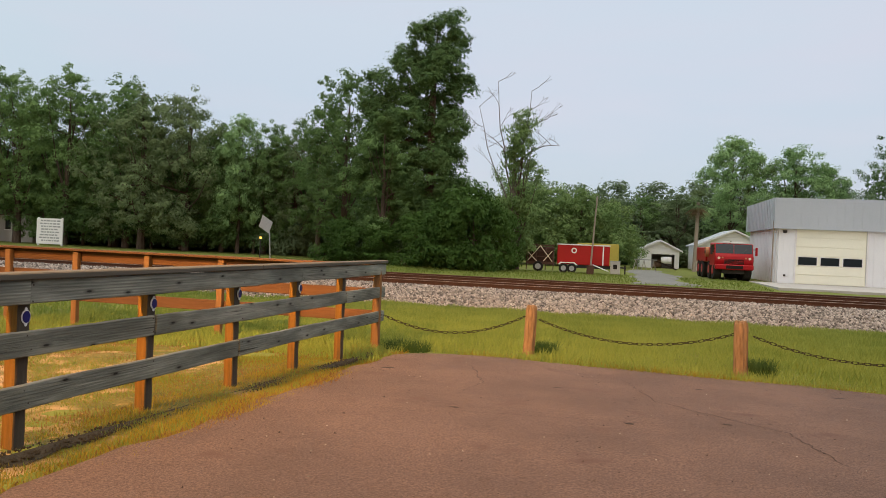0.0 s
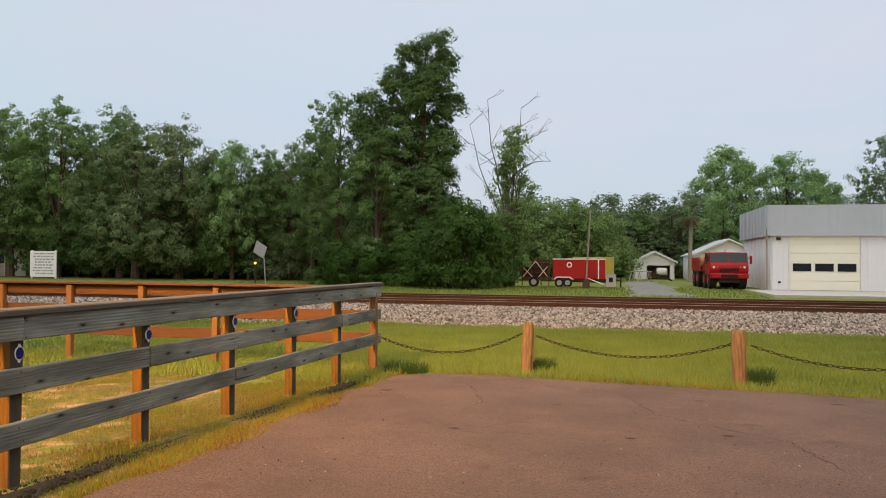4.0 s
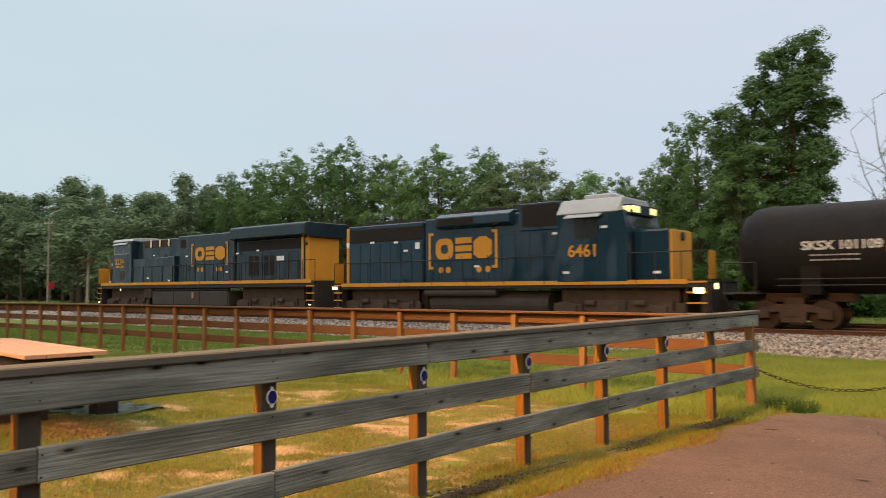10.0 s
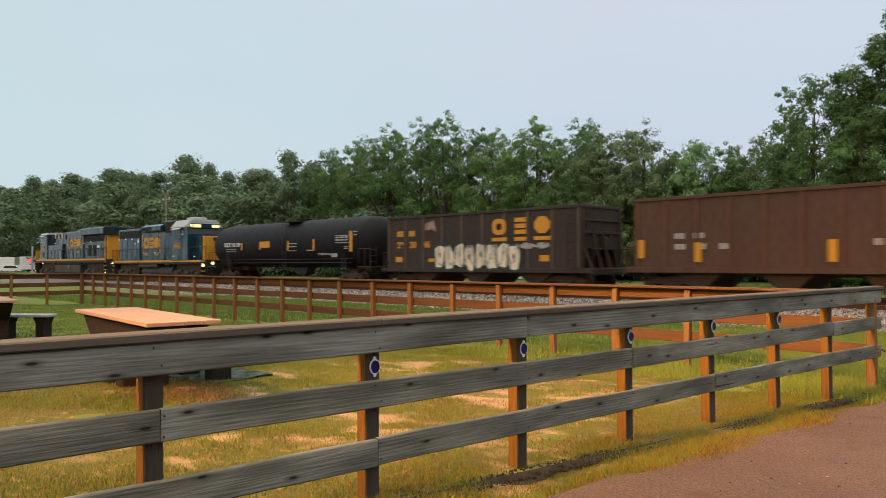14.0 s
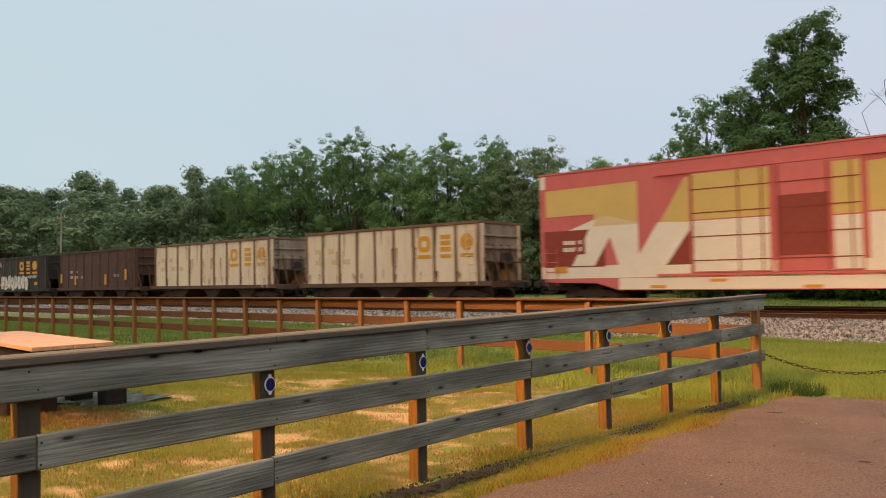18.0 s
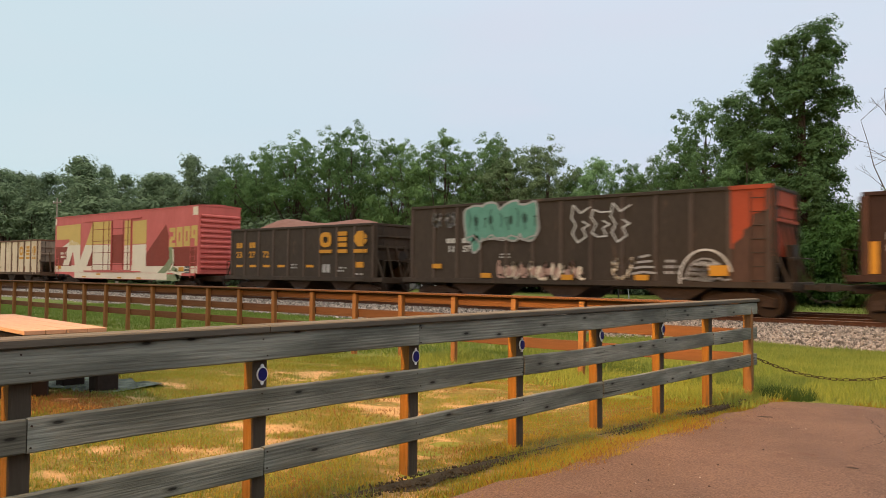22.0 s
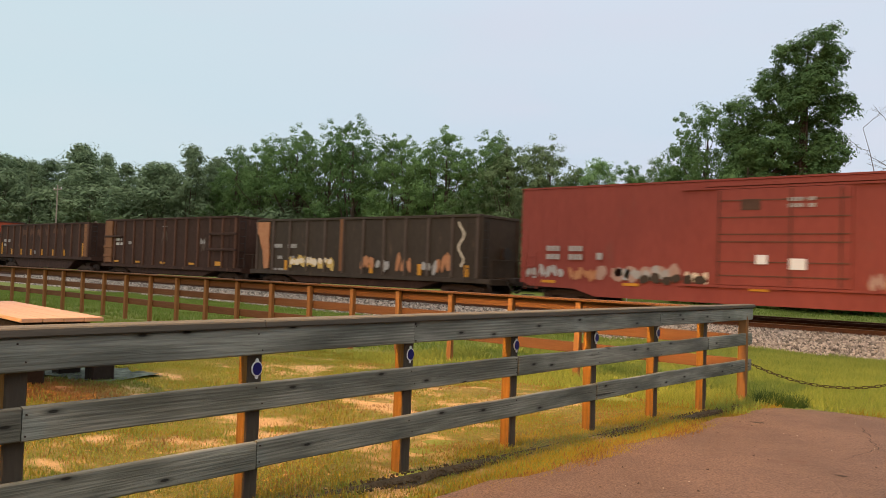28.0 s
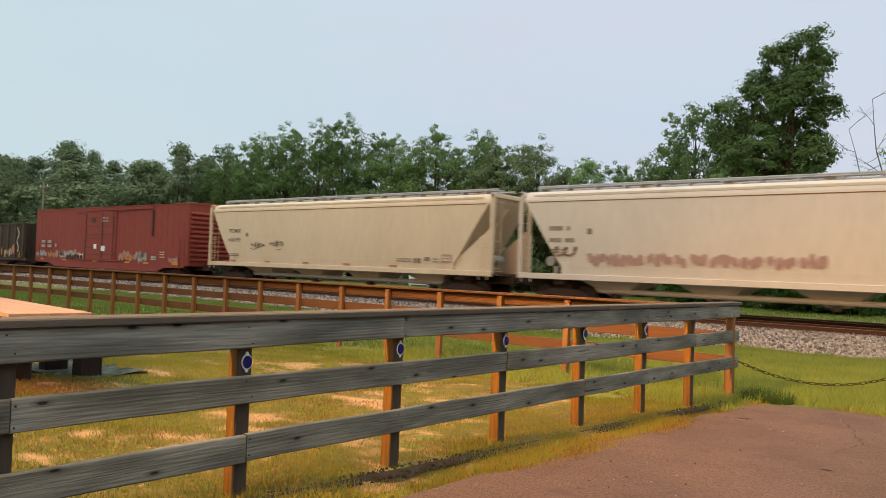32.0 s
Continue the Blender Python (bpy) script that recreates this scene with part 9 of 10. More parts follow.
def drive_z(X, Y):
    """Gravel that thins out into the grass along a ragged edge."""
    wide = 0.95 + 0.4 * np.clip((38.5 - Y) / 3, 0, 1)
    e = np.maximum(np.abs(X - 2.6 + 0.25 * np.sin(Y * 0.5)) - wide, (35.9 - Y) * 0.8) + 0.9 * (value_noise(X, Y, 0.6, 8) - 0.5)
    return lift(Y) + 0.055 - 0.3 * np.clip(e + 0.05, 0, 1)


tagged(new("gravel_drive", sheet("gravel_drive", np.arange(0.2, 5.4, 0.15), np.arange(34.6, 58, 0.25), drive_z, M["gravelroad"])), "grey gravel drive between the sheds", "road", kind="structure")


def wheel_part(parent, x, y, r, w, rim="signback"):
    t = part("tyre", rod(mk(), (x, y, r), (x, y + w, r), r, seg=22), M["tyre"], parent, "", 0.03)
    part("rim", rod(mk(), (x, y - 0.012, r), (x, y + 0.02, r), r * 0.55, seg=16), M[rim], t)
    return t


def fire_truck(x, y):
    """Heavy eight-wheeled truck, cab towards -y."""
    t = thing("fire_truck", pose(x, y, float(lift(y)), 0, 0, 3), "dark red heavy military-style fire truck with big tyres", "truck")
    R = M["firered"]
    bm = prism_x(mk(), [(0.0, 0.95), (-0.14, 1.30), (-0.10, 1.62), (0.05, 1.80), (0.22, 2.46), (1.75, 2.50), (1.75, 0.95)], -1.24, 1.24)
    cab = part("cab", bm, R, t, "", 0.05)
    part("windshield", prism_x(mk(), [(0.03, 1.80), (0.19, 2.42), (0.215, 2.42), (0.055, 1.80)], -1.17, -0.02), M["glass"], cab, "dark windshield")
    part("windshield", prism_x(mk(), [(0.03, 1.80), (0.19, 2.42), (0.215, 2.42), (0.055, 1.80)], 0.02, 1.17), M["glass"], cab, "dark windshield")
    for s in (-0.5, 0.5):
        part("wiper", rod(mk(), (s, 0.02, 1.84), (s + 0.3, 0.10, 2.12), 0.012, seg=5), M["darkmetal"], cab)
        part("side_window", box(mk(), *sorted((s * 2.47, s * 2.50)), 0.4, 1.35, 1.85, 2.36), M["glass"], cab)
    part("light_bar", box(mk(), -0.7, 0.7, 0.18, 0.42, 2.50, 2.58), M["white"], t, "white light bar", 0.02)
    part("bumper", box(mk(), -1.22, 1.22, -0.32, 0.05, 0.72, 1.06), R, t, "", 0.06)
    part("winch_opening", box(mk(), -0.55, 0.55, -0.325, -0.3, 0.78, 1.0), M["grille"], t)
    part("grille", box(mk(), -0.62, 0.62, -0.16, -0.08, 1.10, 1.42), M["grille"], t)
    for k in range(4):
        part("grille_slat", box(mk(), -0.6, 0.6, -0.175, -0.16, 1.13 + k * 0.08, 1.15 + k * 0.08), R, t)
    for s in (-1, 1):
        part("headlight", rod(mk(), (s * 0.98, -0.15, 1.48), (s * 0.98, -0.08, 1.48), 0.085, seg=12), M["bone"], t, "round headlight")
        part("marker_lamp", rod(mk(), (s * 0.74, -0.15, 1.5), (s * 0.74, -0.08, 1.5), 0.05, seg=10), M["primer"], t)
        part("mirror", box(mk(), s * 1.44 - 0.07, s * 1.44 + 0.07, 0.1, 0.16, 1.7, 2.25), M["firered"] if s > 0 else M["darkmetal"], t)
        part("mirror_arm", rod(mk(), (s * 1.2, 0.15, 2.1), (s * 1.44, 0.13, 2.1), 0.02, seg=5), M["darkmetal"], t)
        for yy in (0.75, 2.2, 4.9, 6.4):
            wh = part("tyre", rod(mk(), (s * 0.72, yy, 0.66), (s * 1.2, yy, 0.66), 0.66, seg=22), M["tyre"], t, "", 0.04)
            part("hub", rod(mk(), (s * 1.19, yy, 0.66), (s * 1.22, yy, 0.66), 0.3, seg=14), R, wh)
    part("body", box(mk(), -1.2, 1.2, 1.85, 7.4, 1.15, 2.2), R, t, "", 0.05)
    part("locker", box(mk(), -1.3, -1.2, 2.9, 4.2, 1.2, 2.0), R, t, "", 0.03)
    part("chassis", box(mk(), -0.7, 0.7, 0.0, 7.3, 0.45, 1.0), M["darkmetal"], t)
    reel = part("hose_reel", rod(mk(), (-1.42, 2.5, 1.85), (-1.2, 2.5, 1.85), 0.34, seg=16), M["primer"], t, "faded orange hose reel")
    part("reel_core", rod(mk(), (-1.45, 2.5, 1.85), (-1.41, 2.5, 1.85), 0.12, seg=10), M["darkmetal"], reel)
    part("water_turret", rod(mk(), (0, 2.2, 2.2), (0.15, 1.9, 2.62), 0.07, seg=8), M["darkmetal"], t)
    return t


ft = fire_truck(6.85, 44.6)
ft.scale = (0.84, 0.84, 0.84)


def trailer(x, y):
    t = thing("cargo_trailer", pose(x, y, float(lift(y)), 0, 0, 0), "red enclosed cargo trailer with a round white emblem", "trailer")
    part("box_body", box(mk(), 0, 2.95, 0, 2.0, 0.48, 1.62), M["firered"], t, "", 0.04)
    part("roof_edge", box(mk(), -0.02, 2.97, -0.02, 2.02, 1.60, 1.66), M["white"], t, "", 0.01)
    part("corner_trim", box(mk(), 2.55, 2.62, -0.012, -0.002, 0.5, 1.6), M["white"], t)
    part("fender", prism(mk(), [(0.05, 0.46), (0.2, 0.62), (1.0, 0.62), (1.2, 0.46), (1.1, 0.46), (0.95, 0.56), (0.25, 0.56), (0.15, 0.46)], -0.12, 0.0), M["white"], t, "white wheel arch")
    for xx in (0.38, 0.85):
        wheel_part(t, xx, -0.1, 0.27, 0.18)
    part("emblem_disc", rod(mk(), (0.95, -0.008, 1.3), (0.95, -0.001, 1.3), 0.16, seg=18), M["white"], t)
    part("emblem_core", rod(mk(), (0.95, -0.012, 1.3), (0.95, -0.006, 1.3), 0.09, seg=14), M["firered"], t)
    part("drawbar", prism(mk(), [(2.95, 0.5), (3.9, 0.42), (3.9, 0.36), (2.95, 0.42)], 0.9, 1.1), M["darkmetal"], t)
    part("jack", box(mk(), 3.8, 3.88, 0.95, 1.05, 0.0, 0.55), M["darkmetal"], t)
    return t


trailer(-2.9, 43.6)


def utility_trailer(x, y):
    t = thing("utility_trailer", pose(x, y, float(lift(y))), "brown open trailer with a wire mesh side", "trailer")
    bm = mk()
    for k in range(4):
        box(bm, 0, 1.6, 0, 0.05, 0.5 + k * 0.33, 0.56 + k * 0.33)
    part("rails", bm, M["rust"], t)
    bm = mk()
    for xx in (0, 0.55, 1.1, 1.55):
        box(bm, xx, xx + 0.05, -0.02, 0.03, 0.1, 1.6)
    part("stakes", bm, M["rust"], t)
    bm = mk()
    for a, b in (((0.1, 0.6), (0.8, 1.5)), ((0.8, 1.5), (1.5, 0.6)), ((0.1, 1.1), (0.6, 0.6)), ((1.0, 0.6), (1.5, 1.2))):
        rod(bm, (a[0], -0.03, a[1]), (b[0], -0.03, b[1]), 0.025, seg=5)
    part("bracing", bm, M["bone"], t)
    part("bed", box(mk(), 0, 1.6, 0, 1.8, 0.42, 0.5), M["rust"], t)
    part("load_cover", box(mk(), 0.1, 1.5, 0.3, 1.7, 0.5, 1.45), M["rustred"], t, "", 0.05)
    wheel_part(t, 0.7, -0.05, 0.3, 0.2)
    return t


utility_trailer(-4.7, 43.8)


def container(x, y):
    t = thing("shipping_container", pose(x, y, float(lift(y))), "faded yellow shipping container", "container")
    part("shell", box(mk(), 0, 3.0, 0, 2.4, 0.25, 1.85), M["yellowbox"], t, "", 0.02)
    for k in range(15):
        part("corrugation", box(mk(), 0.08 + k * 0.195, 0.17 + k * 0.195, -0.03, 0, 0.35, 1.78), M["yellowbox"], t)
    part("skid", box(mk(), 0, 3.0, 0.1, 2.3, 0, 0.25), M["darkmetal"], t)
    return t


container(-2.3, 56)


def gable_shed(x, y, w, d, eave, ridge, label, door=None):
    s = thing("shed", pose(x, y, float(lift(y))), label, "shed", "white sheds in the yard")
    cuts = [(0, 0), (w, 0)] if not door else [(0, 0), (door[0], 0)]
    if door:
        part("front_wall", box(mk(), 0, door[0], 0, 0.1, 0, eave), M["white"], s)
        part("front_wall", box(mk(), door[1], w, 0, 0.1, 0, eave), M["white"], s)
        part("lintel", box(mk(), door[0], door[1], 0, 0.1, door[2], eave), M["white"], s)
    else:
        part("front_wall", box(mk(), 0, w, 0, 0.1, 0, eave), M["white"], s)
    part("gable", prism(mk(), [(0, eave), (w, eave), (w / 2, ridge)], 0, 0.1), M["white"], s)
    part("side_wall", box(mk(), 0, 0.1, 0.1, d, 0, eave), M["white"], s)
    part("side_wall", box(mk(), w - 0.1, w, 0.1, d, 0, eave), M["white"], s)
    part("rear_wall", box(mk(), 0.1, w - 0.1, d - 0.1, d, 0, eave), M["white"], s)
    for a, b in (((-0.25, eave - 0.12), (w / 2, ridge + 0.08)), ((w + 0.25, eave - 0.12), (w / 2, ridge + 0.08))):
        part("roof_slope", prism(mk(), [a, b, (b[0], b[1] + 0.09), (a[0], a[1] + 0.09)], -0.3, d + 0.2), M["greyroof"], s)
        part("barge_board", prism(mk(), [(a[0], a[1] - 0.06), (b[0], b[1] - 0.06), (b[0], b[1] + 0.08), (a[0], a[1] + 0.08)], -0.34, -0.3), M["white"], s)
    return s


gable_shed(2.75, 70, 3.4, 6, 1.65, 2.4, "small cream shed with an open front", (1.0, 3.0, 1.25))
gable_shed(7.3, 66, 5.6, 8, 2.2, 3.4, "low white shed behind the fire truck")
tb2 = thing("white_tank", pose(4.6, 69.8, float(lift(69))), "white drum in the shed's doorway", "drum")
part("drum", rod(mk(), (0, 0.3, 0.7), (0.9, 0.3, 0.7), 0.35, seg=14), M["white"], tb2, "", 0.03)
part("cradle", box(mk(), 0, 0.9, 0.05, 0.55, 0, 0.4), M["darkmetal"], tb2)


def work_table(x, y):
    t = thing("work_bench", pose(x, y, float(lift(y))), "grey trestle bench with a leaning ramp", "bench")
    part("top", box(mk(), 0, 1.6, 0, 0.7, 0.78, 0.84), M["signback"], t)
    for xx in (0.1, 0.7, 1.4):
        part("leg", rod(mk(), (xx, 0.1, 0.78), (xx - 0.2, 0.1, 0), 0.03, seg=5), M["concrete"], t)
        part("leg", rod(mk(), (xx, 0.6, 0.78), (xx + 0.2, 0.6, 0), 0.03, seg=5), M["concrete"], t)
    part("ramp", prism(mk(), [(1.3, 0.80), (3.0, 0.12), (3.1, 0.2), (1.35, 0.9)], 0.1, 0.6), M["tabledark"], t)
    return t


work_table(1.9, 58)


def cabinet_box(x, y, z1, w, label):
    t = thing("utility_box", pose(x, y, float(lift(y))), label, "utility box")
    part("case", box(mk(), 0, w, 0, 0.5, 0.05, z1), M["concrete"], t, "", 0.03)
    part("lid", box(mk(), -0.02, w + 0.02, -0.02, 0.52, z1, z1 + 0.05), M["signback"], t)
    part("vent", box(mk(), w * 0.3, w * 0.7, -0.01, 0.0, z1 * 0.45, z1 * 0.8), M["grille"], t)
    return t


cabinet_box(0.1, 43.4, 0.75, 0.55, "grey air-conditioning box on the grass")
cabinet_box(6.6, 55.5, 0.9, 1.0, "grey equipment box by the shed")


def utility_pole(x, y, h, lean, label, r=0.13, arm=False):
    p = thing("utility_pole", pose(x, y, float(lift(y)), 0, lean, 0), label, "pole", "poles by the track")
    part("shaft", rod(mk(), (0, 0, -0.5), (0, 0, h), r, r * 0.7, 10), M["polewood"], p)
    if arm:
        part("crossarm", box(mk(), -0.9, 0.9, -0.05, 0.05, h - 0.5, h - 0.38), M["polewood"], p)
        for x2 in (-0.8, 0, 0.8):
            part("insulator", rod(mk(), (x2, 0, h - 0.38), (x2, 0, h - 0.22), 0.04, seg=6), M["white"], p)
    else:
        part("cap", rod(mk(), (0, 0, h), (0, 0, h + 0.05), r * 0.8, seg=10), M["signback"], p)
    return p


pole = utility_pole(-1.0, 43.0, 4.35, 3.0, "slim leaning wooden pole in the grass", 0.055)
part("pole_base", box(mk(), -0.2, 0.2, -0.2, 0.2, 0, 0.5), M["rust"], pole)
part("pole_stay", rod(mk(), (0.1, 0, 0.55), (1.0, 0.1, 0.25), 0.03, seg=6), M["white"], pole)
utility_pole(-78.7, 34, 8.9, 0, "pale utility pole beside the line", 0.09, True)


def road_sign(x, y):
    s = thing("warning_sign", pose(x, y, float(lift(y)), 0, 0, 24), "back of a diamond road sign on a bent post", "sign")
    bm = prism(mk(), [(0, -0.50), (0.36, 0), (0, 0.50), (-0.36, 0)], -0.012, 0.012)
    bmesh.ops.transform(bm, matrix=pose(0, 0, 2.1, 0, -20), verts=bm.verts)
    part("plate", bm, M["signback"], s, "bare aluminium back")
    bm = rod(mk(), (0.32, 0.04, -0.3), (0.20, 0.04, 1.62), 0.03, seg=6)
    rod(bm, (0.20, 0.04, 1.62), (-0.08, 0.04, 2.4), 0.03, seg=6)
    part("post", bm, M["signback"], s)
    return s


road_sign(-16.95, 35.0)


def stop_sign(x, y):
    s = thing("stop_sign", pose(x, y, float(lift(y)), 0, 0, 60), "red octagonal road sign on a thin post", "sign")
    part("post", rod(mk(), (0, 0.03, -0.2), (0, 0.03, 2.4), 0.035, seg=6), M["signback"], s)
    part("plate", prism(mk(), [(0.4 * math.cos(math.pi * (i + 0.5) / 4), 2.1 + 0.4 * math.sin(math.pi * (i + 0.5) / 4)) for i in range(8)], -0.012, 0.0), M["firered"], s)
    return s


stop_sign(-87.3, 38)


def notice_board(x, y):
    s = thing("notice_board", pose(x, y, float(lift(y))), "white painted notice board on two posts", "sign")
    part("panel", box(mk(), 0, 2.14, 0, 0.06, 0.12, 1.95), M["white"], s, "", 0.01)
    for xx in (0.05, 1.98):
        part("post", box(mk(), xx, xx + 0.1, 0.06, 0.16, -0.2, 2.02), M["white"], s)
    rng = random.Random(9)
    for k in range(8):
        z = 1.72 - k * 0.2
        bm = mk()
        xx = 0.25 + rng.uniform(0, 0.2)
        while xx < 1.8:
            w = rng.uniform(0.1, 0.35)
            box(bm, xx, min(1.95, xx + w), -0.008, -0.001, z, z + 0.1)
            xx += w + 0.07
        tagged(part("text_bar", bm, M["signback"], s), kind="stuff")
    return s


notice_board(-39.95, 46)


def bungalow(x, y, w, label):
    s = thing("house", pose(x, y, float(lift(y))), label, "house", "houses among the trees")
    part("wall", box(mk(), 0, w, 0, 6, 0, 2.2), M["concrete"], s)
    part("roof", prism_x(mk(), [(-0.5, 2.15), (3, 3.2), (6.5, 2.15)], -0.4, w + 0.4), M["rust"], s)
    for k in range(int(w // 2.4)):
        wd = part("window", box(mk(), 0.7 + k * 2.4, 1.7 + k * 2.4, -0.03, 0.02, 1.0, 2.1), M["glass"], s)
        part("window_frame", box(mk(), 0.62 + k * 2.4, 1.78 + k * 2.4, -0.05, -0.03, 0.92, 1.0), M["white"], wd)
    part("porch_post", box(mk(), w * 0.5, w * 0.5 + 0.12, -0.5, -0.38, 0, 2.2), M["concrete"], s)
    return s


bungalow(-48.8, 52, 3.3, "small pale house half hidden by trees")
lamp = thing("porch_light", pose(-20.65, 42, 1.3), "glowing amber lamp under the trees", "lamp")
part("globe", rod(mk(), (0, 0, 0), (0, 0, 0.13), 0.05, 0.07, 10), M["lamp_porch"], lamp)
part("lamp_post", rod(mk(), (0, 0, -1.5), (0, 0, 0), 0.04, seg=6), M["darkmetal"], lamp)


# ---- level crossing down the line ----
def crossing_signal(x, y, h, cant):
    s = thing("crossing_signal", pose(x, y, 0.0), "level-crossing signal with lit red lamps", "railway signal", "signals at the level crossing")
    part("mast", rod(mk(), (0, 0, -0.2), (0, 0, h), 0.12, seg=10), M["signback"], s)
    if cant:
        bm = mk()
        for z in (h - 0.9, h - 0.3):
            box(bm, -0.9, 3.0, -0.06, 0.06, z, z + 0.1)
        for k in range(8):
            rod(bm, (-0.8 + k * 0.47, 0, h - 0.88 + 0.6 * (k % 2)), (-0.8 + (k + 1) * 0.47, 0, h - 0.28 - 0.6 * (k % 2)), 0.035, seg=5)
        part("gantry_arm", bm, M["signback"], s, "lattice arm")
        spots = ((2.3, h + 0.15), (2.0, h - 0.55), (0.05, h * 0.47), (-0.25, h * 0.38))
    else:
        spots = ((-0.35, h * 0.5),)
    for xx, z in spots:
        hd = part("signal_hood", rod(mk(), (xx, -0.1, z), (xx, 0.12, z), 0.26, seg=16), M["darkmetal"], s)
        part("red_lamp", rod(mk(), (xx, -0.14, z), (xx, -0.1, z), 0.2, seg=16), M["lamp_red"], hd, "lit red lens")
    part("base", box(mk(), -0.3, 0.3, -0.3, 0.3, -0.1, 0.5), M["signback"], s, "", 0.03)
    part("gate_arm", box(mk(), 0.2, 4.8, 0.3, 0.36, 1.0, 1.12), M["white"], s)
    return s


crossing_signal(-120.0, 33.5, 5.5, True).rotation_euler = (0, 0, radians(74))
crossing_signal(-120.9, 32.3, 4.2, False).rotation_euler = (0, 0, radians(74))
road = box(mk(), -118, -104, -60, 90, 0.02, 0.10)
solid("road", road, M["concrete"], "grey side road over the level crossing", "road", kind="structure")


def semi_trailer(x, y, turn):
    t = thing("semi_trailer", pose(x, y, -0.35, 0, 0, turn), "plain white box semi-trailer", "trailer", "white semi-trailers")
    part("box_body", box(mk(), 0, 7.0, 0, 2.6, 0.95, 3.3), M["white"], t, "", 0.04)
    part("lower_rail", box(mk(), 0, 7.0, -0.02, 2.62, 0.88, 0.95), M["signback"], t)
    for xx in (5.0, 6.1):
        wheel_part(t, xx, 0.05, 0.5, 0.5)
    part("landing_leg", box(mk(), 1.3, 1.45, 0.3, 0.45, 0.0, 1.0), M["darkmetal"], t)
    part("landing_leg", box(mk(), 1.3, 1.45, 2.1, 2.25, 0.0, 1.0), M["darkmetal"], t)
    return t


semi_trailer(-152.4, 38.6, 50)
semi_trailer(-168.8, 35.4, 50)


def parked_car(x, y, turn, paint, label, lit, z=-0.15, group="cars waiting at the crossing"):
    t = thing("car", pose(x, y, z, 0, 0, turn), label, "car", group)
    bm = prism(mk(), [(0, 0.35), (0, 0.85), (0.9, 0.95), (1.5, 1.45), (3.3, 1.48), (4.2, 0.98), (4.6, 0.9), (4.6, 0.35)], -0.88, 0.88)
    part("body", bm, M[paint], t, "", 0.06)
    part("glasshouse", prism(mk(), [(1.1, 0.98), (1.55, 1.40), (3.25, 1.43), (4.0, 1.0)], -0.89, -0.875), M["glass"], t)
    part("rear_window", prism(mk(), [(0.98, 1.0), (1.46, 1.42), (1.44, 1.44), (0.95, 1.01)], -0.7, 0.7), M["glass"], t)
    for s in (-1, 1):
        for xx in (0.9, 3.7):
            wheel_part(t, xx, s * 0.78 - 0.1, 0.33, 0.2)
        part("tail_lamp", box(mk(), -0.02, 0.03, s * 0.72 - 0.12, s * 0.72 + 0.12, 0.68, 0.84), M["lamp_red"] if lit else M["firered"], t, "tail lamp")
    return t


parked_car(-168, 33.9, 168, "darkmetal", "dark car with lit tail lamps", True)
parked_car(-160.6, 37.2, 50, "white", "white car parked by the trailers", False)
parked_car(-41.3, 53.5, 100, "white", "white car parked under the trees", False, 0.12, "")


# ---- picnic yard ----
def picnic_table(x, y, z, turn, L=2.35, wide=0.78, h=0.74, legs=((-0.78, -0.38), (0.38, 0.78)), deep=0.28):
    t = thing("picnic_table", pose(x, y, z, 0, 0, turn), "heavy picnic table with a reddish top on a dark pedestal", "table", "picnic tables in the yard")
    for k in range(4):
        y0 = -wide / 2 + k * wide / 4
        part("top_plank", box(mk(), -L / 2, L / 2, y0 + 0.0015, y0 + wide / 4 - 0.0015, h - 0.038, h), M["tablewood"], t, "", 0.004)
    for a, b in legs:
        bm = prism(mk(), [(a, 0.0), (a, h - 0.2), (a - 0.2, h - 0.06), (b + 0.2, h - 0.06), (b, h - 0.2), (b, 0.0)], -deep, deep)
        part("pedestal", bm, M["tabledark"], t, "dark wooden pedestal", 0.02)
    part("apron", prism(mk(), [(-L / 2 + 0.12, h - 0.055), (L / 2 - 0.12, h - 0.055), (L / 2 - 0.2, h - 0.1), (0.8, h - 0.34), (-0.8, h - 0.34), (-L / 2 + 0.2, h - 0.1)], -wide / 2 + 0.06, wide / 2 - 0.06), M["tabledark"], t, "dark tapered brace under the top", 0.01)
    return t


def bench(x, y, z, turn):
    b = thing("bench", pose(x, y, z, 0, 0, turn), "short dark wooden bench on two block legs", "bench", "benches in the yard")
    part("seat", box(mk(), -0.5, 0.5, -0.16, 0.16, 0.41, 0.46), M["signback"], b, "grey worn seat", 0.01)
    for s in (-1, 1):
        part("leg", prism(mk(), [(s * 0.26, 0), (s * 0.42, 0), (s * 0.42, 0.3), (s * 0.47, 0.41), (s * 0.2, 0.41), (s * 0.26, 0.3)], -0.13, 0.13), M["tabledark"], b, "", 0.015)
    return b


picnic_table(-8.05, 3.15, 0.16, -5.5, 2.72, 0.68, 0.84, ((-0.55, -0.28), (-0.02, 0.2)), 0.24)
picnic_table(-14.75, 3.15, 0.12, -5.5, 2.72, 0.68, 0.84)
bench(-8.37, 4.0, 0.19, 4)
bench(-15.1, 3.9, 0.17, 42)


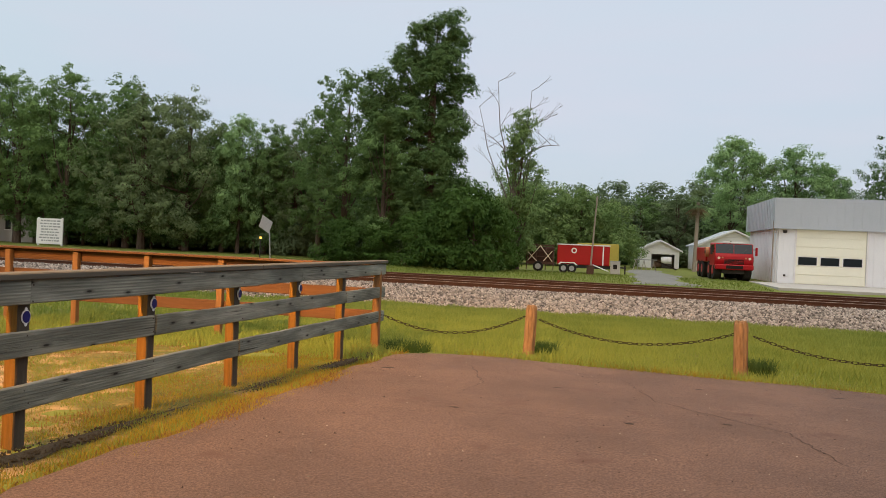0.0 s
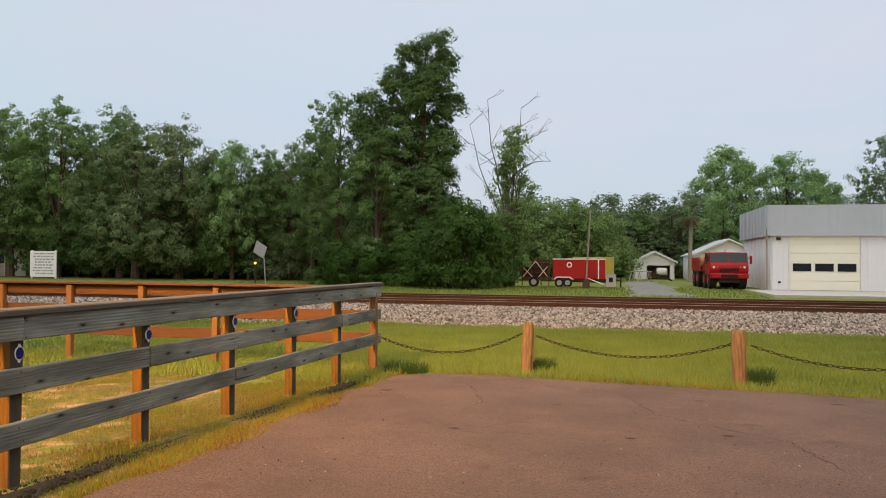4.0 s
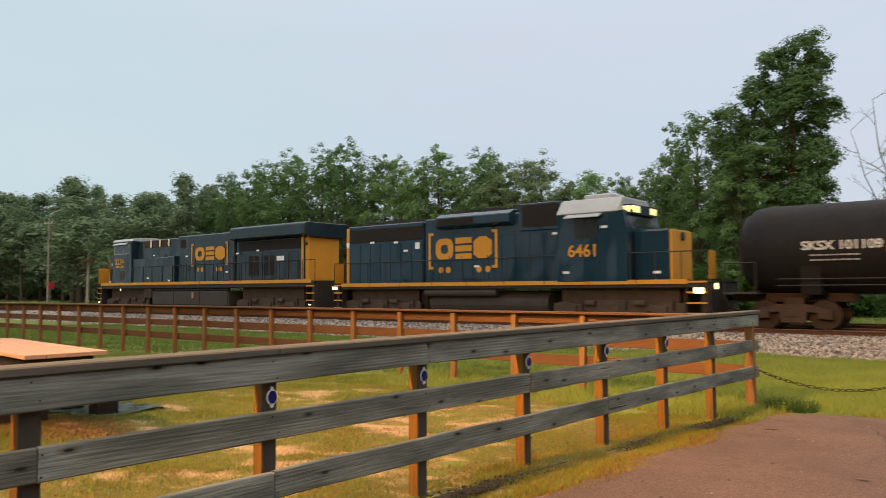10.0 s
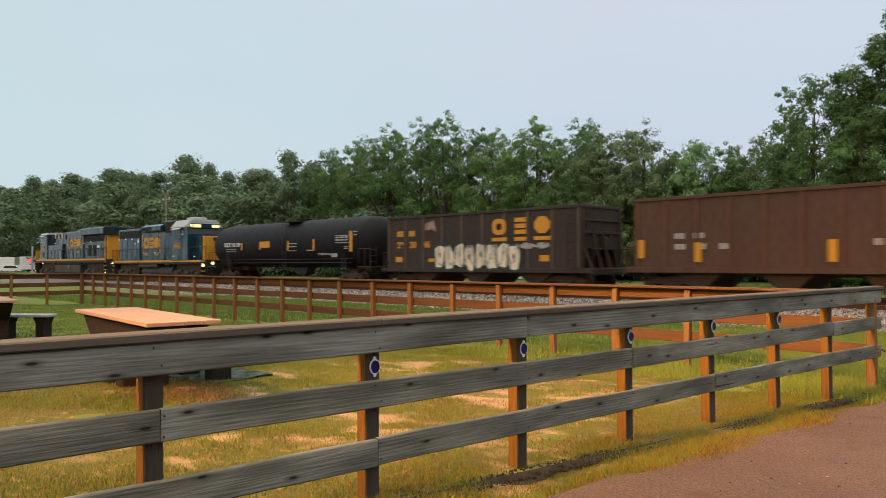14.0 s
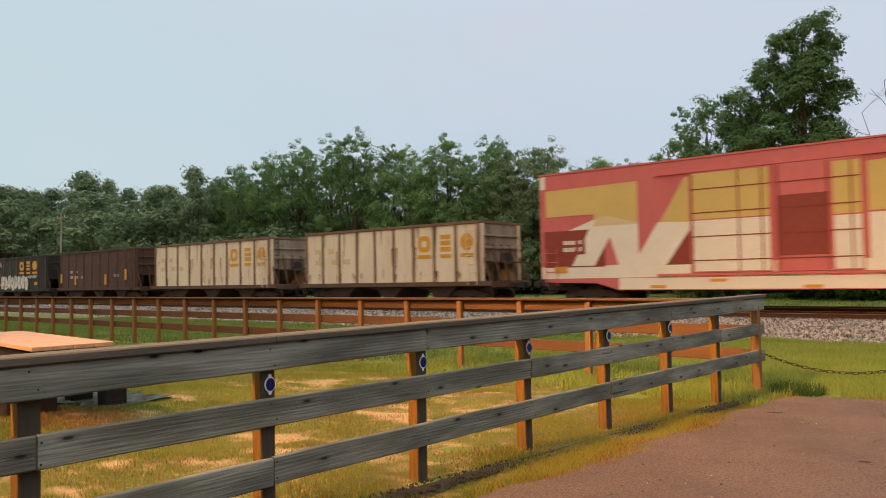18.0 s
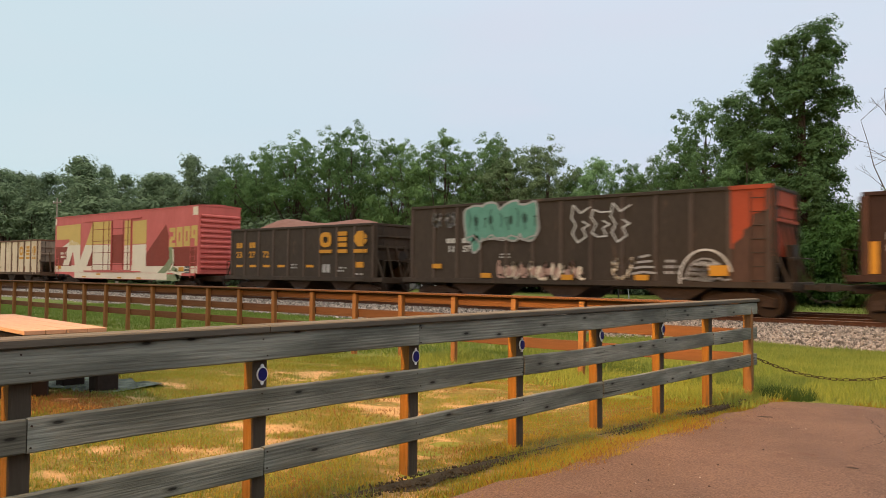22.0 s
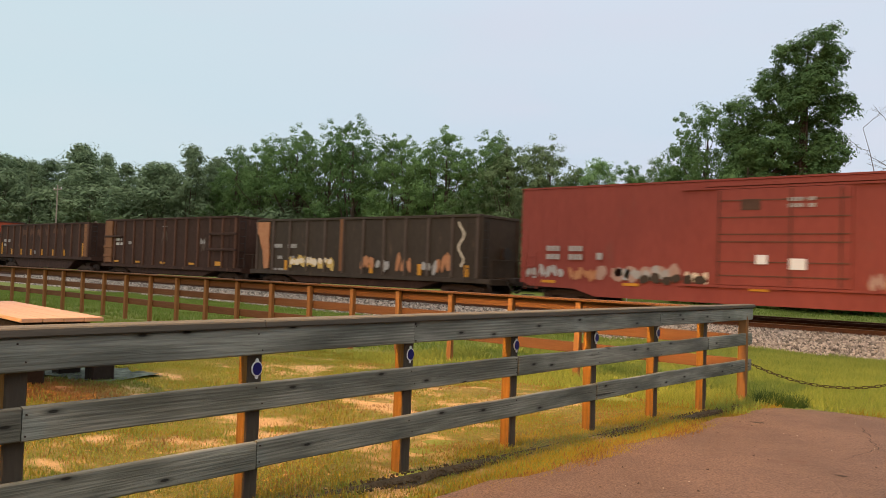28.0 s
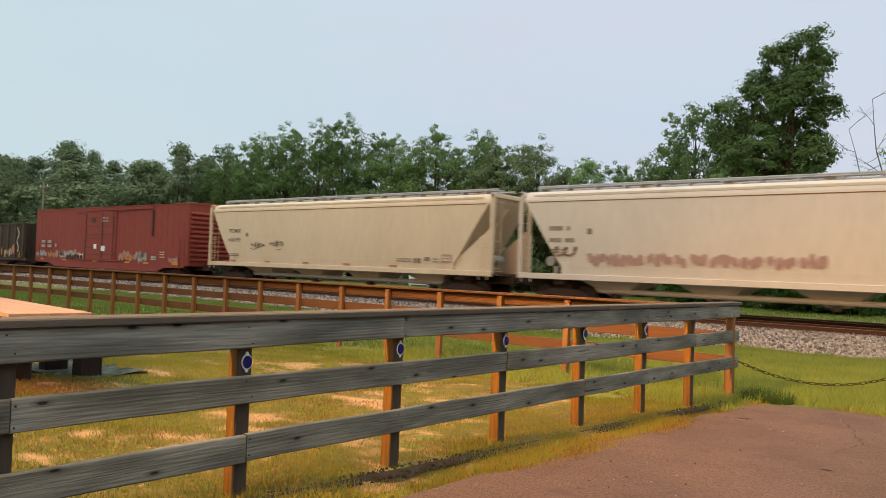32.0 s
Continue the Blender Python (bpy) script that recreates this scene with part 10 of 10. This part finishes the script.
# the floodlight's pole and head, and the bare dirt patch with a dark mat under the table
def flood_pole(lamp):
    g = float(lift(lamp[1]))
    p = thing("flood_light_pole", pose(lamp[0], lamp[1] - 0.35, g), "tall wooden pole with a sodium floodlight", "street lamp", "floodlights of the lot")
    h = lamp[2] - g
    part("pole", rod(mk(), (0, -0.6, -0.5), (0, -0.6, h + 0.6), 0.15, 0.11, 10), M["polewood"], p)
    part("arm", rod(mk(), (0, -0.6, h - 0.1), (0, 0.0, h + 0.42), 0.03, seg=6), M["signback"], p)
    part("lamp_head", box(mk(), -0.36, 0.36, -0.25, 0.0, h - 0.05, h + 0.5), M["signback"], p, "", 0.05)
    return p


flood_pole(LAMP)
flood_pole(YARD_LAMP)
dirt = thing("dirt_patch", pose(-7.45, 3.35, float(lift(3.35)) + 0.03), "bare reddish dirt scuffed round the table", "dirt", kind="structure")
bm = mk()
rng = random.Random(4)
c0 = bm.verts.new((0, 0, 0.03))
ring = [bm.verts.new((0.8 * math.cos(i / 24 * 6.28) * rng.uniform(0.45, 1.15), 0.5 * math.sin(i / 24 * 6.28) * rng.uniform(0.7, 1.1), -0.05)) for i in range(24)]
for i in range(24):
    bm.faces.new((c0, ring[i], ring[(i + 1) % 24]))
part("dirt", bm, M["redsoil"], dirt)
blades("dirt_litter", 9000, 21, -8.5, -6.4, 2.7, 4.0, 0.03, 0.055, M["litter"], "reddish crumbs and litter on the bare dirt", lambda x, y, rng: ((x + 7.45) / 0.85) ** 2 + ((y - 3.35) / 0.55) ** 2 < rng.uniform(0.2, 1.3, len(x)), 0.012)
mat_thing = thing("ground_mat", pose(-8.4, 4.2, float(lift(4.2)) + 0.035, 0, 0, 10), "worn dark grey-green mat under the picnic table", "mat")
bm = mk()
prev = None
for i in range(13):
    cur = [bm.verts.new((-0.78 + i * 0.11, yy + 0.06 * math.sin(i * 1.3 + yy), 0.012 * math.sin(i * 2.1 + yy * 3))) for yy in (-0.42, -0.15, 0.15, 0.42)]
    if prev:
        for k in range(3):
            bm.faces.new((prev[k], cur[k], cur[k + 1], prev[k + 1]))
    prev = cur
part("fabric", bm, M["matcloth"], mat_thing)


# dark stains and short cracks on the lot
def lot_stain(x, y, r, stretch, turn, seed):
    rng = random.Random(seed)
    s = thing("asphalt_stain", pose(x, y, float(lift(y)) + 0.034, 0, 0, turn), "dark ragged stain on the worn asphalt", "stain", "stains on the lot", "structure")
    s.rotation_euler.x = math.atan(-0.034) * math.cos(radians(turn)) if y > 0.75 else 0.0
    s.rotation_euler.y = math.atan(0.034) * math.sin(radians(turn)) if y > 0.75 else 0.0
    bm = mk()
    bm.faces.new([bm.verts.new((r * stretch * math.cos(i / 18 * 6.283) * rng.uniform(0.6, 1.2), r * math.sin(i / 18 * 6.283) * rng.uniform(0.6, 1.2), 0)) for i in range(18)])
    part("blot", bm, M["darkchip"], s)


for k, (x, y, r, st, turn) in enumerate(((-1.19, 6.04, 0.03, 1.6, 10), (0.21, 6.02, 0.035, 1.5, 0), (0.98, 6.35, 0.025, 2.0, -14), (-2.34, 8.03, 0.04, 2.2, 30), (0.98, 8.26, 0.03, 2.0, -10), (-0.44, 7.58, 0.022, 2.5, 8), (2.38, 8.44, 0.035, 2.5, 10))):
    lot_stain(x, y, r, st, turn, 500 + k)


def lot_crack(pts, seed):
    """A hairline crack: short tapering pieces that wander from point to point."""
    rng = random.Random(seed)
    bm = mk()
    line = []
    for (x0, y0), (x1, y1) in zip(pts, pts[1:]):
        n = max(2, int(math.hypot(x1 - x0, y1 - y0) / 0.09))
        line += [(x0 + (x1 - x0) * i / n + rng.uniform(-0.025, 0.025), y0 + (y1 - y0) * i / n + rng.uniform(-0.025, 0.025)) for i in range(n)]
    rows = []
    for i, (x, y) in enumerate(line):
        w = 0.0035 * min(1, i / 4, (len(line) - 1 - i) / 4) * rng.uniform(0.5, 1.4) + 0.0006
        rows.append([bm.verts.new((x + dx, y + dx * 0.5, float(lift(y)) + 0.0335)) for dx in (-w, w)])
    for p, q in zip(rows, rows[1:]):
        bm.faces.new((p[0], p[1], q[1], q[0]))
    c = thing("asphalt_crack", Matrix(), "thin dark crack wandering through the asphalt", "crack", "cracks in the lot")
    part("crack_line", bm, M["darkchip"], c)


for k, pts in enumerate((((-2.3, 5.2), (-1.2, 5.9), (0.4, 6.1), (1.9, 6.8)), ((0.2, 8.6), (0.5, 7.2), (1.4, 6.2), (1.6, 5.0)), ((-1.6, 8.9), (-1.2, 7.6), (-1.3, 6.6)), ((2.2, 7.9), (3.6, 7.3), (4.9, 7.5)))):
    lot_crack(pts, 700 + k)


# ---- motion: the whole train runs to -x at an even pace ----
START, SPEED = 58.36, -10.5825
TRAIN = [(4.0 * k, START + SPEED * 4.0 * k) for k in range(9)]


def motions():
    for car, left in CARS:
        walk(car, [(t, pose(x + left, TRACK_Y, RAIL_Z)) for t, x in TRAIN])


motions()
